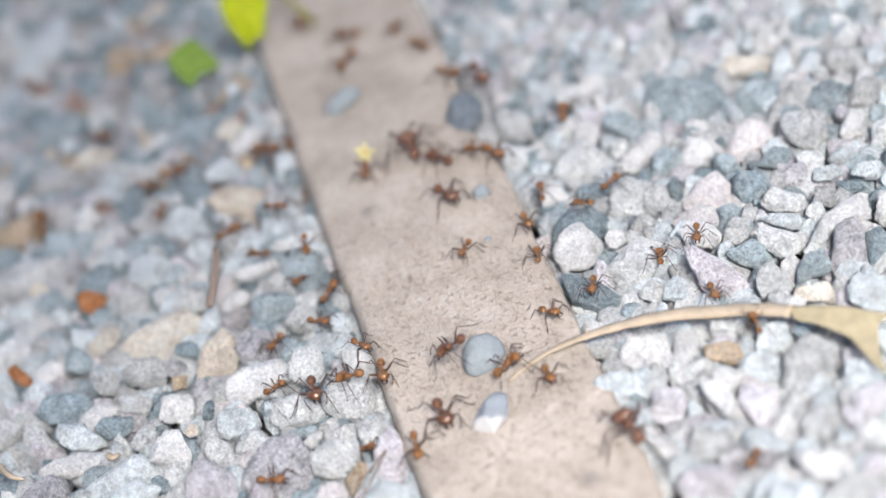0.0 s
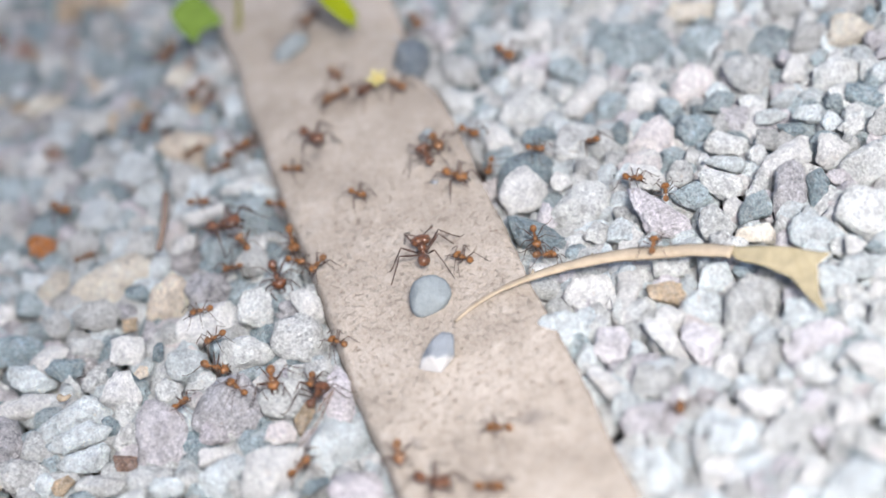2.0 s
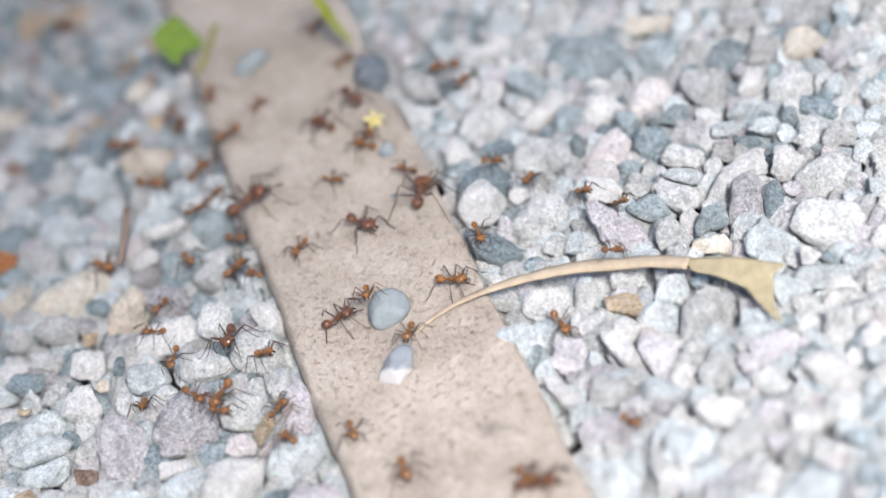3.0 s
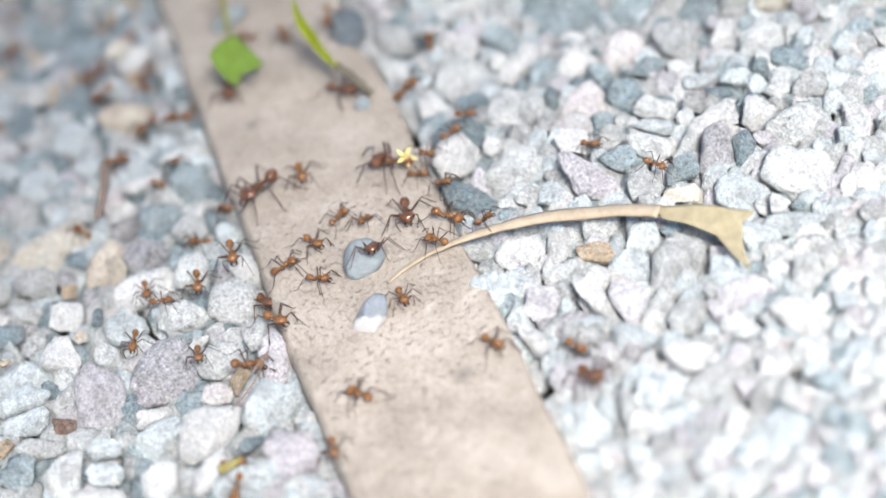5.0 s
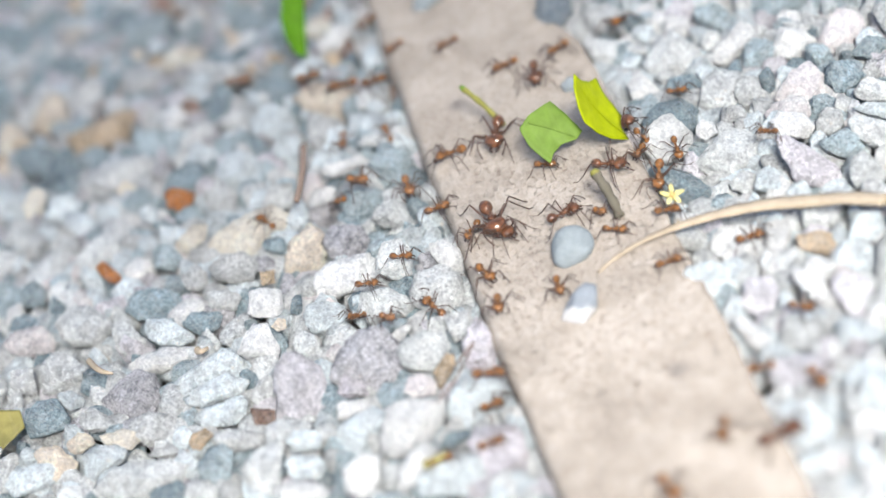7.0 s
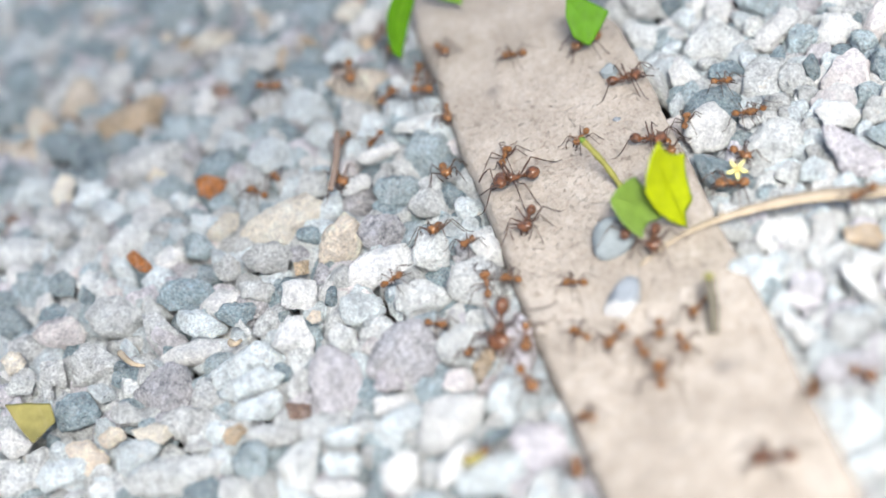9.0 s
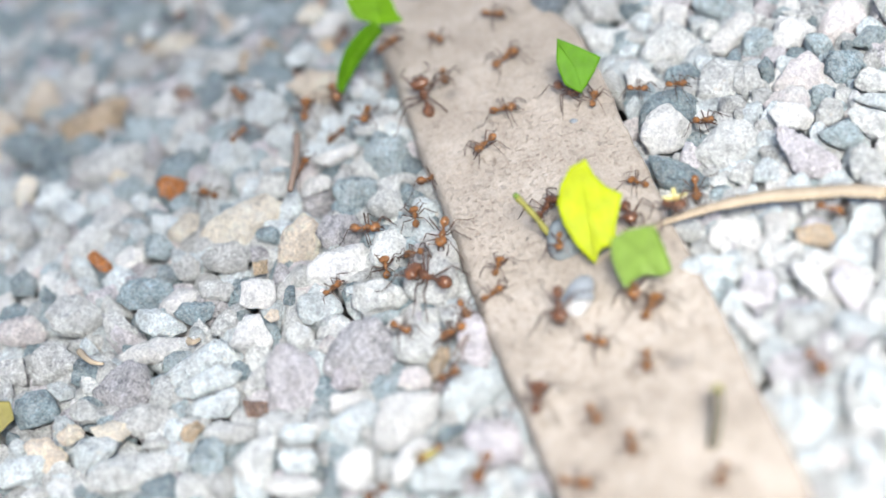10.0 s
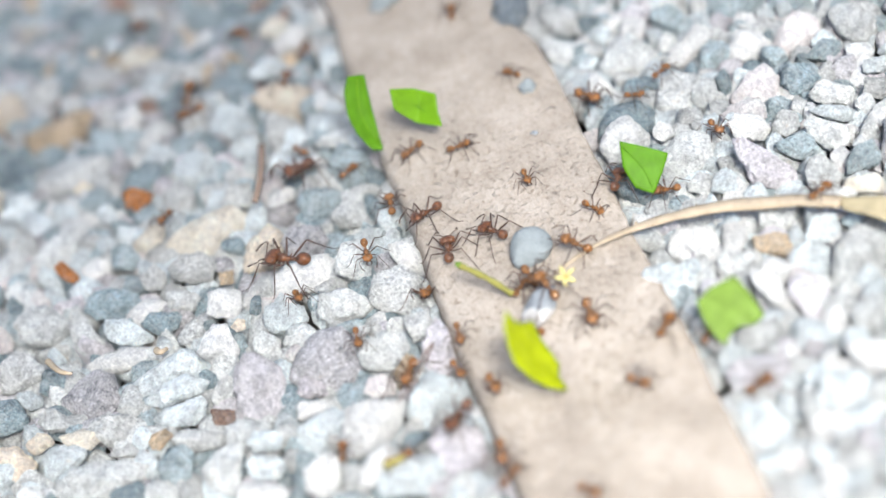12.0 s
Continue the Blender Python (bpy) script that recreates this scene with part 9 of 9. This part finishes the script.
    walk(ants[48], trail(48, [(0, 57, 35.9, -0.1, -109), (0.5, 56.6, 36.2, 0.3, -110), (1, 55.2, 36.1, -0.5, -33), (1.5, 55.2, 36.1, -0.5, -48), (2, 54.8, 36.1, -0.5, -48), (2.5, 53.7, 37, -0.7, -59), (3, 53.6, 36.8, -0.7, -59), (3.2, 50.6, 28.1, 2.1, -108), (3.4, 48.8, 27.8, -1.5, -147), (3.8, 44.1, 28.2, -1.5, -147), (4.2, 39.3, 26.9, -1.5, -147), (4.6, 34.9, 26.6, -3.1, -147), (4.8, 32.6, 25.9, -4.3, -98), (5, 29.5, 15.7, 2.1, -34), (5.5, 29.3, 10.1, 1.7, -108), (6, 30.8, -0.5, -2.9, -45), (6.5, 35.7, -8.5, -1.5, -45), (7, 38.4, -23.4, -1.1, -45), (7.2, 36.7, -26.8, -0.7, -96), (7.4, 35.6, -28.5, -1.7, -138), (7.8, 32.8, -29.2, -2.3, -138), (8.2, 29.6, -29.7, -1.7, -138), (8.6, 27, -32.1, -2.7, -138), (9, 23.7, -43.4, -0.7, -105), (9.5, 22.7, -47.8, -0.3, -118), (10, 9, -62.5, -0.3, -122), (10.25, 8.4, -66.2, -0.3, -157), (10.5, 7.7, -69.9, -0.3, -194), (11, -7.9, -58.6, -0.3, -274), (11.5, 9.8, -42.6, -0.3, -303), (12, 26.3, -25.3, -1.9, -308)]))
    walk(ants[49], trail(49, [(0, -25.6, 40.7, 1.1, -55), (0.17, -29.4, 32.4, 0.5, -115), (0.33, -33.4, 26.2, -1.9, -166), (0.5, -37.2, 13.4, 1.1, -233), (1, -47.7, 36.4, 0.5, -198), (1.5, -49.2, 36.3, 0.5, -198), (2, -49.5, 35.8, 0.5, -166), (2.5, -49.6, 36.2, 0.5, -166), (3, -49.8, 35.3, 0.5, -137), (3.4, -47.8, 29.1, -2.9, -138), (3.8, -47.5, 28.9, -2.9, -138), (4.2, -47.4, 28.7, -2.9, -138), (4.6, -47.1, 28.6, -2.9, -138), (4.8, -47.9, 30.6, -0.3, -79), (5, -48.8, 35, 0.7, -3), (5.5, -48.2, 35.3, 0.9, -3), (6, -47.3, 35.8, 0.7, -2), (6.5, -47.4, 35.8, 0.7, -2), (7, -47.1, 35.8, 0.7, -18), (7.4, -44, 21.7, -0.1, -75), (7.8, -42, 13.6, 0.9, -75), (8.2, -41.7, 15.5, 0.3, -75), (8.6, -37.8, 11.5, -17.6, -75), (9, -38.4, 4.8, -1.5, -103), (9.17, -37.7, 4.8, -0.7, -155), (9.33, -37.1, 6.6, -1.5, -218), (9.5, -36.4, 6.7, -0.9, -282), (9.75, -39.2, 9.2, 0.5, -340), (10, -42, 12.6, 1.3, -413), (10.17, -42, 10.4, 1.1, -471), (10.33, -41.9, 9.1, 0.3, -520), (10.5, -41.8, 8.4, -1.1, -582), (10.67, -42, 10.1, 1.1, -523), (10.83, -42.3, 15.5, 0.3, -475), (11, -42.8, 21.5, -1.1, -421), (11.5, -41, 8.5, -0.9, -443), (12, -43.6, 14.8, 0.3, -456)]))
    walk(ants[50], trail(50, [(0, -65.3, 146.1, -3.9, -37), (0.5, -54.4, 134.1, -4.5, -48), (1, -43.7, 121.2, -3.1, -57), (1.5, -39.8, 111.1, -3.3, -68), (2, -36.2, 107.1, -4.1, -13), (2.5, -19.3, 111.8, -0.3, -35), (2.75, -14.9, 117.3, -0.3, 14), (3, -10.5, 122.3, -0.3, 50), (3.4, -9.3, 124.3, -0.3, 57), (3.8, -8, 126, -0.3, 57), (4.2, -6.9, 127.8, -0.3, 57), (4.6, -5.7, 129.6, -0.3, 57), (4.8, -5.1, 130.5, -0.3, 96), (5, -4.5, 131.3, -0.3, 149), (5.5, -12.7, 134, -0.3, 92), (5.75, -8.6, 135, -0.3, 166), (6, -4.6, 136.1, -0.3, 224), (6.5, -20.3, 126.7, -0.3, 208), (7, -20.7, 127.5, -0.3, 208), (7.4, -22, 124.8, -0.3, 228), (7.8, -23.2, 120.9, -0.7, 228), (8.2, -24.5, 126.1, -7.1, 228), (8.6, -26, 124.7, -6.9, 228), (8.73, -26.5, 122.8, -6.3, 176), (8.87, -26.9, 121.8, -6.5, 107), (9, -27.3, 118.2, -4.7, 54), (9.5, -19.2, 131.5, -0.3, -4), (10, -10.4, 118, -0.3, -68), (10.5, -6.9, 99.5, -0.3, -75), (11, 2, 69.5, -0.3, -58), (11.25, 10, 64.5, -0.1, -10), (11.5, 18, 59.9, -0.3, 29), (12, 46, 67.8, -0.9, 28)]))
    walk(ants[51], trail(51, [(0, 53.7, 17.4, -3.1, -92), (0.5, 53.7, 17.3, -3.1, -110), (1, 48.9, 8.2, 3.3, -128), (1.5, 49.9, 6.2, 3.5, -128), (1.67, 50, 6.1, 3.3, -177), (1.83, 50, 5.6, 3.3, -240), (2, 50.1, 5.2, 3.3, -296), (2.25, 49.5, 5.5, 3.3, -216), (2.5, 49.1, 6, 3.3, -143), (2.67, 49.5, 6.4, 3.5, -98), (2.83, 50.1, 7.4, 3.3, -42), (3, 50.3, 7.8, 3.3, 13), (3.4, 55.4, 15.8, -3.9, 5), (3.8, 59.6, 18.1, -5.5, 5), (4.2, 62.8, 15.5, -2.3, 5), (4.6, 66.2, 15.1, -0.3, 5), (5, 69.9, 15.3, -0.1, -35), (5.5, 73, 16.5, -2.7, -49), (6, 75.2, 14, -0.7, 13), (6.5, 76.8, 16.2, -0.5, 59), (6.8, 78.3, 11.4, -3.3, 58), (7.1, 83.8, 22.4, -19, 58), (12, 83.8, 22.4, -19, 58)]))
    walk(ants[52], trail(52, [(0, 21.1, 49.2, -0.3, 80), (0.25, 17.1, 50, -0.3, 34), (0.5, 13.1, 51, -0.3, -18), (1, 10.5, 51.8, -0.3, -87), (1.5, 8.3, 45.3, -0.3, -105), (1.75, -7.8, 31.6, -0.3, -162), (2, -23.3, 18.9, -0.7, -234), (2.5, -50, 14.6, -0.1, -211), (2.67, -48.1, 14.1, -0.7, -152), (2.83, -46.3, 13.7, -1.7, -103), (3, -44.4, 10.4, -0.1, -44), (3.4, -44.4, 3.5, -0.9, -91), (3.8, -44.9, -0.9, -1.7, -91), (4.2, -44.7, -11.6, 1.7, -91), (4.6, -43.7, -24, 1.5, -91), (4.8, -44.1, -25.9, 0.9, -49), (5, -44.4, -27.1, -0.3, -3), (5.5, -43.5, -27.9, -0.3, -4), (6, -43.9, -26.4, -0.3, 13), (6.5, -44.1, -27.1, -0.3, 13), (7, -43.8, -28, -0.5, 13), (7.4, -43, -30.8, -1.3, 12), (7.8, -43.3, -30.6, -0.5, 12), (8.2, -43.7, -28.4, -0.5, 12), (8.6, -44, -27.6, -0.3, 13), (9, -44.1, -26.8, -0.3, -2), (9.17, -43.6, -27, -0.3, -70), (9.33, -43.1, -27.2, -0.3, -127), (9.5, -42.6, -27.3, -0.3, -182), (10, -56.7, -29.9, -2.9, -172), (10.25, -58.1, -28.1, -3.3, -111), (10.5, -59.3, -27.3, -2.9, -41), (11, -57.9, -25.2, -4.1, -101), (11.5, -56.8, -23.3, -2.3, -95), (11.67, -55.9, -21.9, -1.7, -31), (11.83, -55.1, -20.9, -0.7, 29), (12, -54.4, -19, -0.5, 78)]))
    walk(ants[53], trail(53, [(0, -25, 138, -2.5, -97), (0.5, -28.4, 105.2, -4.9, -85), (1, -25.7, 109.4, -24, -55), (1.5, -19.2, 92.5, -0.3, -63), (2, -19.3, 90.1, -0.3, -35), (2.5, -14.8, 89.4, -0.3, -30), (3, -0.3, 79.1, -0.3, -42), (3.4, 3.7, 72.5, -0.3, -59), (3.8, 7.8, 65.9, -0.3, -59), (4.2, 11.8, 59.1, -0.3, -59), (4.6, 16, 52.3, -0.3, -59), (5, 20, 45.5, -0.3, -35), (5.5, 22.7, 44.2, -0.3, -35), (5.75, 23.3, 44.1, -0.7, 31), (6, 23.8, 40.9, 1.5, 86), (6.5, 23.4, 44.8, -0.7, 86), (6.75, 23.5, 45.8, -0.7, 166), (7, 23.5, 46.8, -0.7, 231), (7.4, 22.8, 44.1, -0.3, 248), (7.8, 22.2, 42.6, -0.3, 248), (8.2, 21.6, 40.9, -0.3, 248), (8.6, 21, 47, -0.3, 248), (9, 20.3, 45.7, -0.3, 266), (9.17, 19.3, 48.1, -0.3, 216), (9.33, 18.4, 50.3, -0.3, 159), (9.5, 17.5, 52.6, -0.3, 92), (10, 18.6, 67.6, -0.3, 68), (10.5, 23.5, 83.5, -0.7, 93), (10.67, 21.4, 84.1, -0.3, 153), (10.83, 19.6, 85.6, -0.3, 206), (11, 17.4, 83.6, 2.3, 248), (11.25, 19.3, 82.8, -0.3, 206), (11.5, 21, 77.9, -0.3, 153), (12, 13.8, 89.1, -0.3, 124)]))
    walk(ants[54], trail(54, [(0, 29.3, 75.1, -1.7, 74), (0.5, 30.1, 72.3, -3.5, 51), (0.67, 29.4, 70.4, -2.7, 7), (0.83, 28.8, 69.1, -2.5, -50), (1, 28.3, 68.2, -2.5, -105), (1.5, 28, 67.3, -2.9, -113), (2, 27, 66.2, -3.7, -123), (2.17, 26.8, 66, -4.1, -169), (2.33, 26.5, 63.6, -3.1, -229), (2.5, 26.1, 62.7, -2.9, -286), (3, 17.9, 70.9, -0.3, -214), (3.2, 18.6, 69, -0.3, -140), (3.4, 19.3, 66.9, -0.3, -72), (3.8, 20.5, 63.2, -0.3, -72), (4.2, 22, 52.1, -0.3, -72), (4.6, 23.1, 56, -0.7, -72), (5, 24.3, 50.9, 0.3, -61), (5.5, 25, 50.8, 0.7, -61), (6, 24.7, 49.9, 0.3, -61), (6.5, 24.6, 50.8, 0.3, -61), (7, 25, 52.1, 0.1, -61), (7.4, 25.5, 46.7, -2.1, -61), (7.8, 25.7, 46.6, -2.1, -61), (8.2, 25.9, 46.4, -2.1, -61), (8.6, 26.1, 46.1, -1.9, -61), (8.8, 26, 47.7, -0.1, 11), (9, 25.9, 50.1, 1.1, 66), (9.5, 31.2, 59.9, -0.5, 81), (9.75, 30, 63.7, -1.1, 29), (10, 29.1, 68.3, -2.1, -36), (10.5, 47.4, 48.5, -1.9, -33), (10.65, 48.5, 46.8, -3.1, 18), (10.8, 48.7, 40.5, -0.7, 59), (11.1, 54.2, 57.7, -19, 59), (12, 54.2, 57.7, -19, 59)]))
    walk(ants[55], trail(55, [(0, 37.1, 62.6, -0.7, 146), (0.5, 37.6, 62.5, -0.7, 146), (1, 37.7, 62.5, -0.7, 146), (1.5, 37.8, 61.8, -0.5, 146), (1.67, 37.8, 61.6, -0.5, 204), (1.83, 37.8, 61.6, -0.5, 252), (2, 37.6, 60.7, -0.1, 312), (2.5, 37.7, 61.7, -0.5, 312), (3, 37.5, 61.8, -0.5, 326), (3.4, 37.4, 61.7, -0.5, 326), (3.8, 37.3, 61.9, -0.5, 326), (4.2, 37.2, 62.4, -0.7, 326), (4.6, 37.1, 62.5, -0.7, 326), (5, 37.1, 61.7, -0.5, 326), (5.5, 37.6, 62.5, -0.7, 326), (6, 37.3, 60.1, -0.1, 326), (6.5, 37.3, 63.4, -0.9, 326), (7, 37.9, 64.6, -1.3, 326), (7.4, 37.6, 59.6, -0.5, 326), (7.8, 37.7, 59.6, -0.5, 326), (8.2, 37.6, 59.4, -0.5, 326), (8.6, 37.7, 59.4, -0.5, 326), (9, 37.9, 62.3, -0.7, 326), (9.5, 37.9, 62.3, -0.7, 326), (10, 37.6, 61.9, -0.5, 326), (10.5, 38.1, 62.9, -0.9, 326), (11, 37.8, 62.5, -0.7, 326), (11.5, 37.5, 61.9, -0.5, 326), (12, 37.6, 62.8, -0.7, 326)]))
    walk(ants[56], trail(56, [(0, 57.5, -1.9, 0.5, 89), (0.5, 58.8, 1.7, 3.5, 92), (1, 58.5, 18.2, -4.5, 116), (1.5, 58.3, 18.4, -1.5, 64), (2, 59.7, 25.5, 0.1, 70), (2.17, 59.3, 26.6, 0.1, 25), (2.33, 58.5, 26.3, 1.1, -29), (2.5, 57.9, 26.3, 1.9, -91), (3, 59.8, 26.5, 0.1, -59), (3.4, 60.5, 33.3, -2.5, -59), (3.8, 60.5, 33.3, -2.5, -59), (4.2, 60.5, 33.3, -2.5, -59), (4.6, 60.5, 33.2, -2.5, -59), (5, 60.7, 34, -2.5, -49), (5.5, 61.3, 33.6, -2.1, -19), (6, 59.3, 34.1, -1.5, -69), (6.17, 58.2, 34.1, -1.1, -7), (6.33, 55.8, 27.5, 4.3, 41), (6.5, 54.7, 27.9, 4.3, 89), (6.75, 52.5, 28.9, 4.1, 143), (7, 50.3, 30.6, 3.3, 194), (7.4, 49.7, 41.8, -1.3, 143), (7.8, 48.4, 47.1, -3.1, 143), (8.2, 46.4, 46.7, -1.7, 143), (8.6, 44.5, 48.2, -1.5, 143), (9, 42.7, 48.2, -1.9, 143), (9.25, 43.5, 44.8, -0.1, 186), (9.5, 44.6, 43.3, 0.3, 221), (9.75, 32.4, 41, -2.7, 182), (10, 19.4, 31.6, -0.3, 134), (10.5, 6.8, 38.5, -0.3, 123), (11, 5.7, 53.1, -0.3, 81), (11.17, 5.7, 55.2, -0.3, 33), (11.33, 5.7, 57.4, -0.3, -23), (11.5, 5.7, 59.6, -0.3, -89), (12, 5.8, 47.9, -0.3, -90)]))
    walk(ants[57], trail(57, [(0, -70.9, 87.6, -19, 127), (1.5, -70.9, 87.6, -19, 127), (1.75, -72.3, 76.1, -1.3, 127), (1.88, -73.9, 79.8, 0.1, 65), (2, -76.8, 93.8, -5.5, 13), (2.5, -55.4, 89.1, -3.7, 4), (3, -34.8, 87.6, 0.1, -3), (3.2, -34.9, 84.6, -0.3, -64), (3.4, -35, 82.2, -1.1, -115), (3.8, -36.9, 86.8, -0.5, -115), (4.2, -38.2, 90.2, -2.7, -115), (4.6, -37.8, 78.6, -2.7, -115), (5, -40.2, 88.2, -4.3, -64), (5.5, -32, 68.9, -1.9, -57), (5.75, -29.6, 74.9, -4.3, 16), (6, -27, 80.3, -6.1, 70), (6.5, -30.6, 80.2, -2.9, 100), (7, -30.5, 94.1, -2.1, 98), (7.4, -32.4, 88, 0.9, 183), (7.8, -35.7, 98.4, -2.1, 184), (8.2, -37.8, 97.5, -2.3, 184), (8.6, -39.9, 98.2, -4.1, 184), (9, -42, 97.7, -4.5, 184), (9.5, -42.4, 102.5, -6.3, 184), (10, -41.7, 102.1, -6.3, 184), (10.5, -42, 99.3, -4.7, 146), (11, -52.2, 104, -5.1, 123), (11.17, -50.6, 104.1, -4.3, 67), (11.33, -49, 105.5, -4.5, 19), (11.5, -47.6, 107.2, -4.7, -44), (12, -42.8, 97.9, -4.5, -63)]))
    for i, one in enumerate(ants):
        for leg in one.children:
            if leg.name.startswith("leg"):
                walk(leg, stride(i, leg))


motions()
